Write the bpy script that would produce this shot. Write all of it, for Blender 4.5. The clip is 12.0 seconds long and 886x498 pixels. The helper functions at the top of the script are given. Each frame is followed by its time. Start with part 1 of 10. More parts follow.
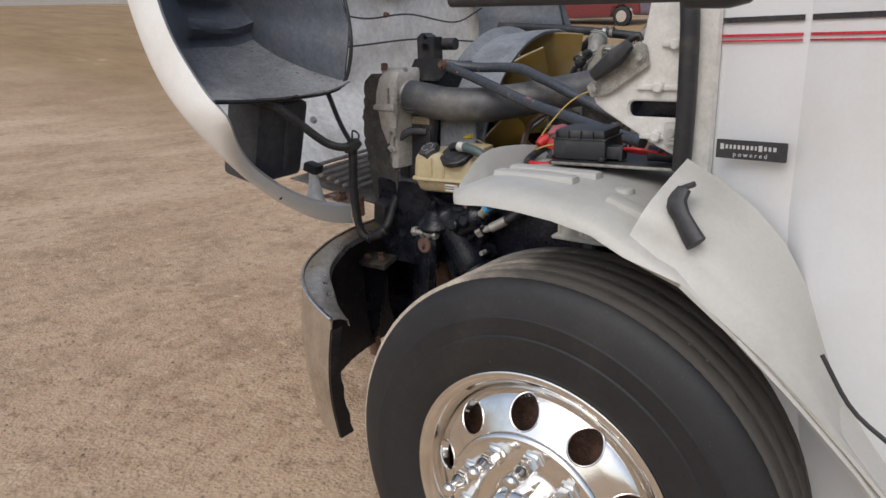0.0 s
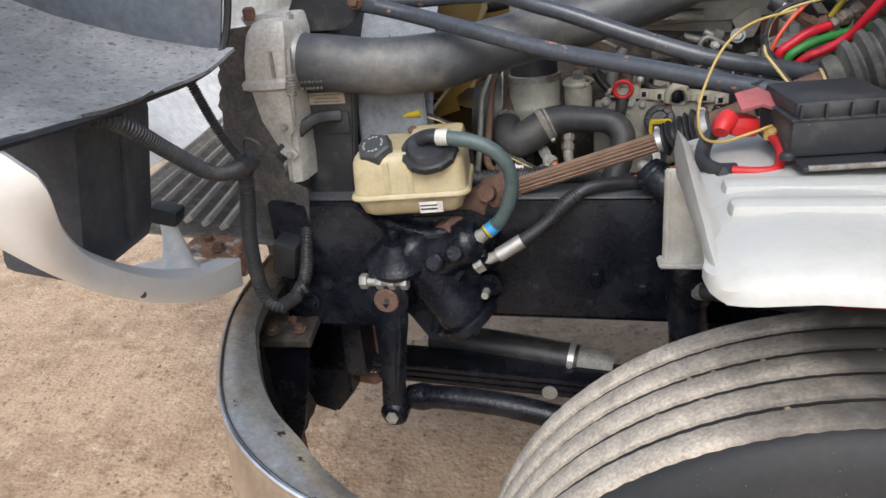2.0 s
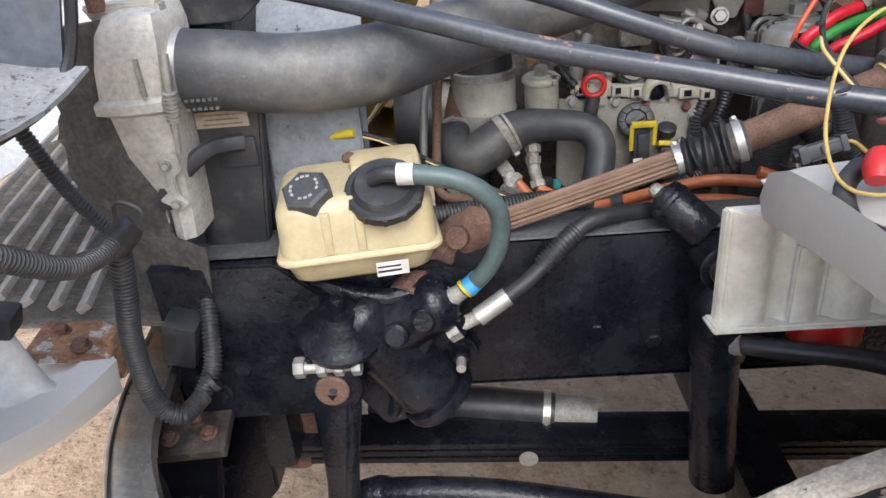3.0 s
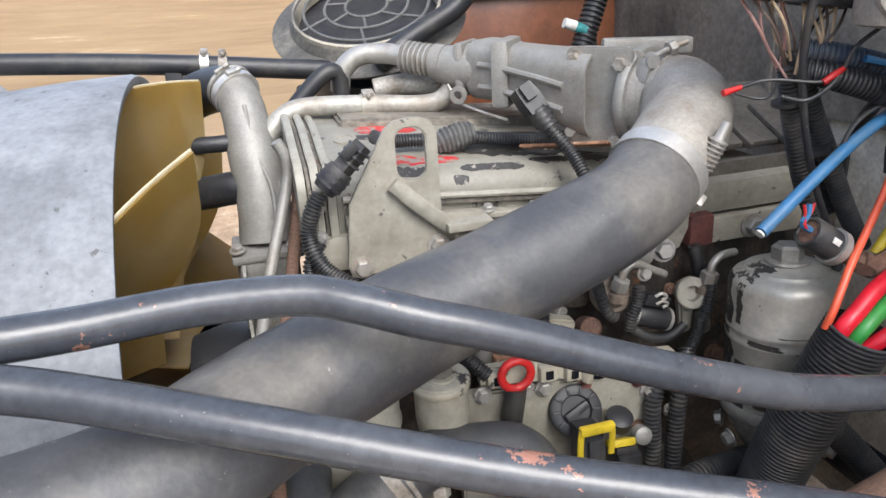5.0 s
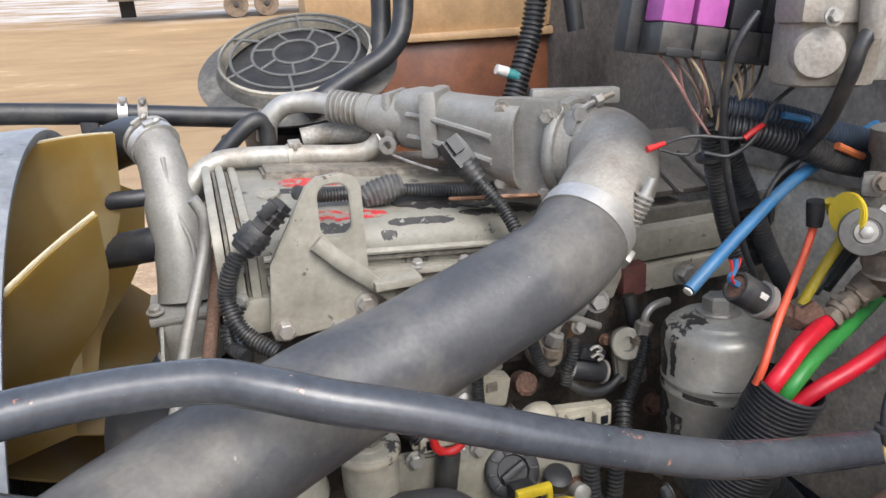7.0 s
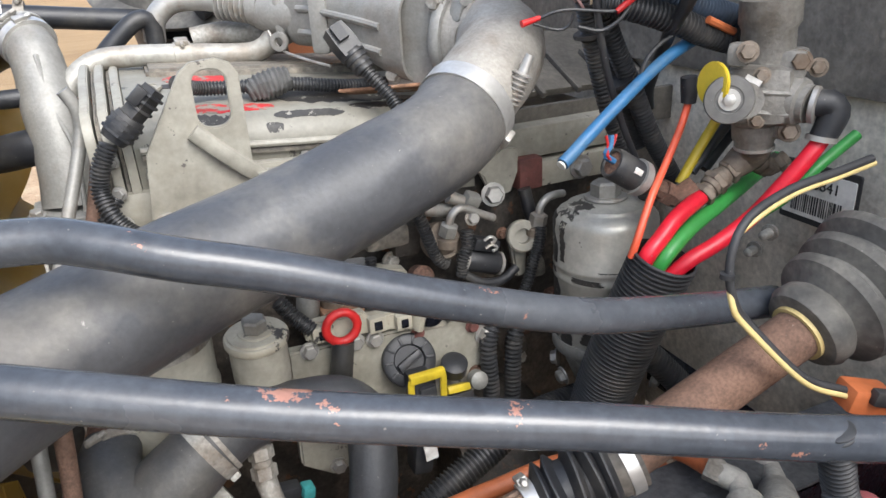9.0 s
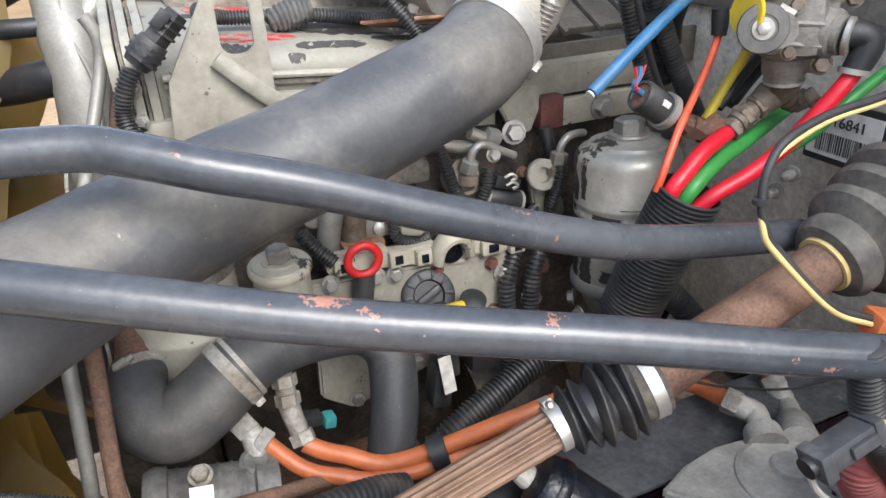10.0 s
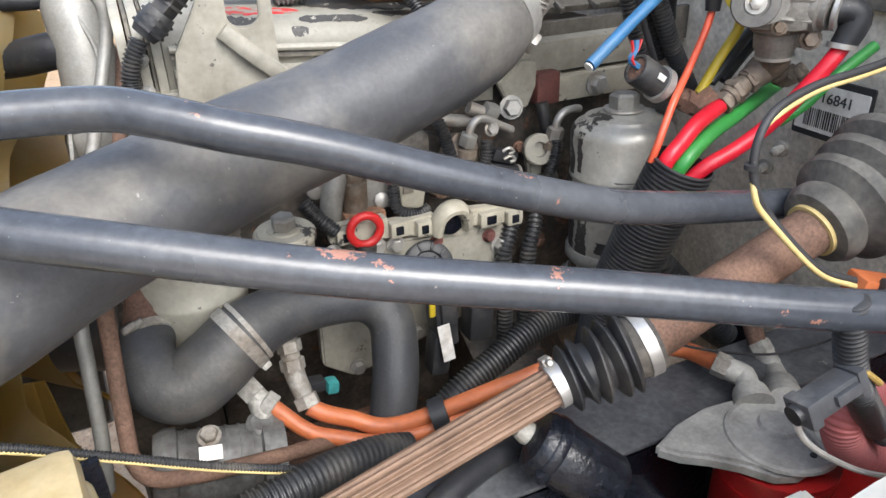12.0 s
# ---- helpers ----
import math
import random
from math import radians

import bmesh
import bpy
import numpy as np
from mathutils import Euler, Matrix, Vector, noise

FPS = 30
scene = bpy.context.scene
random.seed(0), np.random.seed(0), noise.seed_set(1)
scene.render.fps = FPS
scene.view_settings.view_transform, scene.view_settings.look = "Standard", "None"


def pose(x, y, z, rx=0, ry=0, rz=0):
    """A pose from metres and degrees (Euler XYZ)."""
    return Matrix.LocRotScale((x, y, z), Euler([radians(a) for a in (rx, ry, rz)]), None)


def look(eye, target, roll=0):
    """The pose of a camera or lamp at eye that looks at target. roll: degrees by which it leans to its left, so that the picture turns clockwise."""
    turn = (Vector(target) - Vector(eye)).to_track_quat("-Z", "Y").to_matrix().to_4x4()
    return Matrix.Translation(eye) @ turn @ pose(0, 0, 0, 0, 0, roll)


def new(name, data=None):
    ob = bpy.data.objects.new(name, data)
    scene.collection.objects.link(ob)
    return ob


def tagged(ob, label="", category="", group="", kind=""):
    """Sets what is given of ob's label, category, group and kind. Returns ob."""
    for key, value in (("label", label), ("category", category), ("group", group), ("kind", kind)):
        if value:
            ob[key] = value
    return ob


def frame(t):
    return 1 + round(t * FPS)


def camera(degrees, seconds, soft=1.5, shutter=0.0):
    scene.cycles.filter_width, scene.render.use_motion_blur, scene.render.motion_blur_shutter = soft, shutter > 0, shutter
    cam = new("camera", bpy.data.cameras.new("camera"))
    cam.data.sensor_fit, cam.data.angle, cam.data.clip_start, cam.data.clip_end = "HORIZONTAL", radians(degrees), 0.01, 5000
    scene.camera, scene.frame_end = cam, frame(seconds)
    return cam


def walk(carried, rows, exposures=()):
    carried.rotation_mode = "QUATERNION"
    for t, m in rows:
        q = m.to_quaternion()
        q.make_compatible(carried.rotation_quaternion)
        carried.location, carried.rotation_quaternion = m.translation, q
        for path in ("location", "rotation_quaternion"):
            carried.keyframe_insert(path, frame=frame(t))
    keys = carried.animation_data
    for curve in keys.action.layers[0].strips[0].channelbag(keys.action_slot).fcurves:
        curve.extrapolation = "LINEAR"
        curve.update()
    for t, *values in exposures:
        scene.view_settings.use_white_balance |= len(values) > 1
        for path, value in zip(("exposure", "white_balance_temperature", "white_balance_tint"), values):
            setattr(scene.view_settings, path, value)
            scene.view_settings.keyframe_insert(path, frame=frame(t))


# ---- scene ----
cam = camera(64.5, 12.0)
PATH = [
    (0, (1.234, -1.786, 1.447), (0.033, -0.293, 0.874), -1.8),
    (0.5, (0.972, -1.715, 1.447), (-0.045, -0.094, 0.865), -3.5),
    (1, (0.731, -1.539, 1.482), (-0.106, 0.169, 0.864), -4.8),
    (1.5, (0.469, -1.409, 1.474), (-0.206, 0.338, 0.771), -5.7),
    (2, (0.282, -1.29, 1.458), (-0.228, 0.469, 0.656), -6.0),
    (2.5, (0.142, -1.097, 1.442), (-0.182, 0.662, 0.548), -5.9),
    (2.7, (0.099, -1.034, 1.446), (-0.146, 0.726, 0.528), -5.7),
    (4.3, (-0.016, -0.513, 1.532), (0.363, 1.282, 0.735), -4.3),
    (4.5, (0.01, -0.445, 1.529), (0.418, 1.358, 0.764), -3.9),
    (5, (0.02, -0.36, 1.555), (0.471, 1.454, 0.844), -3.8),
    (5.5, (0.032, -0.327, 1.573), (0.508, 1.493, 0.895), -3.7),
    (6, (0.04, -0.322, 1.565), (0.55, 1.498, 0.913), -3.4),
    (6.5, (0.037, -0.33, 1.569), (0.587, 1.483, 0.93), -3.5),
    (7, (0.055, -0.333, 1.572), (0.657, 1.466, 0.937), -3.4),
    (7.2, (0.064, -0.334, 1.571), (0.69, 1.455, 0.934), -3.6),
    (8.8, (0.109, -0.365, 1.52), (0.833, 1.333, 0.749), -3.4),
    (9, (0.109, -0.375, 1.511), (0.814, 1.319, 0.715), -3.5),
    (9.5, (0.095, -0.372, 1.498), (0.793, 1.297, 0.644), -3.2),
    (10, (0.082, -0.377, 1.485), (0.758, 1.278, 0.588), -2.9),
    (10.5, (0.075, -0.383, 1.477), (0.725, 1.266, 0.55), -2.9),
    (11, (0.073, -0.385, 1.476), (0.708, 1.262, 0.536), -2.9),
    (11.5, (0.069, -0.384, 1.479), (0.718, 1.257, 0.538), -2.7),
    (12, (0.058, -0.397, 1.478), (0.756, 1.229, 0.547), -2.3),
]
walk(cam, [(t, look(eye, target, roll)) for t, eye, target, roll in PATH],
     exposures=[(0.0, -0.62, 6240, 9), (0.5, -0.49, 6240, 9), (1.0, -0.22, 6210, 9), (2.0, 0.14, 6090, 8), (2.7, 0.46, 5980, 8), (4.3, 0.74, 6100, 9), (7.2, 0.65, 6180, 9), (8.8, 0.83, 6110, 8), (12.0, 1.04, 6150, 8)])

# ---- world and light ----
world = bpy.data.worlds.new("sky")
scene.world = world
world.use_nodes = True
wt = world.node_tree
sky = wt.nodes.new("ShaderNodeTexSky")
sky.sky_type = "NISHITA"
sky.sun_disc = False
sky.sun_elevation, sky.sun_rotation = radians(48), radians(172)
sky.air_density, sky.dust_density, sky.ozone_density = 1.0, 4.0, 1.0
bright = wt.nodes.new("ShaderNodeHueSaturation")
bright.inputs["Saturation"].default_value = 0.7
wt.links.new(sky.outputs[0], bright.inputs["Color"])
wt.links.new(bright.outputs[0], wt.nodes["Background"].inputs["Color"])
wt.nodes["Background"].inputs["Strength"].default_value = 0.24
sun_data = bpy.data.lights.new("sun", "SUN")
sun_data.energy, sun_data.angle, sun_data.color = 0.75, radians(32), (1.0, 0.985, 0.965)
sun = new("sun", sun_data)
sun.matrix_world = look((0.4, -3.6, 4.05), (0, 0, 0))


# ---- materials ----
def material(name, color, rough=0.5, metal=0.0, spot=None, spot_scale=18.0, spot_amount=0.5, grain=0.12, grain_scale=140.0,
             bump=0.15, coat=0.0, through_light=0.0, random_tint=0.0, second=None, second_scale=60.0, second_cut=0.62):
    """A surface with two scales of variation: blotches of another colour and a fine grain with relief."""
    m = bpy.data.materials.new(name)
    m.use_nodes = True
    nt = m.node_tree
    bsdf = nt.nodes["Principled BSDF"]
    geo = nt.nodes.new("ShaderNodeTexCoord")
    big = nt.nodes.new("ShaderNodeTexNoise")
    big.inputs["Scale"].default_value = spot_scale
    big.inputs["Detail"].default_value = 5.0
    big.inputs["Roughness"].default_value = 0.62
    fine = nt.nodes.new("ShaderNodeTexNoise")
    fine.inputs["Scale"].default_value = grain_scale
    fine.inputs["Detail"].default_value = 4.0
    for n in (big, fine):
        nt.links.new(geo.outputs["Object"], n.inputs["Vector"])
    ramp = nt.nodes.new("ShaderNodeMapRange")
    ramp.inputs["From Min"].default_value, ramp.inputs["From Max"].default_value = 0.62 - 0.3 * spot_amount, 0.82 - 0.3 * spot_amount
    nt.links.new(big.outputs["Fac"], ramp.inputs["Value"])
    mix = nt.nodes.new("ShaderNodeMix")
    mix.data_type = "RGBA"
    mix.inputs["A"].default_value = (*color, 1)
    mix.inputs["B"].default_value = (*(spot or [c * 0.75 for c in color]), 1)
    nt.links.new(ramp.outputs["Result"], mix.inputs["Factor"])
    last = mix.outputs["Result"]
    if second:
        patch = nt.nodes.new("ShaderNodeTexNoise")
        patch.inputs["Scale"].default_value = second_scale
        patch.inputs["Detail"].default_value = 6.0
        patch.inputs["Roughness"].default_value = 0.7
        nt.links.new(geo.outputs["Object"], patch.inputs["Vector"])
        cut = nt.nodes.new("ShaderNodeMapRange")
        cut.inputs["From Min"].default_value, cut.inputs["From Max"].default_value = second_cut - 0.07, second_cut - 0.05
        nt.links.new(patch.outputs["Fac"], cut.inputs["Value"])
        over = nt.nodes.new("ShaderNodeMix")
        over.data_type = "RGBA"
        over.inputs["B"].default_value = (*second, 1)
        nt.links.new(cut.outputs["Result"], over.inputs["Factor"])
        nt.links.new(last, over.inputs["A"])
        last = over.outputs["Result"]
    vary = nt.nodes.new("ShaderNodeMapRange")
    vary.inputs["From Min"].default_value, vary.inputs["From Max"].default_value = 0.3, 0.7
    vary.inputs["To Min"].default_value, vary.inputs["To Max"].default_value = 1 - grain, 1 + grain
    nt.links.new(fine.outputs["Fac"], vary.inputs["Value"])
    value = vary.outputs["Result"]
    if grain > 0.03:
        mid = nt.nodes.new("ShaderNodeTexNoise")
        mid.inputs["Scale"].default_value = 34.0
        mid.inputs["Detail"].default_value = 7.0
        mid.inputs["Roughness"].default_value = 0.68
        nt.links.new(geo.outputs["Object"], mid.inputs["Vector"])
        smudge = nt.nodes.new("ShaderNodeMapRange")
        smudge.inputs["From Min"].default_value, smudge.inputs["From Max"].default_value = 0.30, 0.70
        smudge.inputs["To Min"].default_value, smudge.inputs["To Max"].default_value = 0.87 - 0.4 * grain, 1.13 + 0.4 * grain
        nt.links.new(mid.outputs["Fac"], smudge.inputs["Value"])
        both = nt.nodes.new("ShaderNodeMath")
        both.operation = "MULTIPLY"
        nt.links.new(value, both.inputs[0])
        nt.links.new(smudge.outputs["Result"], both.inputs[1])
        value = both.outputs[0]
        fleck = nt.nodes.new("ShaderNodeTexNoise")
        fleck.inputs["Scale"].default_value = 330.0
        fleck.inputs["Detail"].default_value = 1.0
        nt.links.new(geo.outputs["Object"], fleck.inputs["Vector"])
        speck = nt.nodes.new("ShaderNodeMapRange")
        speck.inputs["From Min"].default_value, speck.inputs["From Max"].default_value = 0.775, 0.80
        speck.inputs["To Max"].default_value = 0.4
        nt.links.new(fleck.outputs["Fac"], speck.inputs["Value"])
        dusted = nt.nodes.new("ShaderNodeMix")
        dusted.data_type = "RGBA"
        dusted.inputs["B"].default_value = (0.30, 0.28, 0.25, 1)
        nt.links.new(speck.outputs["Result"], dusted.inputs["Factor"])
        nt.links.new(last, dusted.inputs["A"])
        last = dusted.outputs["Result"]
    if random_tint:
        info = nt.nodes.new("ShaderNodeObjectInfo")
        rr = nt.nodes.new("ShaderNodeMapRange")
        rr.inputs["To Min"].default_value, rr.inputs["To Max"].default_value = 1 - random_tint, 1 + random_tint
        nt.links.new(info.outputs["Random"], rr.inputs["Value"])
        mul = nt.nodes.new("ShaderNodeMath")
        mul.operation = "MULTIPLY"
        nt.links.new(value, mul.inputs[0])
        nt.links.new(rr.outputs["Result"], mul.inputs[1])
        value = mul.outputs[0]
    hsv = nt.nodes.new("ShaderNodeHueSaturation")
    nt.links.new(value, hsv.inputs["Value"])
    nt.links.new(last, hsv.inputs["Color"])
    nt.links.new(hsv.outputs["Color"], bsdf.inputs["Base Color"])
    shine = nt.nodes.new("ShaderNodeMapRange")
    shine.inputs["To Min"].default_value, shine.inputs["To Max"].default_value = max(0.03, rough - 0.1), min(1.0, rough + 0.14)
    nt.links.new(big.outputs["Fac"], shine.inputs["Value"])
    nt.links.new(shine.outputs["Result"], bsdf.inputs["Roughness"])
    bsdf.inputs["Metallic"].default_value = metal
    bsdf.inputs["Coat Weight"].default_value = coat
    bsdf.inputs["Coat Roughness"].default_value = 0.08
    if through_light:
        bsdf.inputs["Subsurface Weight"].default_value = through_light
        bsdf.inputs["Subsurface Radius"].default_value = (0.03, 0.022, 0.01)
        bsdf.inputs["Subsurface Scale"].default_value = 0.6
    if bump:
        relief = nt.nodes.new("ShaderNodeBump")
        relief.inputs["Strength"].default_value = bump
        relief.inputs["Distance"].default_value = 0.003
        nt.links.new(fine.outputs["Fac"], relief.inputs["Height"])
        nt.links.new(relief.outputs["Normal"], bsdf.inputs["Normal"])
    return m


PAINT = material("white_paint", (0.66, 0.67, 0.68), 0.16, spot=(0.62, 0.62, 0.61), spot_scale=3, grain=0.015, bump=0.0, coat=0.6)
FENDER_WHITE = material("white_moulded_plastic", (0.46, 0.452, 0.42), 0.38, spot=(0.39, 0.38, 0.34), spot_scale=5, spot_amount=0.45, grain=0.03, bump=0.04)
COWL_WHITE = material("dusty_white_panel", (0.6, 0.585, 0.55), 0.55, spot=(0.50, 0.47, 0.42), spot_scale=6, spot_amount=0.4, grain=0.05, bump=0.06)
HOOD_INSIDE = material("hood_inner_white", (0.86, 0.85, 0.82), 0.62, spot=(0.66, 0.63, 0.58), spot_scale=4, spot_amount=0.45, grain=0.06, bump=0.08)
LIP_WHITE = material("white_hood_edge", (0.74, 0.73, 0.70), 0.45, spot=(0.66, 0.64, 0.60), spot_scale=5, spot_amount=0.4, grain=0.02, bump=0.02)
LIP_GREY = material("grey_valance", (0.72, 0.71, 0.68), 0.42, spot=(0.60, 0.59, 0.55), spot_scale=9, grain=0.05, bump=0.05)
BLACK_PLASTIC = material("black_plastic", (0.022, 0.023, 0.026), 0.48, spot=(0.07, 0.066, 0.06), spot_scale=14, spot_amount=0.35, bump=0.1)
LINER = material("dusty_black_liner", (0.105, 0.118, 0.142), 0.42, spot=(0.14, 0.142, 0.148), spot_scale=5, spot_amount=0.5, grain=0.15, grain_scale=90, bump=0.25)
LAMP_BACK = material("dusty_lamp_housing", (0.045, 0.05, 0.06), 0.5, spot=(0.085, 0.088, 0.095), spot_scale=6, spot_amount=0.5, grain=0.15, grain_scale=120, bump=0.15)
DUSTY_SHELF = material("dust_covered_liner", (0.25, 0.255, 0.262), 0.48, spot=(0.13, 0.135, 0.145), spot_scale=4, spot_amount=0.5, grain=0.18, grain_scale=160, bump=0.3, second=(0.07, 0.07, 0.07), second_scale=85, second_cut=0.655)
TYRE = material("tyre_rubber", (0.0125, 0.0128, 0.0138), 0.6, spot=(0.024, 0.0225, 0.0205), spot_scale=5, spot_amount=0.4, grain=0.15, bump=0.08)
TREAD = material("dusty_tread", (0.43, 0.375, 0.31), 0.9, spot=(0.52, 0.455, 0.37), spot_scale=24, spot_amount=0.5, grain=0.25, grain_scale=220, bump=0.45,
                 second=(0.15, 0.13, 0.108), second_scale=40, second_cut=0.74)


def shaded_behind(m, shade_color):
    """Dusty tread in front; behind, a darker colour for bare rubber and the fender's painted-in shade."""
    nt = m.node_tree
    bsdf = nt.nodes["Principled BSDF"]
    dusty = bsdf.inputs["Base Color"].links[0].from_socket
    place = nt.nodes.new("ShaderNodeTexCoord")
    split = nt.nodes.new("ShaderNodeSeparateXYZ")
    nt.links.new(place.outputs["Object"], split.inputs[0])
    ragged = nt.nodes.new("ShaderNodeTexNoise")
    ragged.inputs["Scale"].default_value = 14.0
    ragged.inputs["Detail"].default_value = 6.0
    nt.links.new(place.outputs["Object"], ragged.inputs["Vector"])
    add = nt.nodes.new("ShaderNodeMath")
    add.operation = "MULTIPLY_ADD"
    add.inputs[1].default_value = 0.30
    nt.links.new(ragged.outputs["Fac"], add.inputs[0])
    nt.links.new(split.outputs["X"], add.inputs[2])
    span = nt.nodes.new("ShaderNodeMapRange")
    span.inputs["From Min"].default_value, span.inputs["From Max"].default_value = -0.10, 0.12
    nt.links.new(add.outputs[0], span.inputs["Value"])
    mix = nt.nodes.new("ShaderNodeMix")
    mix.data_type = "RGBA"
    mix.inputs["B"].default_value = (*shade_color, 1)
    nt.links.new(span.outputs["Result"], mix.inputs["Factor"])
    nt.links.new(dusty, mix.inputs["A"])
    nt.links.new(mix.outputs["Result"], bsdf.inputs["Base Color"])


# rear tread colour includes the shade under the fender
shaded_behind(TREAD, (0.070, 0.064, 0.057))
GROOVE = material("tread_groove", (0.018, 0.016, 0.014), 0.95)
CHROME = material("polished_alloy", (0.82, 0.81, 0.79), 0.10, 1.0, spot=(0.70, 0.68, 0.65), spot_scale=8, grain=0.02, bump=0.015)
BUMPER = material("chromed_bumper", (0.72, 0.72, 0.71), 0.13, 1.0, spot=(0.55, 0.53, 0.50), spot_scale=7, grain=0.05, bump=0.02)
BUMPER_BACK = material("bumper_inside", (0.6, 0.585, 0.55), 0.28, 0.85, spot=(0.44, 0.33, 0.20), spot_scale=6, spot_amount=0.45, grain=0.12, bump=0.08,
                       second=(0.10, 0.09, 0.08), second_scale=16, second_cut=0.72)
HOSE = material("charge_air_hose", (0.062, 0.064, 0.069), 0.44, spot=(0.165, 0.155, 0.137), spot_scale=6, spot_amount=0.45, grain=0.1, grain_scale=200, bump=0.12,
                second=(0.26, 0.25, 0.23), second_scale=40, second_cut=0.77)
ROD = material("chipped_black_tube", (0.05, 0.056, 0.067), 0.22, spot=(0.07, 0.075, 0.084), spot_scale=7, spot_amount=0.5, grain=0.12, bump=0.08,
               second=(0.30, 0.15, 0.11), second_scale=21, second_cut=0.71, coat=0.0)
RUBBER = material("hose_rubber", (0.02, 0.021, 0.024), 0.42, spot=(0.055, 0.052, 0.046), spot_scale=18, spot_amount=0.4, bump=0.15)
COOLANT_HOSE = material("coolant_hose_rubber", (0.040, 0.042, 0.046), 0.5, spot=(0.085, 0.080, 0.072), spot_scale=9, spot_amount=0.45, grain=0.12, grain_scale=220, bump=0.15)
CONDUIT = material("corrugated_conduit", (0.028, 0.029, 0.031), 0.42, spot=(0.07, 0.065, 0.058), spot_scale=25, spot_amount=0.4, grain=0.15, bump=0.1)
CAST = material("cast_aluminium", (0.275, 0.27, 0.25), 0.55, 0.35, spot=(0.22, 0.2, 0.175), spot_scale=14, spot_amount=0.4, grain=0.08, grain_scale=260, bump=0.16)
CAST_DULL = material("weathered_casting", (0.33, 0.32, 0.29), 0.6, 0.25, spot=(0.17, 0.14, 0.11), spot_scale=16, spot_amount=0.5, grain=0.2, grain_scale=220, bump=0.4)
STEEL = material("zinc_steel", (0.42, 0.41, 0.385), 0.46, 0.6, spot=(0.33, 0.28, 0.22), spot_scale=28, spot_amount=0.4, grain=0.08, bump=0.08)
BAND_STEEL = material("clamp_band_steel", (0.58, 0.57, 0.545), 0.40, 0.7, spot=(0.44, 0.42, 0.38), spot_scale=22, spot_amount=0.4, grain=0.06, bump=0.04)
ENGINE = material("cream_engine_paint", (0.295, 0.28, 0.235), 0.48, spot=(0.225, 0.21, 0.17), spot_scale=11, spot_amount=0.45, grain=0.08, bump=0.12,
                  second=(0.10, 0.09, 0.08), second_scale=40, second_cut=0.72)
ENGINE_CHIP = material("chipped_engine_paint", (0.225, 0.215, 0.18), 0.45, spot=(0.19, 0.175, 0.14), spot_scale=9, spot_amount=0.4, grain=0.06, bump=0.1,
                       second=(0.06, 0.055, 0.05), second_scale=22, second_cut=0.68)
RAIL = material("chipped_cream_rail", (0.38, 0.355, 0.285), 0.45, spot=(0.3, 0.27, 0.205), spot_scale=14, spot_amount=0.4, grain=0.06, bump=0.1,
                second=(0.045, 0.042, 0.04), second_scale=26, second_cut=0.66)
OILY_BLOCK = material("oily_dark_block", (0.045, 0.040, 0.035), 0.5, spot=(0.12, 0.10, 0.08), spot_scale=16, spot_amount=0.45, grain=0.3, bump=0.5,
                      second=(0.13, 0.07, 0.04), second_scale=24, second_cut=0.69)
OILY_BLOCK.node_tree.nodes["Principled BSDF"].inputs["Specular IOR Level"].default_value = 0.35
GRIME = material("grimy_engine_block", (0.15, 0.137, 0.115), 0.6, spot=(0.27, 0.24, 0.19), spot_scale=20, spot_amount=0.5, grain=0.3, bump=0.5,
                 second=(0.16, 0.09, 0.05), second_scale=28, second_cut=0.68)
FRAME = material("oily_black_frame", (0.006, 0.007, 0.011), 0.24, spot=(0.016, 0.018, 0.023), spot_scale=9, spot_amount=0.55, grain=0.3, bump=0.4,
                 second=(0.075, 0.076, 0.08), second_scale=22, second_cut=0.755)
FRAME.node_tree.nodes["Principled BSDF"].inputs["Specular IOR Level"].default_value = 0.28
DUSTY_FRAME = material("dusty_frame_top", (0.085, 0.088, 0.094), 0.55, spot=(0.04, 0.042, 0.047), spot_scale=14, spot_amount=0.5, grain=0.25, grain_scale=160, bump=0.3,
                       second=(0.20, 0.195, 0.18), second_scale=30, second_cut=0.74)
RUST = material("rusted_iron", (0.115, 0.065, 0.046), 0.85, spot=(0.19, 0.105, 0.07), spot_scale=30, spot_amount=0.5, grain=0.3, grain_scale=300, bump=0.5)
RUST_TUBE = material("rusty_column_tube", (0.125, 0.073, 0.050), 0.8, spot=(0.185, 0.108, 0.074), spot_scale=16, spot_amount=0.5, grain=0.25, grain_scale=320, bump=0.4)
RUST_RED = material("red_oxide_block", (0.15, 0.055, 0.045), 0.7, spot=(0.09, 0.04, 0.035), spot_scale=24, spot_amount=0.4, grain=0.15, bump=0.2)
RUST_BRIGHT = material("rusty_bracket", (0.30, 0.16, 0.09), 0.85, spot=(0.16, 0.08, 0.05), spot_scale=22, spot_amount=0.5, grain=0.3, bump=0.5,
                       second=(0.45, 0.42, 0.38), second_scale=24, second_cut=0.66)
TANK = material("yellowed_reservoir", (0.46, 0.39, 0.24), 0.42, spot=(0.41, 0.325, 0.175), spot_scale=10, spot_amount=0.4, grain=0.04, bump=0.05, through_light=0.35)
FAN = material("amber_fan_plastic", (0.37, 0.25, 0.075), 0.36, spot=(0.48, 0.42, 0.27), spot_scale=5, spot_amount=0.5, grain=0.05, bump=0.04, through_light=0.3)

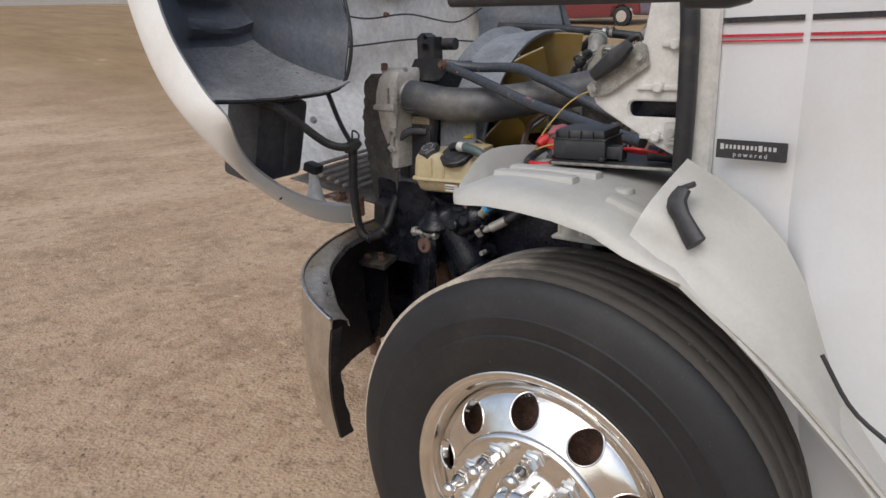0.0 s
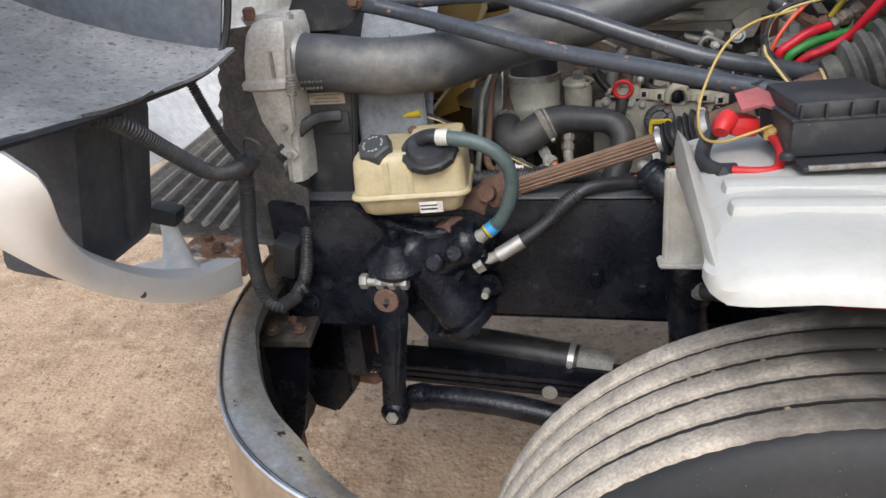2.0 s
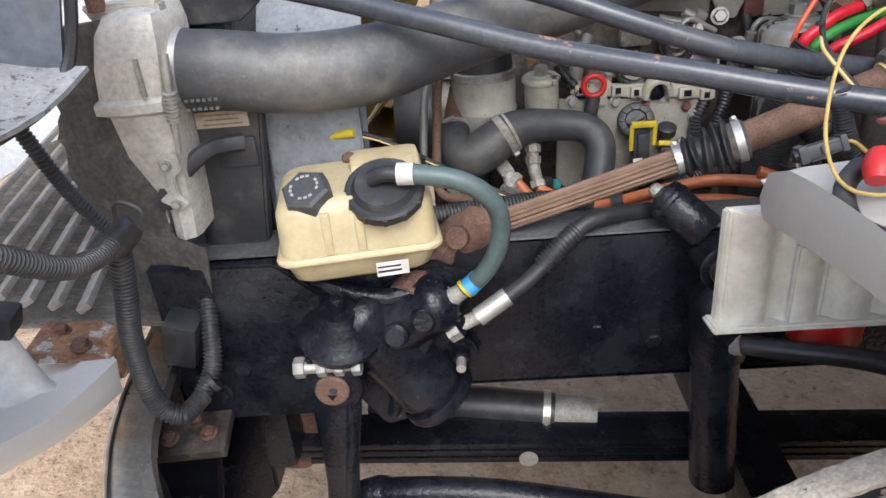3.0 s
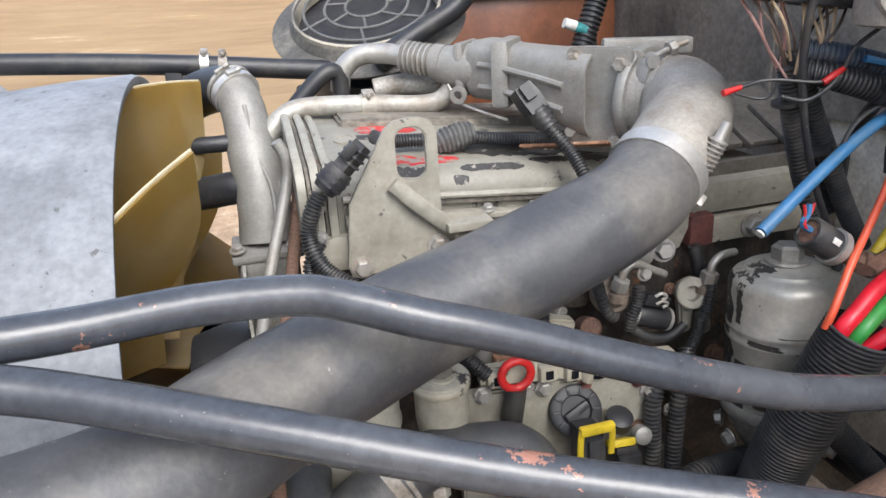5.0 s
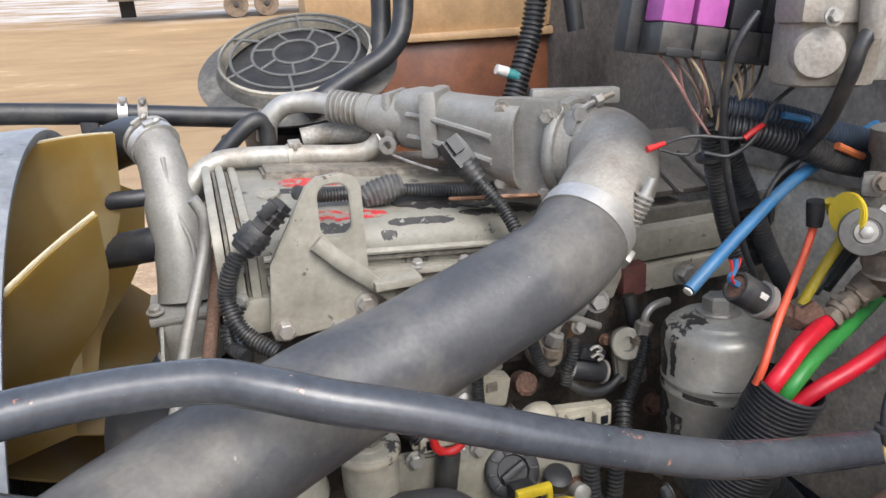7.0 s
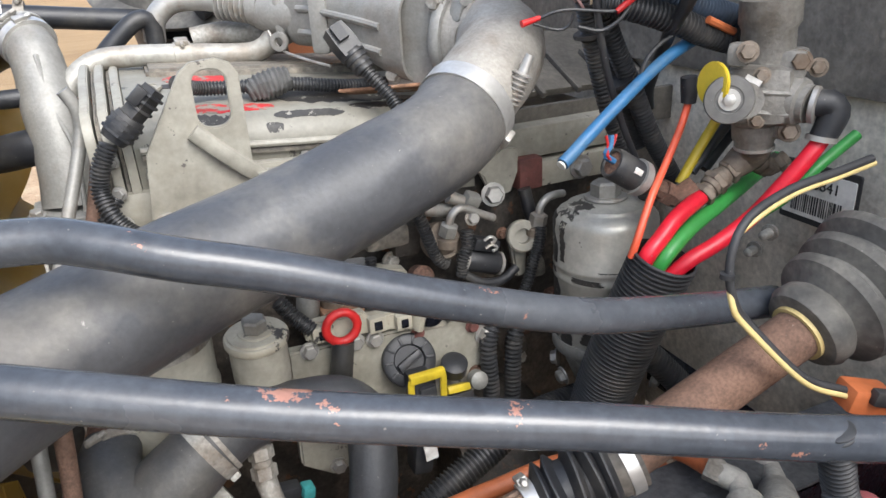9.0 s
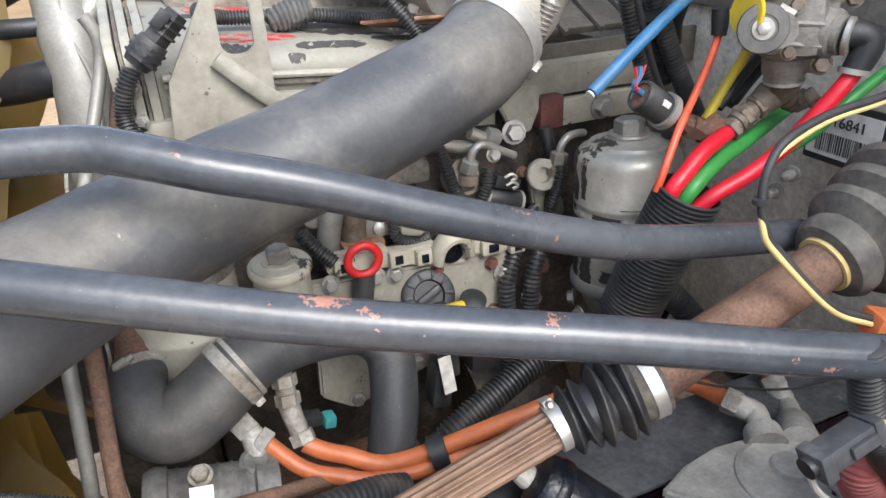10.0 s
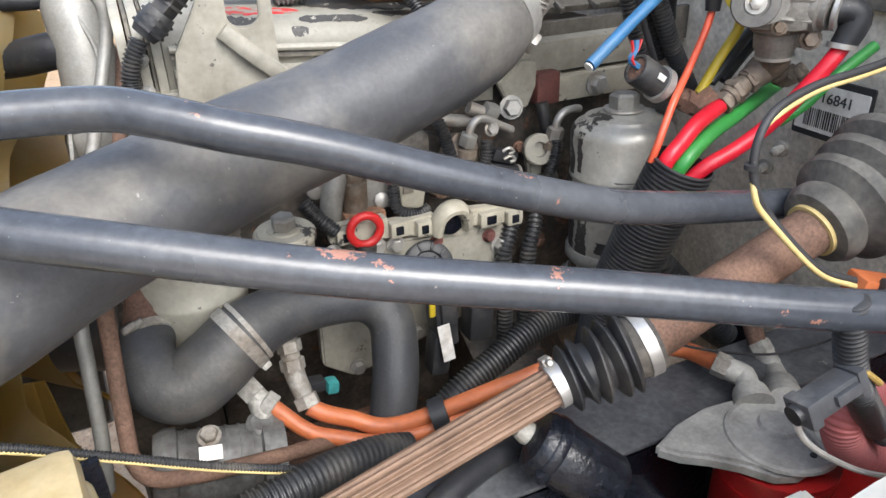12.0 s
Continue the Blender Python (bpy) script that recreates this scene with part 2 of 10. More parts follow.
# light passes through the thin fan blades
glow = FAN.node_tree.nodes.new("ShaderNodeBsdfTranslucent")
glow.inputs["Color"].default_value = (0.66, 0.52, 0.22, 1)
both = FAN.node_tree.nodes.new("ShaderNodeMixShader")
both.inputs["Fac"].default_value = 0.6
FAN.node_tree.links.new(FAN.node_tree.nodes["Principled BSDF"].outputs[0], both.inputs[1])
FAN.node_tree.links.new(glow.outputs[0], both.inputs[2])
FAN.node_tree.links.new(both.outputs[0], FAN.node_tree.nodes["Material Output"].inputs["Surface"])

SHROUD = material("grey_shroud", (0.235, 0.25, 0.27), 0.55, spot=(0.165, 0.175, 0.19), spot_scale=6, spot_amount=0.5, grain=0.12, bump=0.15,
                  second=(0.09, 0.09, 0.095), second_scale=48, second_cut=0.70)
RADIATOR = material("radiator_tank", (0.5, 0.475, 0.43), 0.55, 0.15, spot=(0.3, 0.275, 0.235), spot_scale=6, spot_amount=0.35, grain=0.15, bump=0.25)
FLAP = material("dusty_rubber_flap", (0.06, 0.056, 0.05), 0.8, spot=(0.125, 0.11, 0.092), spot_scale=12, spot_amount=0.5, grain=0.3, bump=0.4)
FLAKED = material("flaking_black_paint", (0.016, 0.016, 0.018), 0.5, spot=(0.035, 0.031, 0.028), spot_scale=16, spot_amount=0.5, grain=0.3, bump=0.6, second=(0.12, 0.105, 0.09), second_scale=55, second_cut=0.70)
ORANGE = material("orange_air_line", (0.48, 0.14, 0.05), 0.42, spot=(0.36, 0.11, 0.05), spot_scale=20, grain=0.06, bump=0.05)
RED = material("red_hose", (0.62, 0.012, 0.03), 0.35, grain=0.05, bump=0.03)
RED_PLASTIC = material("red_plastic", (0.52, 0.02, 0.02), 0.4, grain=0.05, bump=0.03)
RED_WORN = material("worn_red_paint", (0.50, 0.025, 0.03), 0.45, spot=(0.36, 0.06, 0.05), spot_scale=30, spot_amount=0.5, grain=0.1, bump=0.1, second=(0.25, 0.235, 0.195), second_scale=70, second_cut=0.60)
BLACK_WORN = material("worn_black_paint", (0.028, 0.027, 0.026), 0.5, spot=(0.06, 0.055, 0.05), spot_scale=30, spot_amount=0.5, grain=0.15, bump=0.15, second=(0.25, 0.24, 0.205), second_scale=75, second_cut=0.68)
PALE_AMBER = material("dusty_pale_edge", (0.48, 0.42, 0.29), 0.55, grain=0.06, bump=0.05)
RED_TUBE = material("coral_tube", (0.66, 0.10, 0.045), 0.35, grain=0.04, bump=0.02)
GREEN = material("green_hose", (0.04, 0.25, 0.05), 0.38, grain=0.05, bump=0.03)
BLUE = material("blue_air_tube", (0.03, 0.125, 0.265), 0.42, spot=(0.06, 0.14, 0.24), spot_scale=25, grain=0.06, bump=0.03)
YELLOW = material("yellow_plastic", (0.55, 0.41, 0.025), 0.38, grain=0.05, bump=0.03)
OCHRE = material("ochre_wire", (0.48, 0.33, 0.10), 0.5, grain=0.08, bump=0.03)
MAGENTA = material("magenta_plastic", (0.42, 0.10, 0.36), 0.45, grain=0.05, bump=0.04)
LABEL = material("paper_label", (0.72, 0.70, 0.66), 0.5, spot=(0.52, 0.49, 0.44), spot_scale=40, grain=0.05, bump=0.0)
BEIGE_LABEL = material("stained_beige_label", (0.40, 0.33, 0.24), 0.5, spot=(0.28, 0.22, 0.15), spot_scale=30, grain=0.08, bump=0.0)
INK = material("printed_ink", (0.03, 0.03, 0.032), 0.6)
SILVER_INK = material("silver_lettering", (0.62, 0.62, 0.62), 0.35, 0.3, grain=0.02, bump=0.0)
TEAL = material("teal_connector", (0.05, 0.26, 0.26), 0.45)
FLUTED = material("rusty_fluted_shaft", (0.19, 0.12, 0.08), 0.6, 0.2, spot=(0.145, 0.090, 0.060), spot_scale=20, spot_amount=0.45, grain=0.08, grain_scale=220, bump=0.06)
FIREWALL = material("firewall_insulation", (0.55, 0.515, 0.44), 0.7, spot=(0.36, 0.335, 0.285), spot_scale=5, spot_amount=0.5, grain=0.2, bump=0.35)
STRIPE = material("red_stripe", (0.50, 0.02, 0.05), 0.25, coat=0.5, bump=0.0)
DARK_STRIPE = material("dark_stripe", (0.03, 0.03, 0.035), 0.25, coat=0.5, bump=0.0)
BOTTLE = material("cream_bottle_plastic", (0.62, 0.60, 0.53), 0.42, spot=(0.50, 0.47, 0.40), spot_scale=8, spot_amount=0.45, grain=0.04, bump=0.04, through_light=0.3)
GRILLE_BAR = material("dusty_grille_bar", (0.34, 0.31, 0.27), 0.55, 0.15, spot=(0.24, 0.20, 0.16), spot_scale=14, spot_amount=0.5, grain=0.12, bump=0.1)
BOWL = material("stained_filter_bowl", (0.40, 0.385, 0.32), 0.45, spot=(0.31, 0.29, 0.24), spot_scale=7, spot_amount=0.4, grain=0.06, bump=0.06,
                second=(0.10, 0.095, 0.08), second_scale=34, second_cut=0.73)
GRILLE_RING = material("dusty_grille_ring", (0.11, 0.11, 0.105), 0.55, spot=(0.09, 0.09, 0.09), spot_scale=12, spot_amount=0.4, grain=0.1, bump=0.1)
CREAM_DUST = material("dust_caked_collar", (0.36, 0.33, 0.27), 0.8, spot=(0.12, 0.115, 0.10), spot_scale=9, spot_amount=0.5, grain=0.15, bump=0.2)
CAP_GREY = material("worn_grey_cap", (0.045, 0.047, 0.050), 0.5, spot=(0.10, 0.10, 0.098), spot_scale=16, spot_amount=0.5, grain=0.12, bump=0.15)
WORN_INK = material("worn_pale_print", (0.34, 0.34, 0.32), 0.6)
GLASS_GREY = material("grey_translucent", (0.56, 0.55, 0.49), 0.35, spot=(0.28, 0.27, 0.25), grain=0.04, bump=0.03)
TEAL_HOSE = material("blue_grey_hose", (0.075, 0.105, 0.105), 0.45, spot=(0.05, 0.06, 0.06), spot_scale=15, grain=0.1, bump=0.1)
BLUE_TAPE = material("blue_tape", (0.04, 0.26, 0.55), 0.4)
CAR_RED = material("dark_red_car_paint", (0.14, 0.012, 0.014), 0.25, coat=0.6, bump=0.0)
PALE_WALL = material("pale_wall", (0.36, 0.35, 0.33), 0.7)
TAPE_GREY = material("grey_cloth_tape", (0.095, 0.094, 0.090), 0.6, spot=(0.05, 0.05, 0.048), spot_scale=20, spot_amount=0.5, grain=0.15, bump=0.2)
VALVE_CAST = material("dirty_valve_casting", (0.205, 0.195, 0.175), 0.55, 0.2, spot=(0.13, 0.115, 0.095), spot_scale=22, spot_amount=0.5, grain=0.15, grain_scale=260, bump=0.3)
DULL_PIPE = material("dull_silver_pipe", (0.36, 0.35, 0.315), 0.5, 0.3, spot=(0.27, 0.24, 0.20), spot_scale=16, spot_amount=0.5, grain=0.12, bump=0.12)
VALVE_FACE = material("dark_valve_face", (0.115, 0.112, 0.105), 0.55, 0.1, spot=(0.16, 0.15, 0.135), spot_scale=20, spot_amount=0.4, grain=0.12, bump=0.15)
ELBOW = material("brown_grey_casting", (0.34, 0.32, 0.285), 0.6, 0.2, spot=(0.24, 0.21, 0.175), spot_scale=14, spot_amount=0.5, grain=0.12, grain_scale=260, bump=0.3)
COMPRESSOR = material("grimy_compressor", (0.17, 0.17, 0.165), 0.55, 0.35, spot=(0.08, 0.075, 0.07), spot_scale=20, spot_amount=0.5, grain=0.2, bump=0.3)
PALE_YELLOW = material("pale_yellow_wire", (0.60, 0.47, 0.20), 0.5, grain=0.06, bump=0.02)
BOOT_DUSTY = material("dusty_boot_rubber", (0.075, 0.072, 0.066), 0.7, spot=(0.16, 0.15, 0.13), spot_scale=12, spot_amount=0.5, grain=0.2, bump=0.2)
FITTING = material("corroded_fitting", (0.20, 0.165, 0.13), 0.62, 0.4, spot=(0.13, 0.09, 0.06), spot_scale=26, spot_amount=0.5, grain=0.2, bump=0.3)
BLUE_DARK = material("dark_blue_loom", (0.035, 0.05, 0.075), 0.5, spot=(0.06, 0.06, 0.06), spot_scale=20, grain=0.15, bump=0.1)
FADED_RED = material("faded_red_hose", (0.36, 0.10, 0.10), 0.6, spot=(0.28, 0.10, 0.10), grain=0.1, bump=0.1)
SHED_RED = material("red_sheet_metal", (0.34, 0.03, 0.035), 0.5, spot=(0.28, 0.03, 0.03), spot_scale=1, grain=0.05, bump=0.0)
DUSTY_TYRE = material("dusty_tyre", (0.19, 0.14, 0.10), 0.9, spot=(0.10, 0.08, 0.06), spot_scale=6, spot_amount=0.5, grain=0.2)
DARK_PANEL = material("dark_added_panel", (0.20, 0.185, 0.16), 0.8, spot=(0.105, 0.098, 0.088), spot_scale=6, spot_amount=0.5, grain=0.2, bump=0.4)
HEAT_SHIELD = material("sooty_heat_shield", (0.115, 0.105, 0.090), 0.6, 0.15, spot=(0.060, 0.056, 0.050), spot_scale=6, spot_amount=0.5, grain=0.2, bump=0.3)
AMBER_PANEL = material("varnished_brown_panel", (0.20, 0.075, 0.035), 0.35, spot=(0.13, 0.045, 0.025), spot_scale=6, spot_amount=0.5, grain=0.08, bump=0.05)
TAN_PANEL = material("tan_panel", (0.45, 0.29, 0.15), 0.4, spot=(0.36, 0.22, 0.11), spot_scale=5, grain=0.06, bump=0.05)


def dirt_material():
    """Pale brown packed dirt with darker damp patches, wheel ruts and fine gravel."""
    m = bpy.data.materials.new("packed_dirt")
    m.use_nodes = True
    nt = m.node_tree
    bsdf = nt.nodes["Principled BSDF"]
    co = nt.nodes.new("ShaderNodeTexCoord")

    def noise_at(scale, detail, rough, stretch=None):
        n = nt.nodes.new("ShaderNodeTexNoise")
        n.inputs["Scale"].default_value, n.inputs["Detail"].default_value, n.inputs["Roughness"].default_value = scale, detail, rough
        if stretch:
            mp = nt.nodes.new("ShaderNodeMapping")
            mp.inputs["Scale"].default_value = stretch
            mp.inputs["Rotation"].default_value = (0, 0, radians(20))
            nt.links.new(co.outputs["Object"], mp.inputs["Vector"])
            nt.links.new(mp.outputs["Vector"], n.inputs["Vector"])
        else:
            nt.links.new(co.outputs["Object"], n.inputs["Vector"])
        return n

    def blend(fac, lo, hi, a, b):
        r = nt.nodes.new("ShaderNodeMapRange")
        r.inputs["From Min"].default_value, r.inputs["From Max"].default_value = lo, hi
        nt.links.new(fac, r.inputs["Value"])
        x = nt.nodes.new("ShaderNodeMix")
        x.data_type = "RGBA"
        for key, v in (("A", a), ("B", b)):
            if isinstance(v, tuple):
                x.inputs[key].default_value = (*v, 1)
            else:
                nt.links.new(v, x.inputs[key])
        nt.links.new(r.outputs["Result"], x.inputs["Factor"])
        return x.outputs["Result"]

    rut = noise_at(0.5, 4, 0.6, (1.0, 0.22, 1.0))
    mid = noise_at(1.5, 9, 0.72)
    grit = noise_at(26, 6, 0.72)
    pebble = nt.nodes.new("ShaderNodeTexVoronoi")
    pebble.inputs["Scale"].default_value = 60
    nt.links.new(co.outputs["Object"], pebble.inputs["Vector"])
    c = blend(rut.outputs["Fac"], 0.42, 0.66, (0.52, 0.365, 0.235), (0.42, 0.275, 0.165))
    c2 = blend(mid.outputs["Fac"], 0.48, 0.70, c, (0.27, 0.172, 0.10))
    swath = noise_at(0.42, 7, 0.66, (1.0, 0.5, 1.0))
    c2b = blend(swath.outputs["Fac"], 0.50, 0.62, c2, (0.60, 0.44, 0.295))
    stain = noise_at(2.6, 8, 0.75)
    c2c = blend(stain.outputs["Fac"], 0.58, 0.68, c2b, (0.24, 0.150, 0.088))
    c3 = blend(grit.outputs["Fac"], 0.50, 0.75, c2c, (0.52, 0.39, 0.265))
    clod = noise_at(11, 7, 0.78)
    c3b = blend(clod.outputs["Fac"], 0.54, 0.64, c3, (0.29, 0.195, 0.118))
    c3c = blend(clod.outputs["Fac"], 0.36, 0.46, (0.60, 0.46, 0.31), c3b)
    c4 = blend(grit.outputs["Fac"], 0.30, 0.42, (0.17, 0.112, 0.07), c3c)
    xyz = nt.nodes.new("ShaderNodeSeparateXYZ")
    nt.links.new(co.outputs["Object"], xyz.inputs[0])
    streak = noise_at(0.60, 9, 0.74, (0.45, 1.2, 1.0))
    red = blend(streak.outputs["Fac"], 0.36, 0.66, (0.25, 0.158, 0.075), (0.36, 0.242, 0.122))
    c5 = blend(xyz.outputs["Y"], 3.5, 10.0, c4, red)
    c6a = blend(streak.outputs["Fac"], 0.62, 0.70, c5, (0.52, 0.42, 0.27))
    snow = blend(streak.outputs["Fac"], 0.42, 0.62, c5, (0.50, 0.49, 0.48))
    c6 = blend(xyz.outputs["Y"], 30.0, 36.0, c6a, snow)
    nt.links.new(c6, bsdf.inputs["Base Color"])
    bsdf.inputs["Roughness"].default_value = 0.95
    add = nt.nodes.new("ShaderNodeMath")
    add.operation = "ADD"
    nt.links.new(grit.outputs["Fac"], add.inputs[0])
    nt.links.new(pebble.outputs["Distance"], add.inputs[1])
    b1 = nt.nodes.new("ShaderNodeBump")
    b1.inputs["Strength"].default_value, b1.inputs["Distance"].default_value = 0.7, 0.008
    nt.links.new(add.outputs[0], b1.inputs["Height"])
    b2 = nt.nodes.new("ShaderNodeBump")
    b2.inputs["Strength"].default_value, b2.inputs["Distance"].default_value = 0.6, 0.03
    nt.links.new(clod.outputs["Fac"], b2.inputs["Height"])
    nt.links.new(b1.outputs["Normal"], b2.inputs["Normal"])
    nt.links.new(b2.outputs["Normal"], bsdf.inputs["Normal"])
    return m


DIRT = dirt_material()


# ---- shape helpers ----
def part(name, bm, mat, parent=None, label="", smooth=True):
    """Link a bmesh as one mesh object under a thing or a part."""
    me = bpy.data.meshes.new(name)
    bmesh.ops.recalc_face_normals(bm, faces=bm.faces)
    bm.to_mesh(me)
    bm.free()
    me.materials.append(mat)
    if smooth:
        me.polygons.foreach_set("use_smooth", [True] * len(me.polygons))
        me.set_sharp_from_angle(angle=radians(38))
    ob = new(name, me)
    if parent:
        ob.parent = parent
    if label:
        tagged(ob, label)
    return ob


def thing(name, at, label, category, group="", kind=""):
    ob = new(name)
    ob.empty_display_size = 0.02
    return tagged(ob, label, category, group, kind)


def spline(points, step):
    """Points at even steps along a smooth curve through the given points."""
    p = [Vector(q) for q in points]
    if len(p) == 2:
        n = max(1, round((p[1] - p[0]).length / step))
        return [p[0].lerp(p[1], i / n) for i in range(n + 1)]
    ext = [p[0] * 2 - p[1]] + p + [p[-1] * 2 - p[-2]]
    dense = []
    for a, b, c, d in zip(ext, ext[1:], ext[2:], ext[3:]):
        for i in range(24):
            t = i / 24
            dense.append(0.5 * (2 * b + (c - a) * t + (2 * a - 5 * b + 4 * c - d) * t * t + (3 * b - a - 3 * c + d) * t ** 3))
    dense.append(p[-1])
    lengths = [0.0]
    for a, b in zip(dense, dense[1:]):
        lengths.append(lengths[-1] + (b - a).length)
    n = max(2, round(lengths[-1] / step))
    out, j = [], 0
    for i in range(n + 1):
        want = lengths[-1] * i / n
        while j < len(lengths) - 2 and lengths[j + 1] < want:
            j += 1
        span = lengths[j + 1] - lengths[j]
        out.append(dense[j].lerp(dense[j + 1], (want - lengths[j]) / span if span > 1e-9 else 0))
    return out


def sweep(points, r, seg=14, step=0.012, rib=None, bm=None, cap=True, squash=None, flutes=0, wobble=0.0):
    """A tube along a smooth curve. r: radius, or one for each given point; rib: (pitch, depth) of its corrugation; squash: flattening along the second cross axis."""
    bm = bm or bmesh.new()
    if rib:
        step = rib[0] / 4
    path = spline(points, step)
    radii = r if isinstance(r, (list, tuple)) else [r] * len(points)
    tangents = []
    for i in range(len(path)):
        a, b = path[max(0, i - 1)], path[min(len(path) - 1, i + 1)]
        tangents.append((b - a).normalized())
    up = Vector((0, 0, 1)) if abs(tangents[0].z) < 0.9 else Vector((1, 0, 0))
    u = (up - tangents[0] * up.dot(tangents[0])).normalized()
    rings = []
    for i, (p, t) in enumerate(zip(path, tangents)):
        u = (u - t * u.dot(t)).normalized()
        w = t.cross(u)
        f = i / (len(path) - 1) * (len(radii) - 1)
        k = min(int(f), len(radii) - 2) if len(radii) > 1 else 0
        rad = radii[k] + (radii[k + 1] - radii[k]) * (f - k) if len(radii) > 1 else radii[0]
        if rib:
            rad += rib[1] * (0, 1, 1, 0)[i % 4] - rib[1] * 0.5
        ring = []
        for s in range(seg):
            ang = 2 * math.pi * s / seg
            rr = rad * (1, 1, 0.95, 0.80, 0.80, 0.95)[s % 6] if flutes else rad
            if wobble:
                rr += wobble * noise.noise(p * 30 + Vector((s * 0.7, 0, 0)))
            ring.append(bm.verts.new(p + u * rr * math.cos(ang) + w * rr * math.sin(ang) * (squash or 1)))
        rings.append(ring)
    for a, b in zip(rings, rings[1:]):
        for s in range(seg):
            bm.faces.new((a[s], a[(s + 1) % seg], b[(s + 1) % seg], b[s]))
    if cap:
        bm.faces.new(rings[0][::-1])
        bm.faces.new(rings[-1])
    return bm


def axes(direction, hint=(0, 0, 1)):
    """A turn whose z axis lies along direction."""
    z = Vector(direction).normalized()
    h = Vector(hint)
    if abs(z.dot(h.normalized())) > 0.98:
        h = Vector((1, 0, 0))
    x = h.cross(z).normalized()
    return Matrix((x, z.cross(x), z)).transposed().to_4x4()


def lathe(profile, origin, direction, seg=24, bm=None, cap=True):
    """A turned body. profile: (height along the axis, radius) pairs."""
    bm = bm or bmesh.new()
    m = Matrix.Translation(origin) @ axes(direction)
    rings = []
    for h, r in profile:
        rings.append([bm.verts.new(m @ Vector((max(r, 1e-4) * math.cos(2 * math.pi * s / seg), max(r, 1e-4) * math.sin(2 * math.pi * s / seg), h))) for s in range(seg)])
    for a, b in zip(rings, rings[1:]):
        for s in range(seg):
            bm.faces.new((a[s], a[(s + 1) % seg], b[(s + 1) % seg], b[s]))
    if cap:
        bm.faces.new(rings[0][::-1])
        bm.faces.new(rings[-1])
    return bm


def box(center, size, turn=None, bevel=0.004, bm=None):
    bm = bm or bmesh.new()
    m = Matrix.Translation(center) @ (turn or Matrix.Identity(4)) @ Matrix.Diagonal((*size, 1))
    made = bmesh.ops.create_cube(bm, size=1, matrix=m)
    if bevel:
        es = list({e for v in made["verts"] for e in v.link_edges})
        bmesh.ops.bevel(bm, geom=es, offset=min(bevel, min(size) * 0.45), segments=2, affect="EDGES", profile=0.6)
    return bm


def slab(outline, thickness, m, bevel=0.0, holes=(), bm=None):
    """A plate: an outline in the local xy plane, thickened along local z. holes: outlines cut through it."""
    bm = bm or bmesh.new()
    rim = [bm.verts.new((x, y, 0)) for x, y in outline]
    edges = [bm.edges.new((rim[i], rim[(i + 1) % len(rim)])) for i in range(len(rim))]
    for hole in holes:
        h = [bm.verts.new((x, y, 0)) for x, y in hole]
        edges += [bm.edges.new((h[i], h[(i + 1) % len(h)])) for i in range(len(h))]
    faces = bmesh.ops.triangle_fill(bm, edges=edges, use_beauty=True)["geom"]
    faces = [f for f in faces if isinstance(f, bmesh.types.BMFace)]
    got = bmesh.ops.extrude_face_region(bm, geom=faces)["geom"]
    moved = [v for v in got if isinstance(v, bmesh.types.BMVert)]
    bmesh.ops.translate(bm, verts=moved, vec=(0, 0, thickness))
    bmesh.ops.transform(bm, matrix=m, verts=bm.verts)
    if bevel:
        bmesh.ops.recalc_face_normals(bm, faces=bm.faces)
        sharp = [e for e in bm.edges if len(e.link_faces) == 2 and e.calc_face_angle(0) > 0.7]
        bmesh.ops.bevel(bm, geom=sharp, offset=bevel, segments=2, affect="EDGES")
    return bm


def circle(cx, cy, r, n=20):
    return [(cx + r * math.cos(2 * math.pi * i / n), cy + r * math.sin(2 * math.pi * i / n)) for i in range(n)]


def rounded(x0, y0, x1, y1, r, n=5):
    out = []
    for cx, cy, a0 in ((x1 - r, y1 - r, 0), (x0 + r, y1 - r, 90), (x0 + r, y0 + r, 180), (x1 - r, y0 + r, 270)):
        for i in range(n + 1):
            a = radians(a0 + 90 * i / n)
            out.append((cx + r * math.cos(a), cy + r * math.sin(a)))
    return out


def plane_at(origin, right, up):
    """A turn and place whose local x runs along right, y along up."""
    x = Vector(right).normalized()
    z = x.cross(Vector(up)).normalized()
    y = z.cross(x)
    return Matrix.Translation(origin) @ Matrix((x, y, z)).transposed().to_4x4()


def sheet(rows, thickness=0.004, bm=None):
    """A skin through rows of points, thickened along its normals."""
    bm = bm or bmesh.new()
    grid = [[bm.verts.new(p) for p in row] for row in rows]
    for a, b in zip(grid, grid[1:]):
        for i in range(len(a) - 1):
            bm.faces.new((a[i], a[i + 1], b[i + 1], b[i]))
    bmesh.ops.recalc_face_normals(bm, faces=bm.faces)
    bmesh.ops.solidify(bm, geom=list(bm.faces), thickness=thickness)
    return bm


def bolt(origin, direction, r, parent, mat=None, h=None, washer=True, name="bolt"):
    """A hexagon head on a washer."""
    bm = bmesh.new()
    h = h or r * 1.1
    if washer:
        lathe([(0, r * 1.35), (r * 0.25, r * 1.35)], origin, direction, 14, bm)
    lathe([(r * 0.2, r), (h * 0.85, r), (h, r * 0.85)], origin, direction, 6, bm)
    return part(name, bm, mat or STEEL, parent)


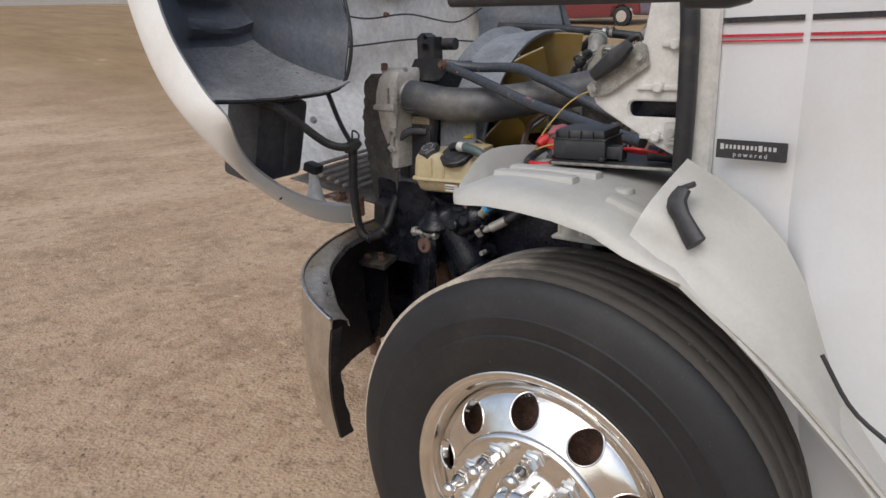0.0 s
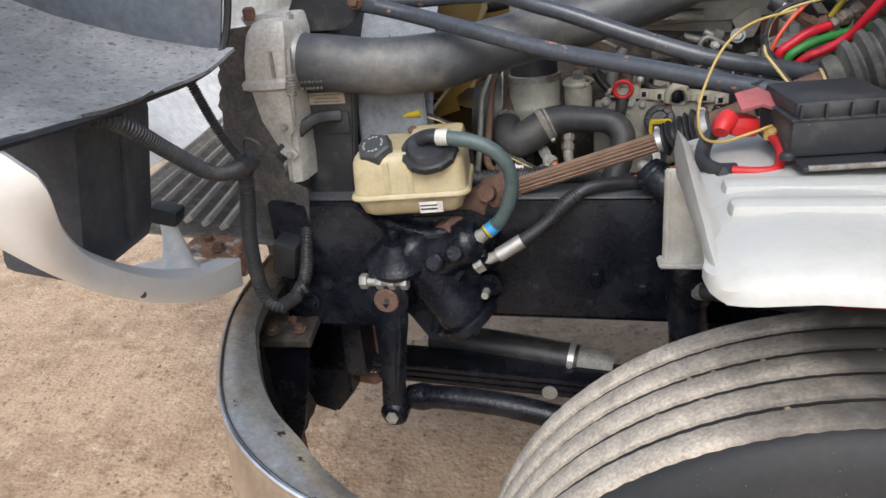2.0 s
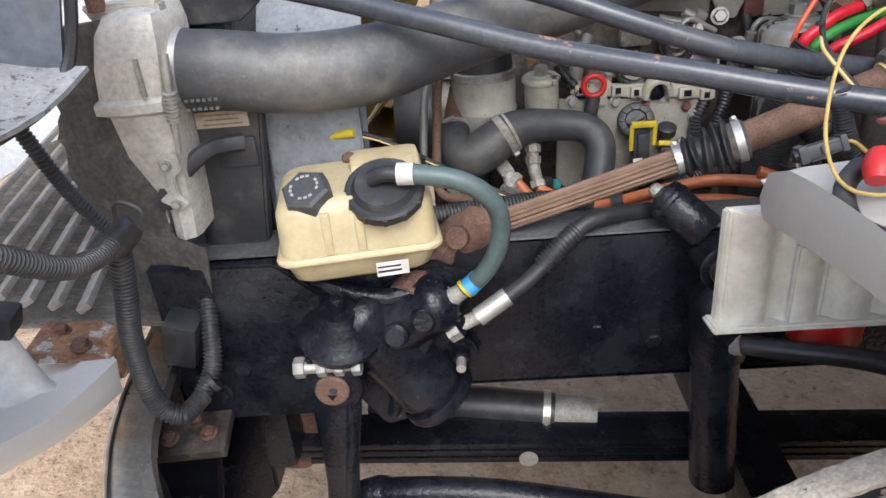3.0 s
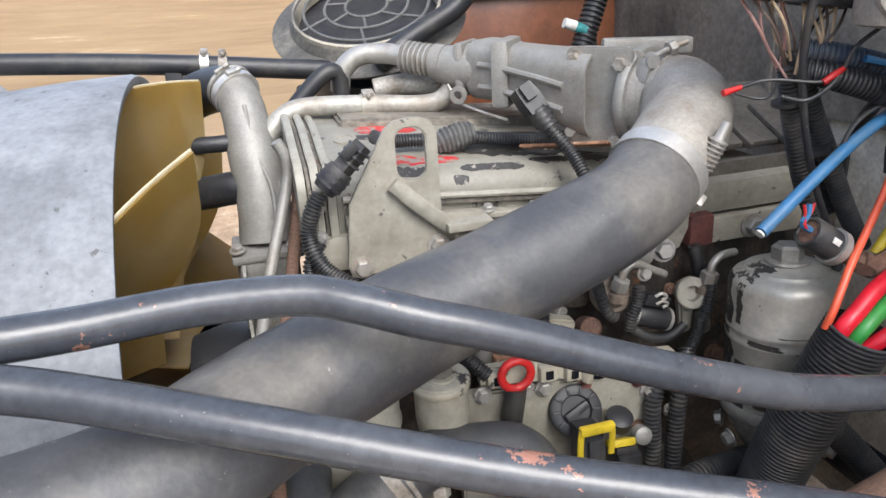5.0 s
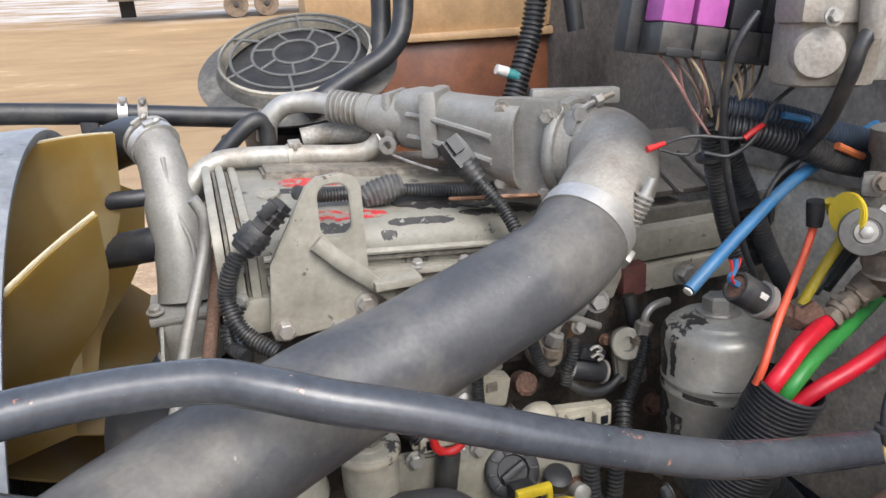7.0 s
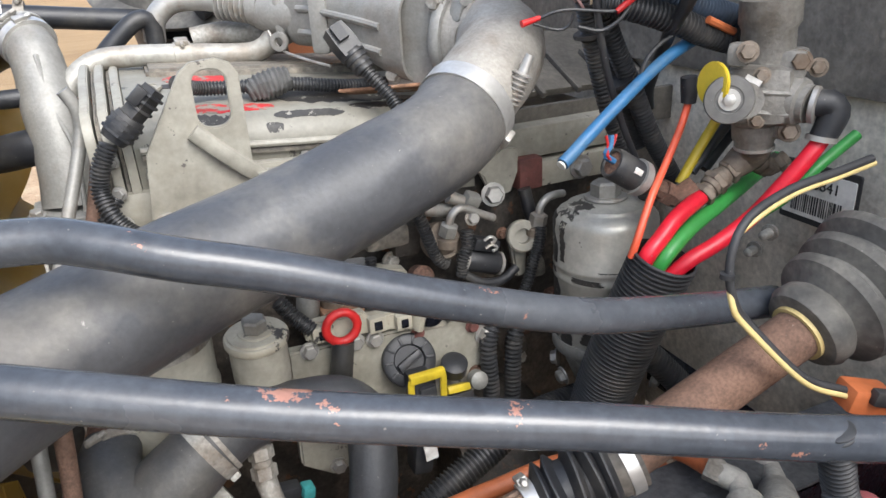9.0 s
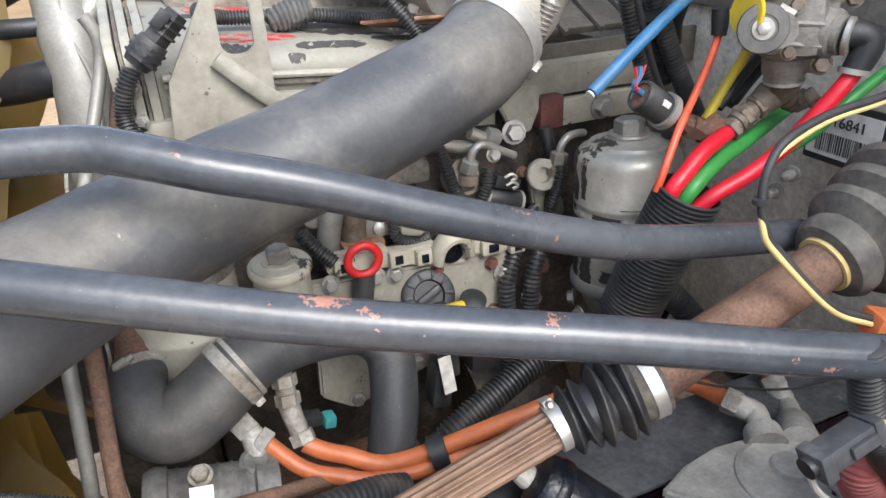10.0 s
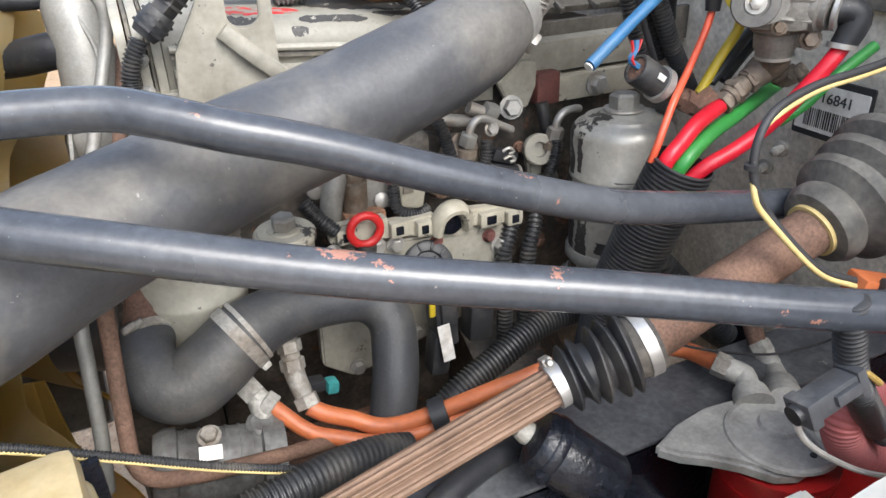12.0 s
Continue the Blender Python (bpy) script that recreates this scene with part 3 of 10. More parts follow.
def band(p, direction, r, width, parent, mat=None, name="clamp", screw=(0, -1, 0.3)):
    """A worm-drive hose clamp: a band with its screw housing."""
    d = Vector(direction).normalized()
    o = Vector(p) - d * width / 2
    bm = lathe([(0, r), (0, r + 0.0018), (width, r + 0.0018), (width, r)], o, d, 32)
    c = part(name, bm, mat or BAND_STEEL, parent)
    s = Vector(screw) - d * Vector(screw).dot(d)
    s.normalize()
    side = d.cross(s)
    q = Vector(p) + s * (r + 0.005)
    q = Vector(p) + s * (r + 0.0035)
    bm = box(q, (width * 0.8, 0.016, 0.007), plane_at((0, 0, 0), d, side).to_3x3().to_4x4(), 0.002)
    lathe([(0, 0.0034), (0.006, 0.0034), (0.007, 0.0025)], q + side * 0.008, side, 6, bm)
    part("screw", bm, mat or STEEL, c)
    return c


def marks(text, size, m, mat, parent=None, name="lettering", depth=0.0006):
    """Raised lettering in the built-in font, as a mesh."""
    cu = bpy.data.curves.new(name, "FONT")
    cu.body, cu.size, cu.extrude, cu.align_x, cu.align_y = text, size, depth, "CENTER", "CENTER"
    tmp = bpy.data.objects.new(name, cu)
    scene.collection.objects.link(tmp)
    me = bpy.data.meshes.new_from_object(tmp.evaluated_get(bpy.context.evaluated_depsgraph_get()))
    bpy.data.objects.remove(tmp)
    me.transform(m)
    me.materials.clear()
    me.materials.append(mat)
    ob = new(name, me)
    if parent:
        ob.parent = parent
    return ob


# ---- ground and distance ----
def ground_sheet():
    bm = bmesh.new()
    def line(lo, hi):
        near = list(np.arange(lo, hi, 0.25))
        out = []
        d = 4.0
        while d < 900:
            out.append(d)
            d *= 1.35
        return [-v + lo for v in out[::-1]] + near + [v + hi for v in out]
    xs, ys = line(-6.0, 3.0), line(-3.0, 6.0)
    rows = []
    for y in ys:
        row = []
        for x in xs:
            far = max(0.0, math.hypot(x, y) - 9.0)
            z = 0.085 * min(far, 70) * min(1.0, far / 22)
            z += 0.018 * noise.noise(Vector((x * 0.7, y * 0.7, 0))) + 0.006 * noise.noise(Vector((x * 3, y * 3, 1)))
            row.append(bm.verts.new((x, y, z)))
        rows.append(row)
    for a, b in zip(rows, rows[1:]):
        for i in range(len(a) - 1):
            bm.faces.new((a[i], a[i + 1], b[i + 1], b[i]))
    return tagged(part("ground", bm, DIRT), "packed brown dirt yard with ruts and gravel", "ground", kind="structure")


ground_sheet()


def scatter(name, count, size, mat, label, category, seed, zone):
    """Loose bits lying on the ground."""
    rnd = random.Random(seed)
    verts, faces = [], []
    for _ in range(count):
        x, y = rnd.uniform(zone[0], zone[1]), rnd.uniform(zone[2], zone[3])
        s = size * rnd.uniform(0.25, 1.0) ** 2 * 1.6
        z = 0.018 * noise.noise(Vector((x * 0.7, y * 0.7, 0))) + 0.006 * noise.noise(Vector((x * 3, y * 3, 1)))
        k, turn = len(verts), rnd.uniform(0, 6)
        for q in range(5):
            a, r = turn + q * 2 * math.pi / 5, s * 0.5 * rnd.uniform(0.7, 1.1)
            verts.append((x + r * math.cos(a), y + r * math.sin(a), z + s * 0.1 * rnd.random()))
        verts.append((x + s * 0.1, y, z + s * rnd.uniform(0.3, 0.5)))
        faces += [(k + q, k + (q + 1) % 5, k + 5) for q in range(5)]
    me = bpy.data.meshes.new(name)
    me.from_pydata(verts, [], faces)
    me.materials.append(mat)
    return tagged(new(name, me), label, category, kind="stuff")


GRAVEL = material("gravel_stone", (0.36, 0.27, 0.19), 0.9, spot=(0.20, 0.15, 0.10), spot_scale=2, spot_amount=0.6, grain=0.2, bump=0.3)
scatter("gravel", 9000, 0.014, GRAVEL, "small loose stones and clods on packed dirt", "gravel", 4, (-4.2, 0.4, -1.0, 3.0))


# ---- front wheel ----
WHEEL = Vector((0.575, -0.69, 0.492))


def front_wheel():
    w = thing("truck_wheel", WHEEL, "black steer tyre on polished alloy wheel with dusty tread", "wheel")
    w.matrix_world = Matrix.Translation(WHEEL) @ pose(0, 0, 0, 0, 0, 1.6)
    d = (0, 1, 0)
    # sidewall, from the bead over the shoulder, both sides
    side = [(0.030, 0.292), (0.006, 0.300), (-0.004, 0.318), (-0.012, 0.345), (-0.014, 0.385), (-0.010, 0.388), (-0.012, 0.425), (-0.008, 0.428), (0.000, 0.465), (0.010, 0.485), (0.020, 0.496), (0.030, 0.500)]
    prof = side + [(0.27 - h, r) for h, r in side[::-1]]
    part("tyre", lathe(prof, (0, 0, 0), d, 128, cap=False), TYRE, w, "black rubber tyre with worn sidewall")
    # tread: ribs parted by grooves
    h0, width, gap = 0.026, 0.0360, 0.0105
    tread = bmesh.new()
    grooves = bmesh.new()
    n = 260
    rnd = random.Random(3)
    for k in range(5):
        a = h0 + k * (width + gap)
        prof = [(a, 0.488), (a + 0.0012, 0.5050), (a + 0.004, 0.507), (a + width - 0.004, 0.507), (a + width - 0.0012, 0.5050), (a + width, 0.488)]
        rings = []
        for hh, r in prof:
            ring = []
            for s in range(n):
                ang = 2 * math.pi * s / n
                jag = 0.0005 * (1 if s % 2 else -1) + rnd.uniform(-0.0003, 0.0003)
                ring.append(tread.verts.new((math.cos(ang) * (r + rnd.uniform(-0.0006, 0.0006)), hh + jag, math.sin(ang) * r)))
            rings.append(ring)
        for p, q in zip(rings, rings[1:]):
            for s in range(n):
                tread.faces.new((p[s], p[(s + 1) % n], q[(s + 1) % n], q[s]))
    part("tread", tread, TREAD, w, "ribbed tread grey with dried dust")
    part("groove_base", lathe([(0.024, 0.4905), (0.25, 0.4905)], (0, 0, 0), d, 96, grooves, cap=False), GROOVE, w)
    # stones stuck in the grooves
    pebble = bmesh.new()
    bmesh.ops.create_icosphere(pebble, subdivisions=1, radius=0.0042)
    first = part("stuck_stone", pebble, GRAVEL, w)
    for k in range(26):
        ang, hh = rnd.uniform(0.9, 2.6), h0 + rnd.choice((0, 1, 2, 3)) * (width + gap) + width + gap / 2
        ob = first if k == 0 else new("stuck_stone", first.data)
        ob.parent = w
        ob.matrix_local = Matrix.Translation((math.cos(ang) * 0.500, hh, math.sin(ang) * 0.500)) @ Matrix.Diagonal((1, rnd.uniform(0.6, 1.1), rnd.uniform(0.6, 1.1), 1))
    # disc wheel with ten hand holes
    rim = lathe([(0.060, 0.262), (0.022, 0.268), (0.008, 0.278), (-0.004, 0.290), (-0.006, 0.300), (-0.003, 0.306), (0.006, 0.307), (0.012, 0.300), (0.012, 0.290), (0.05, 0.285), (0.13, 0.275)], (0, 0, 0), d, 96, cap=False)
    part("rim", rim, CHROME, w, "polished rim flange")
    # disc swelling outward to the hub, with ten hand holes
    bm = bmesh.new()
    n = 160
    radii = [0.266, 0.262, 0.256, 0.250, 0.242, 0.234, 0.226, 0.218, 0.210, 0.202, 0.194, 0.186]
    depth = [0.040, 0.026, 0.014, 0.006, 0.000, -0.005, -0.010, -0.014, -0.018, -0.022, -0.026, -0.030]
    grid = []
    for r, h in zip(radii, depth):
        grid.append([bm.verts.new((r * math.cos(2 * math.pi * s / n), h, r * math.sin(2 * math.pi * s / n))) for s in range(n)])
    hole_c, hole_r, hole_a = 0.224, 0.0315, 22
    for a in range(len(radii) - 1):
        for s in range(n):
            rm = (radii[a] + radii[a + 1]) / 2
            ang = 2 * math.pi * (s + 0.5) / n
            near = min(math.hypot(rm * math.cos(ang) - hole_c * math.cos(radians(hole_a + 36 * k)), rm * math.sin(ang) - hole_c * math.sin(radians(hole_a + 36 * k))) for k in range(10))
            if near > hole_r:
                bm.faces.new((grid[a][s], grid[a][(s + 1) % n], grid[a + 1][(s + 1) % n], grid[a + 1][s]))
    bmesh.ops.delete(bm, geom=[v for v in bm.verts if not v.link_faces], context="VERTS")
    # draw the ragged hole rims onto true circles
    for v in bm.verts:
        if any(len(e.link_faces) == 1 for e in v.link_edges):
            ang, rad = math.atan2(v.co.z, v.co.x), math.hypot(v.co.x, v.co.z)
            if 0.188 < rad < 0.264:
                k = min(range(10), key=lambda q: abs((ang - radians(hole_a + 36 * q) + math.pi) % (2 * math.pi) - math.pi))
                cx, cz = hole_c * math.cos(radians(hole_a + 36 * k)), hole_c * math.sin(radians(hole_a + 36 * k))
                dx, dz = v.co.x - cx, v.co.z - cz
                f = 0.0335 / max(1e-5, math.hypot(dx, dz))
                v.co.x, v.co.z = cx + dx * f, cz + dz * f
                v.co.y = float(np.interp(-math.hypot(v.co.x, v.co.z), [-q for q in radii], depth))
    bmesh.ops.recalc_face_normals(bm, faces=bm.faces)
    bmesh.ops.solidify(bm, geom=list(bm.faces), thickness=0.016)
    part("disc", bm, CHROME, w, "polished alloy disc with round hand holes")
    for k in range(10):
        ang = radians(hole_a + 36 * k)
        ring = []
        for q in np.linspace(0, 2 * math.pi, 33):
            x, z = hole_c * math.cos(ang) + 0.0335 * math.cos(q), hole_c * math.sin(ang) + 0.0335 * math.sin(q)
            ring.append((x, float(np.interp(-math.hypot(x, z), [-v for v in radii], depth)) + 0.001, z))
        part("hole_rim", sweep(ring, 0.0022, 8, 0.007), CHROME, w)
    part("hub_plate", lathe([(-0.020, 0.187), (-0.034, 0.186), (-0.040, 0.181), (-0.042, 0.174), (-0.043, 0.085), (-0.040, 0.080)], (0, 0, 0), d, 72), CHROME, w)
    part("hub_cap", lathe([(-0.02, 0.082), (-0.065, 0.078), (-0.086, 0.072), (-0.098, 0.056), (-0.101, 0.0)], (0, 0, 0), d, 48), CHROME, w)
    part("brake_drum", lathe([(0.075, 0.258), (0.24, 0.258)], (0, 0, 0), d, 48), RUST, w, "rust-brown brake drum behind the holes")
    for k in range(10):
        ang = radians(9 + 36 * k)
        o = (0.1429 * math.cos(ang), -0.042, 0.1429 * math.sin(ang))
        cover = part("nut_cover", lathe([(0, 0.0255), (0.006, 0.0245), (0.009, 0.0190), (0.038, 0.0185), (0.046, 0.0150)], o, (0, -1, 0), 6), CHROME, w, "chromed spike wheel nut cover")
        part("spike", lathe([(0.042, 0.0165), (0.052, 0.0155), (0.062, 0.0105), (0.068, 0.0100), (0.072, 0.0125), (0.078, 0.0148), (0.086, 0.0142), (0.092, 0.0095), (0.094, 0.002)], o, (0, -1, 0), 18), CHROME, cover)
    return w


front_wheel()


# ---- cab ----
def cab():
    c = thing("cab", (0.8, -0.5, 0.6), "white painted day cab side with red pinstripe", "truck cab")
    # cowl panel with a gentle crown, running up to the door shut line
    rows = []
    for z in np.linspace(0.70, 2.15, 24):
        row = []
        low = max(0.0, 1.12 - z)
        x0, x1 = 0.80 + 0.06 * low, 0.966 + 0.19 * low ** 1.2
        for f in np.linspace(0, 1, 9):
            row.append((x0 + (x1 - x0) * f, -0.475 - 0.012 * f + 0.03 * (1 - f) ** 3 - 0.02 * low * f, z))
        rows.append(row)
    part("cowl_panel", sheet(rows, 0.03), PAINT, c, "glossy white cowl panel")
    # door, its edge bulging outward below
    rows = []
    for z in np.linspace(0.45, 2.15, 40):
        row = []
        low = max(0.0, 1.12 - z)
        x0 = 0.962 + 0.19 * low ** 1.2
        for x in np.linspace(0, 1.15, 26):
            bulge = 0.090 * (1 - math.exp(-x * 6)) + 0.05 * math.exp(-((z - 0.85) / 0.28) ** 2) * (1 - math.exp(-x * 9))
            row.append((x0 + x, -0.486 - bulge - 0.02 * low, z))
        rows.append(row)
    part("door", sheet(rows, 0.03), PAINT, c, "glossy white cab door")
    for z, h, mat, nm in ((1.437, 0.0045, STRIPE, "pinstripe"), (1.428, 0.003, STRIPE, "pinstripe"), (1.463, 0.009, DARK_STRIPE, "dark_stripe")):
        row0, row1 = [], []
        for x in np.linspace(0.806, 0.955, 6):
            f = (x - 0.80) / 0.155
            y = -0.475 - 0.012 * f + 0.03 * (1 - f) ** 3 - 0.004
            row0.append((x, y, z - h / 2)), row1.append((x, y, z + h / 2))
        part(nm, sheet([row0, row1], 0.002), mat, c)
        row0, row1 = [], []
        for x in np.linspace(0.002, 1.1, 24):
            bulge = 0.090 * (1 - math.exp(-x * 6)) + 0.05 * math.exp(-((z - 0.85) / 0.28) ** 2) * (1 - math.exp(-x * 9))
            row0.append((0.964 + x, -0.486 - bulge - 0.004, z - h / 2)), row1.append((0.964 + x, -0.486 - bulge - 0.004, z + h / 2))
        part(nm, sheet([row0, row1], 0.002), mat, c)
    # name plate
    m = plane_at((0.895, -0.5025, 1.2455), (0.116, -0.008, 0), (0, 0, 1))
    plate = part("name_plate", slab(rounded(-0.060, -0.0165, 0.060, 0.0165, 0.002), 0.004, m @ Matrix.Translation((0, 0, 0)), 0.0008), INK, c, "black plate with silver lettering")
    up = m @ Matrix.Translation((0, 0, 0.0046))
    bm = bmesh.new()
    rnd = random.Random(9)
    x = -0.052
    for wlen in (0.006, 0.004, 0.0035, 0.004, 0.004, 0.0045, 0.004, 0.004, 0.003, 0.006, 0.004, 0.0045, 0.005):
        box(Vector((x + wlen / 2, 0.0045, 0)), (wlen, 0.010 if wlen > 0.0055 else 0.007, 0.0008), None, 0, bm)
        x += wlen + 0.0032
    bm.transform(up)
    part("maker_mark", bm, SILVER_INK, plate)
    marks("p o w e r e d", 0.011, up @ Matrix.Translation((0, -0.0085, 0)) @ Matrix.Shear("XZ", 4, (0, 0)), SILVER_INK, plate)
    # roof side and rear closing walls
    part("firewall", box((0.865, 0.45, 1.35), (0.05, 1.75, 1.25), None, 0.01), FIREWALL, c, "dark grey insulated firewall")
    # added panel and seam, there to darken the upper firewall
    part("added_dark_panel", box((0.836, 0.66, 1.64), (0.022, 1.28, 0.62), None, 0.008), DARK_PANEL, c, "dark panel added over the upper firewall")
    part("added_panel_seam", box((0.823, 0.62, 1.64), (0.006, 0.012, 0.60), None, 0.002), DARK_PANEL, c)
    part("roof", box((1.6, 0.45, 2.35), (1.5, 1.95, 0.08), None, 0.03), PAINT, c)
    part("back_wall", box((2.3, 0.45, 1.4), (0.06, 1.9, 1.9), None, 0.02), PAINT, c)
    part("cab_floor", box((1.55, 0.45, 0.82), (1.45, 1.7, 0.08), None, 0.02), FRAME, c)
    part("far_side", box((1.55, 1.40, 1.4), (1.5, 0.06, 1.9), None, 0.02), PAINT, c)
    # side plate that carries the hood rest, with its slot and ribs
    m = plane_at((0, -0.425, 0), (1, 0, 0), (0, 0, 1))
    outline = [(0.552, 1.335), (0.60, 1.405), (0.660, 1.43), (0.672, 1.50), (0.668, 1.62), (0.72, 1.66), (0.80, 1.66), (0.80, 1.18), (0.755, 1.205), (0.69, 1.235), (0.625, 1.272), (0.585, 1.295), (0.565, 1.31)]
    plate = part("cowl_side_plate", slab(outline, 0.012, m, 0.003, holes=[rounded(0.638, 1.287, 0.752, 1.318, 0.012)]), COWL_WHITE, c, "dusty white plate with a slotted hole")
    for x0, x1, z in ((0.655, 0.742, 1.345), (0.665, 0.732, 1.250), (0.70, 0.755, 1.425)):
        part("rib", box(((x0 + x1) / 2, -0.440, z), (x1 - x0, 0.010, 0.010), None, 0.003), COWL_WHITE, plate)
        part("boss", lathe([(0, 0.012), (0.012, 0.011), (0.015, 0.008)], ((x0 + x1) / 2, -0.436, z), (0, -1, 0), 16), COWL_WHITE, plate)
    part("slot_back", box((0.695, -0.405, 1.302), (0.125, 0.008, 0.045), None, 0.002), FRAME, plate)
    bm = sweep([(0.765, -0.475, 1.195), (0.768, -0.480, 1.35), (0.762, -0.48, 1.50), (0.735, -0.475, 1.62), (0.70, -0.46, 1.72)], 0.017, 14, 0.02, squash=1.2)
    part("weather_seal", bm, RUBBER, c, "thick black rubber cowl seal")
    rows = [[(0.772 + 0.02 * k, -0.462 + 0.010 * math.sin(k * 1.2) - 0.006 * k, z) for k in range(3)] for z in np.linspace(1.16, 1.9, 12)]
    part("seal_channel", sheet(rows, 0.01), COWL_WHITE, c)
    bm = box((0.738, -0.447, 1.259), (0.036, 0.024, 0.042), None, 0.003)
    latch = part("hood_catch", bm, FENDER_WHITE, c)
    part("catch_bolt", lathe([(0, 0.011), (0.004, 0.011), (0.004, 0.006), (0.007, 0.005)], (0.738, -0.460, 1.259), (0, -1, 0), 16), STEEL, latch)
    # black bracket bolted to the plate
    m = plane_at((0, -0.442, 0), (1, 0, 0), (0, 0, 1))
    br = part("hood_bracket", slab([(0.548, 1.345), (0.560, 1.322), (0.600, 1.330), (0.680, 1.385), (0.672, 1.425), (0.655, 1.432), (0.640, 1.41), (0.60, 1.385)], 0.008, m, 0.002), CAST_DULL, c, "grey steel bracket with a black rubber rest")
    for p in ((0.570, 1.342), (0.664, 1.402)):
        bolt((p[0], -0.452, p[1]), (0, -1, 0), 0.008, br, CAST_DULL)
    bm = sweep([(0.572, -0.466, 1.368), (0.60, -0.468, 1.388), (0.632, -0.470, 1.412), (0.648, -0.470, 1.428)], [0.013, 0.017, 0.019, 0.012], 8, 0.012, squash=0.8)
    part("rubber_rest", bm, BLACK_PLASTIC, br)
    # mirror arm over the cowl
    bm = sweep([(0.40, -0.70, 1.515), (0.70, -0.72, 1.505), (0.86, -0.735, 1.500)], 0.013, 14, 0.03)
    arm = part("mirror_arm", bm, BLACK_PLASTIC, c, "black mirror arm")
    part("arm_end", sweep([(0.85, -0.735, 1.500), (0.93, -0.735, 1.502), (0.945, -0.72, 1.53)], [0.022, 0.024, 0.018], 14, 0.02), BLACK_PLASTIC, arm)
    # door handle recess line
    part("door_crease", sweep([(1.07, -0.672, 0.97), (1.12, -0.684, 0.90), (1.18, -0.692, 0.86)], 0.004, 6, 0.02), INK, c)
    return c


cab()


# ---- front fender and step ----
def fender():
    f = thing("front_fender", (0.6, -0.5, 0.7), "white moulded plastic fender behind the wheel", "fender")
    # arched shell over the tyre: rows along the arc, columns from outer to inner edge
    arc = [(0.358, 1.144), (0.3595, 1.145), (0.363, 1.1465), (0.368, 1.149), (0.375, 1.152), (0.386, 1.155), (0.40, 1.158), (0.45, 1.162), (0.52, 1.160), (0.60, 1.152), (0.68, 1.136), (0.745, 1.105), (0.80, 1.058), (0.875, 0.978), (0.95, 0.885), (1.02, 0.788), (1.085, 0.68), (1.13, 0.56)]
    arc = [Vector((x + 0.025 * max(0, k - 11), 0, z + 0.006 * max(0, k - 11))) for k, (x, z) in enumerate(arc)]
    rows = []
    for p in arc:
        row = []
        for y, dz in ((-0.672, -0.036), (-0.668, -0.022), (-0.655, -0.010), (-0.63, -0.003), (-0.58, 0.0), (-0.50, 0.004), (-0.44, 0.006), (-0.36, 0.006), (-0.28, 0.0), (-0.225, -0.004)):
            k = float(np.interp(p.x, (0.358, 0.363, 0.375, 0.40, 0.775, 0.785), (0.30, 0.55, 0.85, 1.0, 1.0, 0.85)))
            edge = -0.672 + 0.036 * (1 - math.sqrt(max(0.0, 1 - (max(0.0, 0.394 - p.x) / 0.036) ** 2)))
            row.append((p.x + (0.02 if dz < -0.03 and p.x > 0.8 else 0), max(y, edge), p.z + dz * k))
        rows.append(row)
    part("shell", sheet(rows, 0.006), FENDER_WHITE, f, "white fender shell")
    # upturned front end: a blade that stands over the deck, highest amid its width
    rows = [[], [], [], [], []]
    for x, y, top, low in ((0.352, -0.235, 1.148, 1.112), (0.344, -0.262, 1.172, 1.118), (0.342, -0.310, 1.193, 1.128), (0.341, -0.360, 1.201, 1.138), (0.341, -0.41, 1.206, 1.146), (0.341, -0.46, 1.209, 1.154), (0.341, -0.50, 1.209, 1.158), (0.343, -0.540, 1.203, 1.158), (0.347, -0.575, 1.190, 1.154), (0.352, -0.605, 1.174, 1.146), (0.355, -0.625, 1.163, 1.138), (0.358, -0.640, 1.154, 1.134), (0.361, -0.650, 1.146, 1.132)):
        rows[0].append((x + 0.004, y, low))
        rows[1].append((x, y, low + (top - low) * 0.6))
        rows[2].append((x + 0.003, y, top))
        rows[3].append((x + 0.012, y, top - 0.010))
        rows[4].append((x + (0.032 if y > -0.6 else 0.016), y, min(top - 0.012, 1.152) if y > -0.6 else 1.143))
    part("front_lip", sheet(rows, 0.004), FENDER_WHITE, f, "upturned white front lip")
    # raised ribs and washer well on the deck
    for x0, x1, y, w in ((0.385, 0.60, -0.474, 0.040), (0.385, 0.58, -0.538, 0.036)):
        part("deck_rib", box(((x0 + x1) / 2, y, 1.164), (x1 - x0, w, 0.026), None, 0.0125), FENDER_WHITE, f)
    part("deck_boss", lathe([(0, 0.020), (0.008, 0.018), (0.010, 0.012)], (0.665, -0.50, 1.146), (0, 0, 1), 20), FENDER_WHITE, f)
    part("deck_rib", box((0.70, -0.565, 1.130), (0.08, 0.045, 0.026), Euler((0, radians(20), 0)).to_matrix().to_4x4(), 0.008), FENDER_WHITE, f)
    # side cover against the cowl
    upper = [Vector((x, -0.515, z)) for x, z in ((0.79, 1.225), (0.84, 1.19), (0.89, 1.145), (0.93, 1.09), (0.958, 1.02), (0.985, 0.93), (1.02, 0.82), (1.05, 0.72), (1.10, 0.60))]
    lower = [Vector((x, -0.668, z)) for x, z in ((0.735, 1.085), (0.775, 1.060), (0.82, 1.015), (0.865, 0.965), (0.91, 0.912), (0.955, 0.85), (1.0, 0.785), (1.045, 0.715), (1.11, 0.59))]
    lower = [p + Vector((0.021 * k, 0, 0.005 * k)) for k, p in enumerate(lower)]
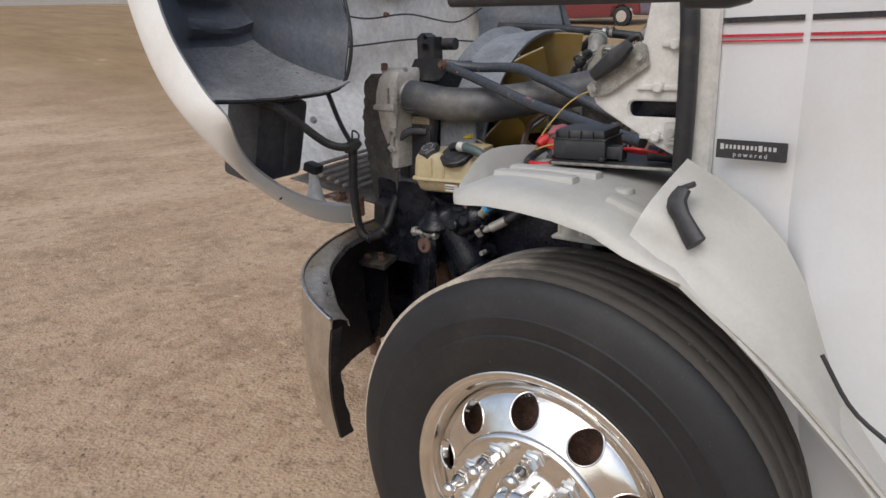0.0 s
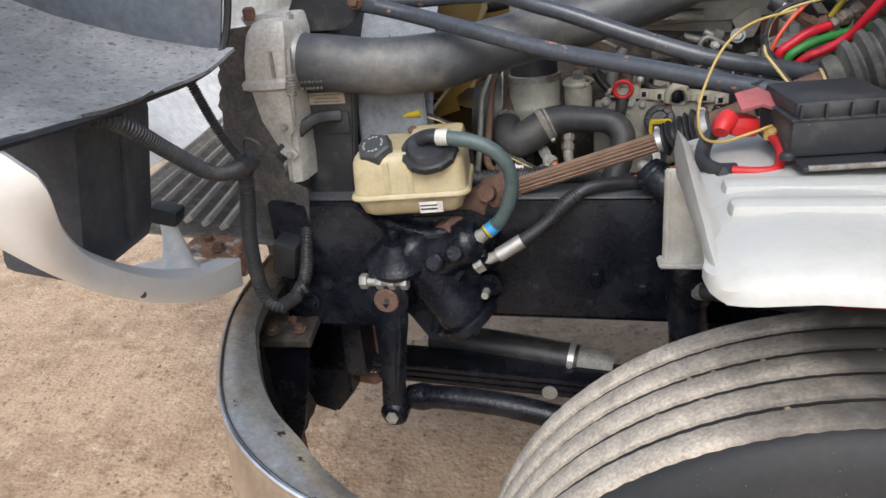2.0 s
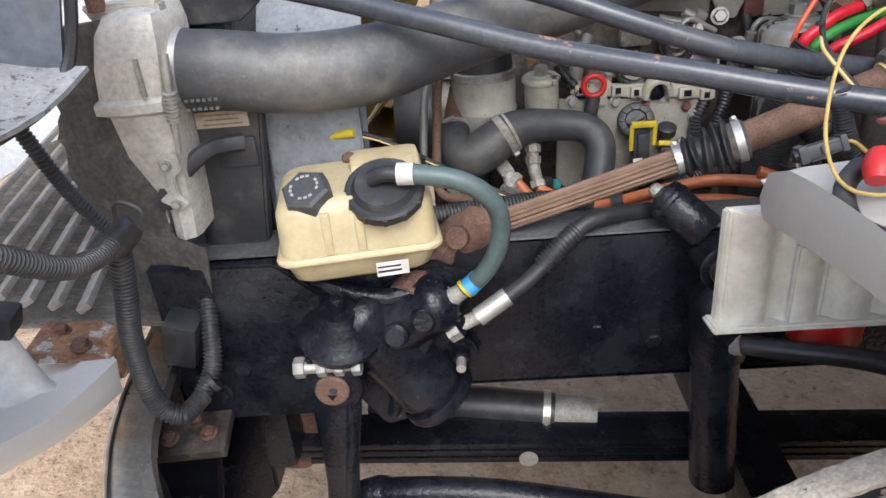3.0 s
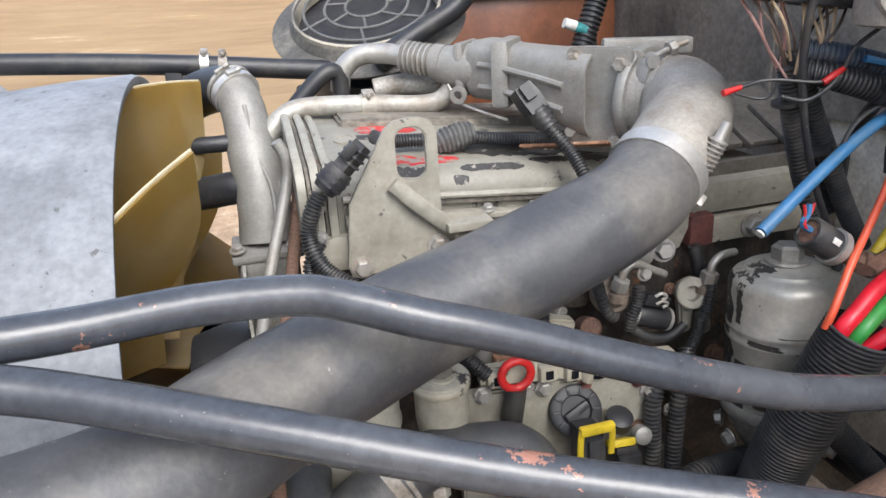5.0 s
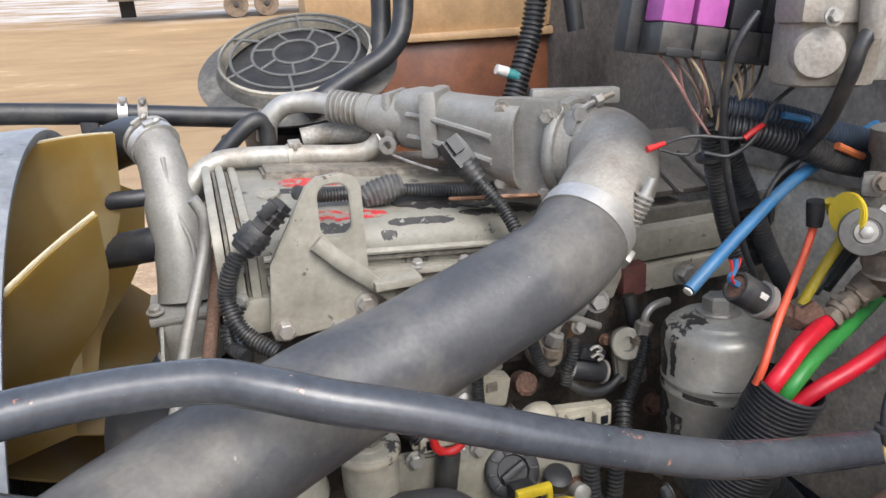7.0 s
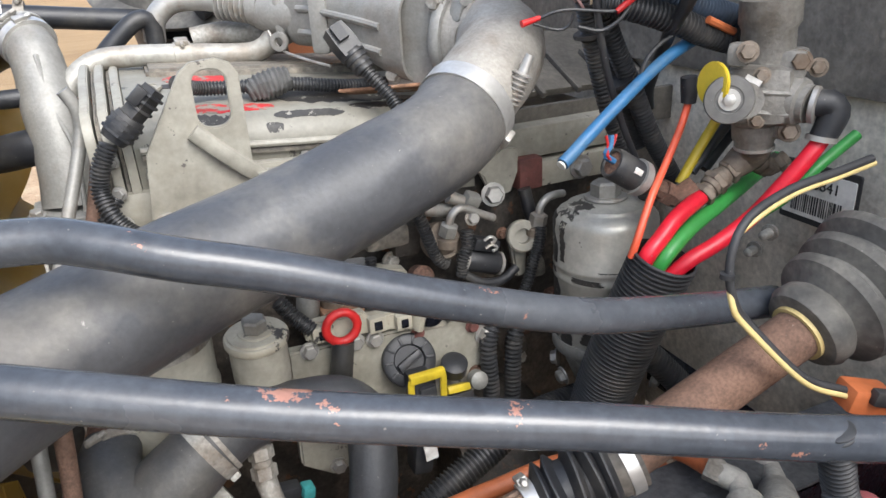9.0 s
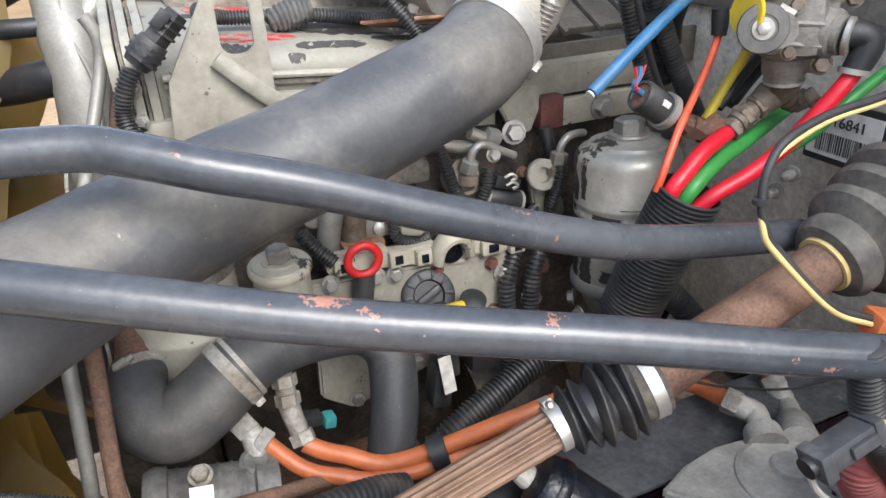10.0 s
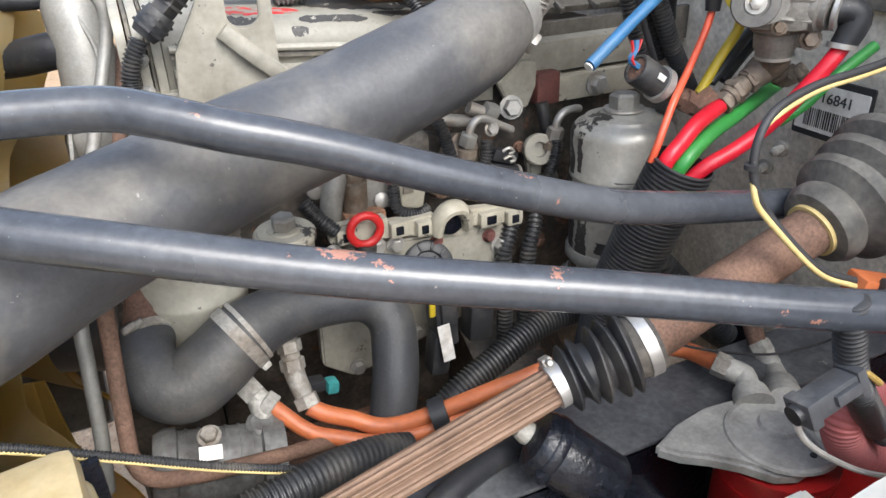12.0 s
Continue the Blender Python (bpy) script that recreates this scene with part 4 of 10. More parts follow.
    upper = [p + Vector((0.013 * k, 0, 0.001 * k)) for k, p in enumerate(upper)]
    grid = []
    for a, b in zip(upper, lower):
        row = []
        for t in np.linspace(0, 1, 8):
            q = a.lerp(b, t)
            q.y -= 0.035 * math.sin(math.pi * min(1, t * 1.15))
            row.append(q)
        grid.append(row)
    part("side_cover", sheet(grid, 0.006), FENDER_WHITE, f, "white cover blending fender into cab")
    # rubber hood latch
    path = [(0.822, -0.612, 1.190), (0.815, -0.625, 1.168), (0.826, -0.634, 1.150), (0.846, -0.645, 1.126), (0.862, -0.652, 1.108)]
    latch = part("hood_latch", sweep(path, [0.010, 0.014, 0.011, 0.012, 0.013], 10, 0.008, squash=1.5), BLACK_PLASTIC, f, "black rubber hood latch")
    part("latch_head", box((0.826, -0.613, 1.194), (0.030, 0.014, 0.010), Euler((0, radians(-25), 0)).to_matrix().to_4x4(), 0.003), BLACK_PLASTIC, latch)
    # pocketed inner skirt hanging under the deck
    face = []
    for k in range(49):
        x = 0.340 + 0.235 * k / 48
        face.append((x, -0.197 + 0.015 * (0.5 + 0.5 * math.cos(2 * math.pi * (x - 0.345) / 0.0613)) ** 2.2))
    skirt = part("inner_skirt", slab(face[:18] + [(face[17][0], -0.170), (0.336, -0.170)], 0.158, Matrix.Translation((0, 0, 0.936)), 0.003), BOTTLE, f, "cream pocketed inner skirt")
    part("skirt_rear", slab(face[17:] + [(0.575, -0.170), (face[17][0] + 0.0005, -0.170)], 0.112, Matrix.Translation((0, 0, 0.936)), 0.003), BOTTLE, skirt)
    part("skirt_lip", slab([(0.331, -0.204), (0.582, -0.204), (0.582, -0.165), (0.328, -0.165)], 0.009, Matrix.Translation((0, 0, 0.930)), 0.003), BOTTLE, skirt)
    return f


fender()


def power_box():
    b = thing("power_distribution_box", (0.53, -0.42, 1.18), "black power distribution box with red terminal cover", "fuse box")
    t = Euler((0, 0, radians(8))).to_matrix().to_4x4()
    part("tray", box((0.630, -0.355, 1.183), (0.345, 0.17, 0.006), t, 0.002), BLACK_PLASTIC, b)
    part("tray_rim", box((0.610, -0.441, 1.184), (0.27, 0.006, 0.006), t, 0.002), CAST_DULL, b)
    part("housing", box((0.512, -0.362, 1.209), (0.118, 0.122, 0.044), t, 0.006), BLACK_PLASTIC, b, "black ribbed housing")
    part("lid", box((0.512, -0.362, 1.241), (0.112, 0.116, 0.022), t, 0.008), BLACK_PLASTIC, b)
    part("lid_seam", box((0.512, -0.362, 1.2315), (0.122, 0.126, 0.004), t, 0.0015), BLACK_PLASTIC, b)
    for k in range(4):
        part("lid_rib", box((0.470 + 0.027 * k, -0.430 + 0.0038 * k, 1.240), (0.003, 0.006, 0.018), t, 0.001), BLACK_PLASTIC, b)
    for x, y in ((0.459, -0.435), (0.574, -0.418)):
        part("foot", lathe([(0, 0.009), (0.005, 0.009), (0.008, 0.006)], (x, y, 1.188), (0, 0, 1), 12), BLACK_PLASTIC, b)
    part("side_connector", box((0.588, -0.385, 1.204), (0.034, 0.036, 0.028), t, 0.005), BLACK_PLASTIC, b)
    part("connector_collar", box((0.606, -0.384, 1.204), (0.008, 0.040, 0.032), t, 0.003), BLACK_PLASTIC, b)
    for k in range(4):
        part("red_wire", sweep([(0.612, -0.395 + 0.008 * k, 1.214 - 0.003 * k), (0.64, -0.402 + 0.008 * k, 1.217 - 0.004 * k), (0.70, -0.385 + 0.010 * k, 1.208 - 0.003 * k)], 0.0032, 8, 0.01), RED_PLASTIC, b)
    part("black_lead", sweep([(0.66, -0.38, 1.206), (0.72, -0.365, 1.203), (0.78, -0.35, 1.20)], 0.016, 12, 0.012, wobble=0.002), RUBBER, b)
    for k, (pts, r) in enumerate(((((0.69, -0.40, 1.215), (0.73, -0.41, 1.235), (0.77, -0.40, 1.232)), 0.005), (((0.66, -0.36, 1.214), (0.69, -0.35, 1.240), (0.74, -0.34, 1.246)), 0.0045))):
        part("loose_lead", sweep(pts, r, 8, 0.01), RUBBER, b)
    # red terminal cover, its flap folded up
    part("terminal_cover", box((0.420, -0.345, 1.206), (0.040, 0.034, 0.028), Euler((0, radians(10), radians(16))).to_matrix().to_4x4(), 0.012), RED_PLASTIC, b, "red terminal cover")
    part("terminal_neck", sweep([(0.404, -0.352, 1.216), (0.396, -0.362, 1.212), (0.392, -0.372, 1.204)], [0.014, 0.013, 0.010], 12, 0.006), RED_PLASTIC, b)
    part("terminal_flap", sheet([[(0.415, -0.372, 1.232), (0.440, -0.370, 1.238), (0.468, -0.362, 1.226)], [(0.410, -0.340, 1.246), (0.436, -0.338, 1.252), (0.466, -0.332, 1.238)], [(0.416, -0.310, 1.238), (0.440, -0.308, 1.243), (0.462, -0.306, 1.230)]], 0.004), FADED_RED, b, "dusty faded red flap")
    part("red_cable", sweep([(0.446, -0.365, 1.205), (0.458, -0.398, 1.190), (0.452, -0.425, 1.174), (0.428, -0.432, 1.172), (0.400, -0.425, 1.172)], 0.006, 10, 0.008), RED_PLASTIC, b)
    part("black_cable", sweep([(0.402, -0.325, 1.20), (0.380, -0.345, 1.188), (0.372, -0.380, 1.172), (0.385, -0.410, 1.168), (0.405, -0.425, 1.172)], 0.0095, 12, 0.008), RUBBER, b)
    part("cable_lug", sweep([(0.398, -0.420, 1.170), (0.392, -0.425, 1.160)], 0.011, 8, 0.005), RUBBER, b)
    part("terminal_stud", lathe([(0, 0.011), (0.012, 0.011), (0.014, 0.007)], (0.452, -0.372, 1.196), (0, -0.2, 1), 6), OCHRE, b)
    part("ochre_wire", sweep([(0.450, -0.376, 1.212), (0.425, -0.392, 1.208), (0.392, -0.385, 1.196), (0.372, -0.352, 1.196), (0.372, -0.31, 1.23), (0.40, -0.26, 1.285), (0.44, -0.23, 1.315), (0.50, -0.20, 1.325)], 0.0019, 8, 0.01), OCHRE, b)
    return b


power_box()


# ---- bumper ----
def bumper():
    b = thing("front_bumper", (-0.4, -0.3, 0.5), "chromed steel bumper end, worn inside", "bumper")
    # the upper rim, from the middle of the truck round the corner to its end
    rim = spline([(-0.57, 0.95, 0.82), (-0.56, 0.40, 0.82), (-0.535, 0.10, 0.82), (-0.508, -0.09, 0.82), (-0.485, -0.20, 0.82), (-0.440, -0.315, 0.818), (-0.372, -0.447, 0.810), (-0.300, -0.535, 0.796), (-0.215, -0.590, 0.775), (-0.135, -0.618, 0.756), (-0.085, -0.627, 0.744)], 0.028)
    total = len(rim) - 1
    wall, flange, edge, lining = [], [], [], []
    for i, p in enumerate(rim):
        f = i / total
        a = rim[max(0, i - 1)] - rim[min(total, i + 1)]
        inward = Vector((-a.y, a.x, 0)).normalized()
        if inward.x < 0:
            inward = -inward
        cut = max(0.0, (f - 0.90) / 0.10)
        back = Vector((-0.030 * cut, 0.008 * cut, 0))
        row = []
        for k in np.linspace(0, 1, 13):
            z = 0.368 + (p.z - 0.368) * k
            q = p + inward * (0.012 * (1 - k) - 0.022 * math.sin(math.pi * k)) + back * (1 - k)
            row.append((q.x, q.y, z))
        wall.append(row)
        if f > 0.45:
            lining.append([Vector(q) + inward * (0.009 + 0.002 * math.sin(9 * j + 3 * i)) for j, q in enumerate(row[:-1])])
        wide = (0.050 + 0.032 * min(1.0, max(0.0, (f - 0.68) / 0.2))) * (1 - 0.35 * cut)
        flange.append([p + inward * wide * k + Vector((0, 0, 0.004 * math.sin(math.pi * k) - 0.016 * k)) for k in np.linspace(0.06, 1, 6)] + [p + inward * (wide + 0.004) + Vector((0, 0, -0.034))])
        edge.append(p)
    part("shell", sheet(wall, 0.005), BUMPER, b, "chrome bumper shell")
    part("top_flange", sheet(flange, 0.003), BUMPER_BACK, b, "stained grey inner flange")
    part("top_edge", sweep(edge[::3] + [edge[-1]], 0.006, 10, 0.02), BUMPER, b)
    inner = []
    for j, q in enumerate(wall[-1][:-1]):
        wide = 0.052 - 0.0016 * j + 0.004 * math.sin(4.1 * j)
        inner.append([Vector(q) + Vector((0.002, wide * k, 0)) for k in (0.05, 0.35, 0.7, 1.0)])
    part("end_return", sheet(inner, 0.004), FLAKED, b, "flaking turned-in bumper end")
    part("lining", sheet(lining, 0.004), FLAKED, b, "flaking black paint inside the bumper")
    return b


bumper()


# ---- chassis ----
def frame_rails():
    for nm, y in (("frame_rail", 0.0), ("frame_rail", 1.06)):
        r = thing(nm, (0, y, 0.72), "black painted steel frame rail with oil film", "frame rail", "frame rails")
        s = 1 if y < 0.5 else -1
        part("web", box((0.72, y + s * 0.006, 0.848), (2.30, 0.012, 0.266), None, 0.002), FRAME, r)
        part("top_flange", box((0.72, y + s * 0.045, 0.978), (2.30, 0.09, 0.010), None, 0.003), DUSTY_FRAME, r)
        part("bottom_flange", box((0.72, y + s * 0.045, 0.718), (2.30, 0.09, 0.010), None, 0.003), FRAME, r)
        for x, z in ((0.02, 0.79), (0.22, 0.815), (0.31, 0.79), (0.46, 0.80), (0.60, 0.88), (0.62, 0.80), (-0.38, 0.81)):
            bolt((x, y - s * 0.002, z), (0, -s, 0), 0.013, r, FRAME)
    c = thing("front_crossmember", (-0.4, 0.3, 0.7), "black front crossmember between the rails", "crossmember")
    part("beam", box((-0.40, 0.52, 0.62), (0.16, 0.98, 0.22), None, 0.02), FRAME, c)


frame_rails()


def tow_bracket():
    t = thing("front_spring_bracket", (-0.42, 0.05, 0.45), "black cast front frame bracket with rusty plate", "bracket")
    m = plane_at((0, -0.02, 0), (1, 0, 0), (0, 0, 1))
    part("front_plate", slab([(-0.455, 0.99), (-0.26, 0.985), (-0.20, 0.93), (-0.20, 0.70), (-0.43, 0.70), (-0.455, 0.75)], 0.02, m, 0.004), FRAME, t, "black side plate")
    m = plane_at((0, 0.09, 0), (1, 0, 0), (0, 0, 1))
    part("hanger", slab([(-0.50, 0.72), (-0.36, 0.72), (-0.37, 0.46), (-0.42, 0.40), (-0.475, 0.415), (-0.505, 0.50)], 0.06, m, 0.006), FRAME, t)
    m = plane_at((0, -0.06, 0), (1, 0, 0), (0, 0, 1))
    part("bumper_arm", slab([(-0.525, 0.69), (-0.40, 0.69), (-0.425, 0.56), (-0.455, 0.44), (-0.475, 0.395), (-0.515, 0.395), (-0.520, 0.52)], 0.02, m, 0.005), FRAME, t, "dark blue-black bumper arm")
    bolt((-0.495, -0.065, 0.432), (0, -1, 0), 0.013, t, STEEL)
    part("arm_plate", box((-0.495, -0.06, 0.36), (0.05, 0.012, 0.10), None, 0.004), RUST, t)
    plate = part("rusty_plate", box((-0.437, -0.080, 0.702), (0.115, 0.080, 0.020), Euler((radians(14), 0, radians(4))).to_matrix().to_4x4(), 0.004), OILY_BLOCK, t, "oily black mounting plate with rusted bolts")
    for dx, dy in ((-0.03, -0.02), (0.03, -0.01), (0.0, 0.02)):
        bolt((-0.437 + dx, -0.080 + dy, 0.714), (0, -0.2, 1), 0.011, plate, RUST)
    for p in ((-0.385, -0.055, 0.765), (-0.345, -0.03, 0.80)):
        bolt(p, (0, -1, 0.2), 0.015, t, FRAME)
    cross = thing("engine_front_support", (-0.33, 0.12, 0.45), "brown rusted support plate with a small label", "bracket")
    m = plane_at((0, 0.13, 0), (1, 0, 0), (0, 0, 1))
    body = part("plate", slab([(-0.385, 0.70), (-0.255, 0.70), (-0.262, 0.455), (-0.285, 0.44), (-0.305, 0.462), (-0.335, 0.44), (-0.385, 0.445)], 0.03, m, 0.004), RUST, cross)
    part("label", box((-0.335, 0.098, 0.488), (0.024, 0.002, 0.024), None, 0), INK, body)
    for dx in (-0.005, 0.005):
        for dz in (-0.006, 0.002):
            part("code_bar", box((-0.335 + dx, 0.0965, 0.489 + dz), (0.006, 0.0012, 0.004), None, 0), LABEL, body)


tow_bracket()


def steering_gear():
    g = thing("steering_gear", (-0.15, -0.06, 0.75), "greasy black steering gear with pitman arm", "steering gear")
    # cast body: a slanted cylinder with flanged ends behind the arm
    part("housing", lathe([(-0.02, 0.040), (0.0, 0.056), (0.02, 0.060), (0.05, 0.056), (0.12, 0.054), (0.17, 0.058), (0.19, 0.062), (0.20, 0.060), (0.215, 0.045)], (-0.045, -0.030, 0.735), (-0.55, -0.05, 0.80), 28), FRAME, g)
    part("valve_body", lathe([(0, 0.046), (0.02, 0.050), (0.07, 0.046), (0.085, 0.050), (0.10, 0.046), (0.115, 0.030)], (-0.10, -0.035, 0.865), (0.80, -0.06, 0.42), 24), FRAME, g)
    part("end_cover", lathe([(0, 0.064), (0.012, 0.066), (0.022, 0.062), (0.03, 0.030)], (-0.045, -0.030, 0.735), (0.55, 0.05, -0.80), 24), FRAME, g)
    for k in range(5):
        q = 2 * math.pi * k / 5 + 0.4
        m = Matrix.Translation((-0.045, -0.030, 0.735)) @ axes((0.55, 0.05, -0.80))
        bolt(m @ Vector((0.050 * math.cos(q), 0.050 * math.sin(q), 0.020)), (0.55, 0.05, -0.80), 0.009, g, FRAME)
    for p, d in (((-0.012, -0.060, 0.905), (0.3, -1, 0.1)), ((0.0, -0.055, 0.872), (0.4, -1, 0.0)), ((-0.045, -0.080, 0.900), (0.1, -1, 0.3)), ((-0.085, -0.085, 0.880), (-0.1, -1, 0.3))):
        part("port_boss", lathe([(0, 0.020), (0.012, 0.019), (0.016, 0.014)], p, d, 16), FRAME, g)
    m = plane_at((0, -0.012, 0), (1, 0, 0), (0, 0, 1))
    part("mount_web", slab([(-0.215, 0.955), (-0.02, 0.965), (0.035, 0.935), (0.015, 0.865), (-0.03, 0.79), (-0.06, 0.68), (-0.13, 0.66), (-0.17, 0.72), (-0.235, 0.80)], 0.02, m, 0.006), FRAME, g)
    part("web_ridge", sweep([(0.03, -0.040, 0.935), (-0.03, -0.046, 0.865), (-0.085, -0.050, 0.775), (-0.115, -0.048, 0.70)], [0.012, 0.014, 0.013, 0.010], 10, 0.012, wobble=0.003), FRAME, g)
    part("web_ridge", sweep([(-0.21, -0.036, 0.95), (-0.11, -0.050, 0.925), (-0.02, -0.046, 0.94)], [0.010, 0.014, 0.010], 10, 0.012, wobble=0.003), FRAME, g)
    # sector cover with its stepped boot and adjuster
    part("sector_cover", lathe([(0, 0.064), (0.012, 0.066), (0.020, 0.060), (0.030, 0.046), (0.040, 0.042), (0.052, 0.030), (0.060, 0.026)], (-0.172, -0.062, 0.868), (0.08, -0.28, 1), 28), FRAME, g, "stepped black sector cover")
    part("adjuster", lathe([(0, 0.011), (0.022, 0.011), (0.026, 0.008)], (-0.167, -0.079, 0.926), (0.08, -0.28, 1), 8), FRAME, g)
    for k in range(4):
        q = 0.5 + k * math.pi / 2
        bolt((-0.172 + 0.052 * math.cos(q), -0.066 + 0.040 * math.sin(q), 0.880 + 0.012 * math.sin(q)), (0.08, -0.28, 1), 0.008, g, STEEL if k == 0 else FRAME)
    # pitman arm: split clamp at the top, tapering to the ball end
    bm = sweep([(-0.189, -0.096, 0.800), (-0.192, -0.097, 0.745), (-0.198, -0.097, 0.68), (-0.205, -0.096, 0.60), (-0.211, -0.094, 0.535)], [0.042, 0.036, 0.030, 0.027, 0.029], 16, 0.012, squash=0.55)
    arm = part("pitman_arm", bm, FRAME, g, "forged black pitman arm")
    part("arm_rib", sweep([(-0.168, -0.108, 0.80), (-0.172, -0.112, 0.73), (-0.184, -0.112, 0.65), (-0.196, -0.108, 0.58)], [0.006, 0.008, 0.007, 0.005], 8, 0.012), FRAME, arm)
    part("arm_boss", lathe([(0, 0.045), (0.012, 0.047), (0.040, 0.045), (0.043, 0.038)], (-0.189, -0.068, 0.806), (0, -1, 0.05), 28), FRAME, arm)
    part("shaft_end", lathe([(0, 0.026), (0.005, 0.026), (0.008, 0.023)], (-0.189, -0.110, 0.805), (0, -1, 0.05), 26), RUST, arm, "rust-brown shaft end")
    part("shaft_dimple", lathe([(0, 0.006), (0.0012, 0.005)], (-0.186, -0.1185, 0.808), (0, -1, 0.05), 10), INK, arm)
    for x in (-0.212, -0.168):
        part("clamp_ear", box((x, -0.090, 0.842), (0.020, 0.040, 0.040), None, 0.006), FRAME, arm)
    part("pinch_bolt", sweep([(-0.240, -0.106, 0.844), (-0.142, -0.106, 0.846)], 0.0095, 14, 0.03), STEEL, arm)
    for x, w in ((-0.240, 0.016), (-0.206, 0.014), (-0.180, 0.014), (-0.154, 0.014)):
        part("nut", lathe([(0, 0.0145), (0.002, 0.0160), (w - 0.002, 0.0160), (w, 0.0145)], (x, -0.106, 0.845), (1, 0, 0.02), 6), CAST, arm)
    part("ball_end", lathe([(-0.035, 0.020), (-0.02, 0.030), (0.015, 0.031), (0.024, 0.024), (0.028, 0.014)], (-0.212, -0.090, 0.518), (0, -1, 0), 22), FRAME, arm)
    part("ball_nut", lathe([(0, 0.014), (0.012, 0.014)], (-0.212, -0.112, 0.518), (0, -1, 0), 6), CAST_DULL, arm)
    # frame bolts with long studs
    for p, r in (((-0.066, -0.003, 0.708), 0.021), ((0.004, -0.012, 0.796), 0.015)):
        part("washer", lathe([(0, r * 1.7), (0.006, r * 1.7)], p, (0, -1, 0), 20), FRAME, g)
        bolt((p[0], p[1] - 0.006, p[2]), (0, -1, 0), r, g, FRAME, 0.026)
        part("stud", lathe([(0, r * 0.55), (0.055, r * 0.5)], p, (0, -1, 0.02), 12), STEEL, g)
    d = thing("drag_link", (0.1, -0.08, 0.52), "black steel drag link tube", "steering rod")
    part("tube", sweep([(-0.175, -0.062, 0.535), (-0.10, -0.070, 0.545), (0.05, -0.08, 0.540), (0.30, -0.10, 0.50), (0.52, -0.12, 0.47)], 0.026, 16, 0.03), FRAME, d)
    part("link_end", lathe([(-0.02, 0.026), (0.012, 0.031), (0.030, 0.028)], (-0.168, -0.062, 0.536), (1, 0, 0.1), 18), FRAME, d)
    a = thing("axle_beam", (0.3, 0.4, 0.45), "black forged front axle with leaf springs", "axle")
    part("beam", box((0.52, 0.50, 0.45), (0.10, 1.8, 0.11), None, 0.02), FRAME, a)
    for k in range(3):
        part("leaf", box((0.25, 0.11, 0.500 - 0.017 * k), (1.40 - 0.14 * k, 0.09, 0.014), Euler((0, radians(3), 0)).to_matrix().to_4x4(), 0.004), FRAME, a)
    part("badge", lathe([(0, 0.018), (0.003, 0.018)], (0.11, 0.062, 0.480), (0, -1, 0), 18), CAST_DULL, a)
    e = thing("exhaust_crossover_pipe", (0, 0.25, 0.45), "dull black pipe with a bright band clamp", "pipe")
    part("pipe", sweep([(-0.20, 0.20, 0.53), (0.0, 0.18, 0.520), (0.17, 0.16, 0.505)], 0.040, 18, 0.03), RUBBER, e)
    part("pipe_end", sweep([(0.155, 0.162, 0.507), (0.25, 0.155, 0.495)], 0.036, 18, 0.03), CAST_DULL, e)
    band((0.154, 0.162, 0.507), (1, -0.1, -0.1), 0.041, 0.014, e)
    s = thing("shock_absorber", (0.36, -0.05, 0.7), "black shock absorber bolted to the frame", "shock absorber")
    part("body", lathe([(0, 0.036), (0.30, 0.036), (0.31, 0.030)], (0.405, -0.070, 0.545), (-0.06, 0.03, 1), 24), FRAME, s)
    part("dust_cover", lathe([(0, 0.041), (0.10, 0.041), (0.108, 0.036), (0.125, 0.020)], (0.392, -0.064, 0.80), (-0.06, 0.03, 1), 24), FRAME, s)
    part("eye", lathe([(-0.03, 0.032), (-0.027, 0.036), (0.027, 0.036), (0.03, 0.032)], (0.383, -0.060, 0.958), (0, 1, 0), 24), FRAME, s)
    part("eye_bush", lathe([(-0.034, 0.022), (-0.031, 0.024), (-0.028, 0.024)], (0.383, -0.060, 0.958), (0, 1, 0), 20), RUBBER, s)
    part("pin", lathe([(-0.045, 0.013), (0.05, 0.013)], (0.383, -0.060, 0.958), (0, 1, 0), 12), STEEL, s)
    foot, lean = Vector((0.372, -0.034, 0.986)), Vector((-0.66, 0.52, 0.54)).normalized()
    cap = part("upper_mount", lathe([(0, 0.026), (0.006, 0.030), (0.080, 0.030), (0.086, 0.027), (0.089, 0.018), (0.092, 0.012)], foot, lean, 30), FRAME, s, "glossy black upper mount")
    part("mount_clamp", lathe([(0.064, 0.0305), (0.066, 0.0318), (0.073, 0.0318), (0.075, 0.0305)], foot, lean, 30), FRAME, cap)
    part("clamp_screw", box(foot + lean * 0.069 + Vector((-0.022, -0.022, -0.004)), (0.014, 0.010, 0.010), None, 0.003), FRAME, cap)
    part("knob", lathe([(0.088, 0.010), (0.096, 0.011), (0.104, 0.009), (0.107, 0.004)], foot, lean, 16), CAST_DULL, cap, "dull grey end knob")
    # sump and gearbox underside, brown with road dirt
    u = thing("oil_pan", (0.3, 0.5, 0.62), "rust-brown oil pan and bell housing under the engine", "oil pan")
    part("pan", box((0.18, 0.42, 0.67), (0.30, 0.26, 0.14), None, 0.03), GRIME, u)
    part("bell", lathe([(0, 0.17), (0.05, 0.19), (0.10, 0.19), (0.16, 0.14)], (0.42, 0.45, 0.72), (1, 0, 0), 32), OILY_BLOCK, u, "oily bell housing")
    part("pan_flange", box((0.18, 0.42, 0.745), (0.33, 0.30, 0.014), None, 0.005), RUST, u)
    for k in range(6):
        bolt((0.05 + 0.05 * k, 0.27, 0.736), (0, -0.3, -1), 0.008, u, RUST)


steering_gear()


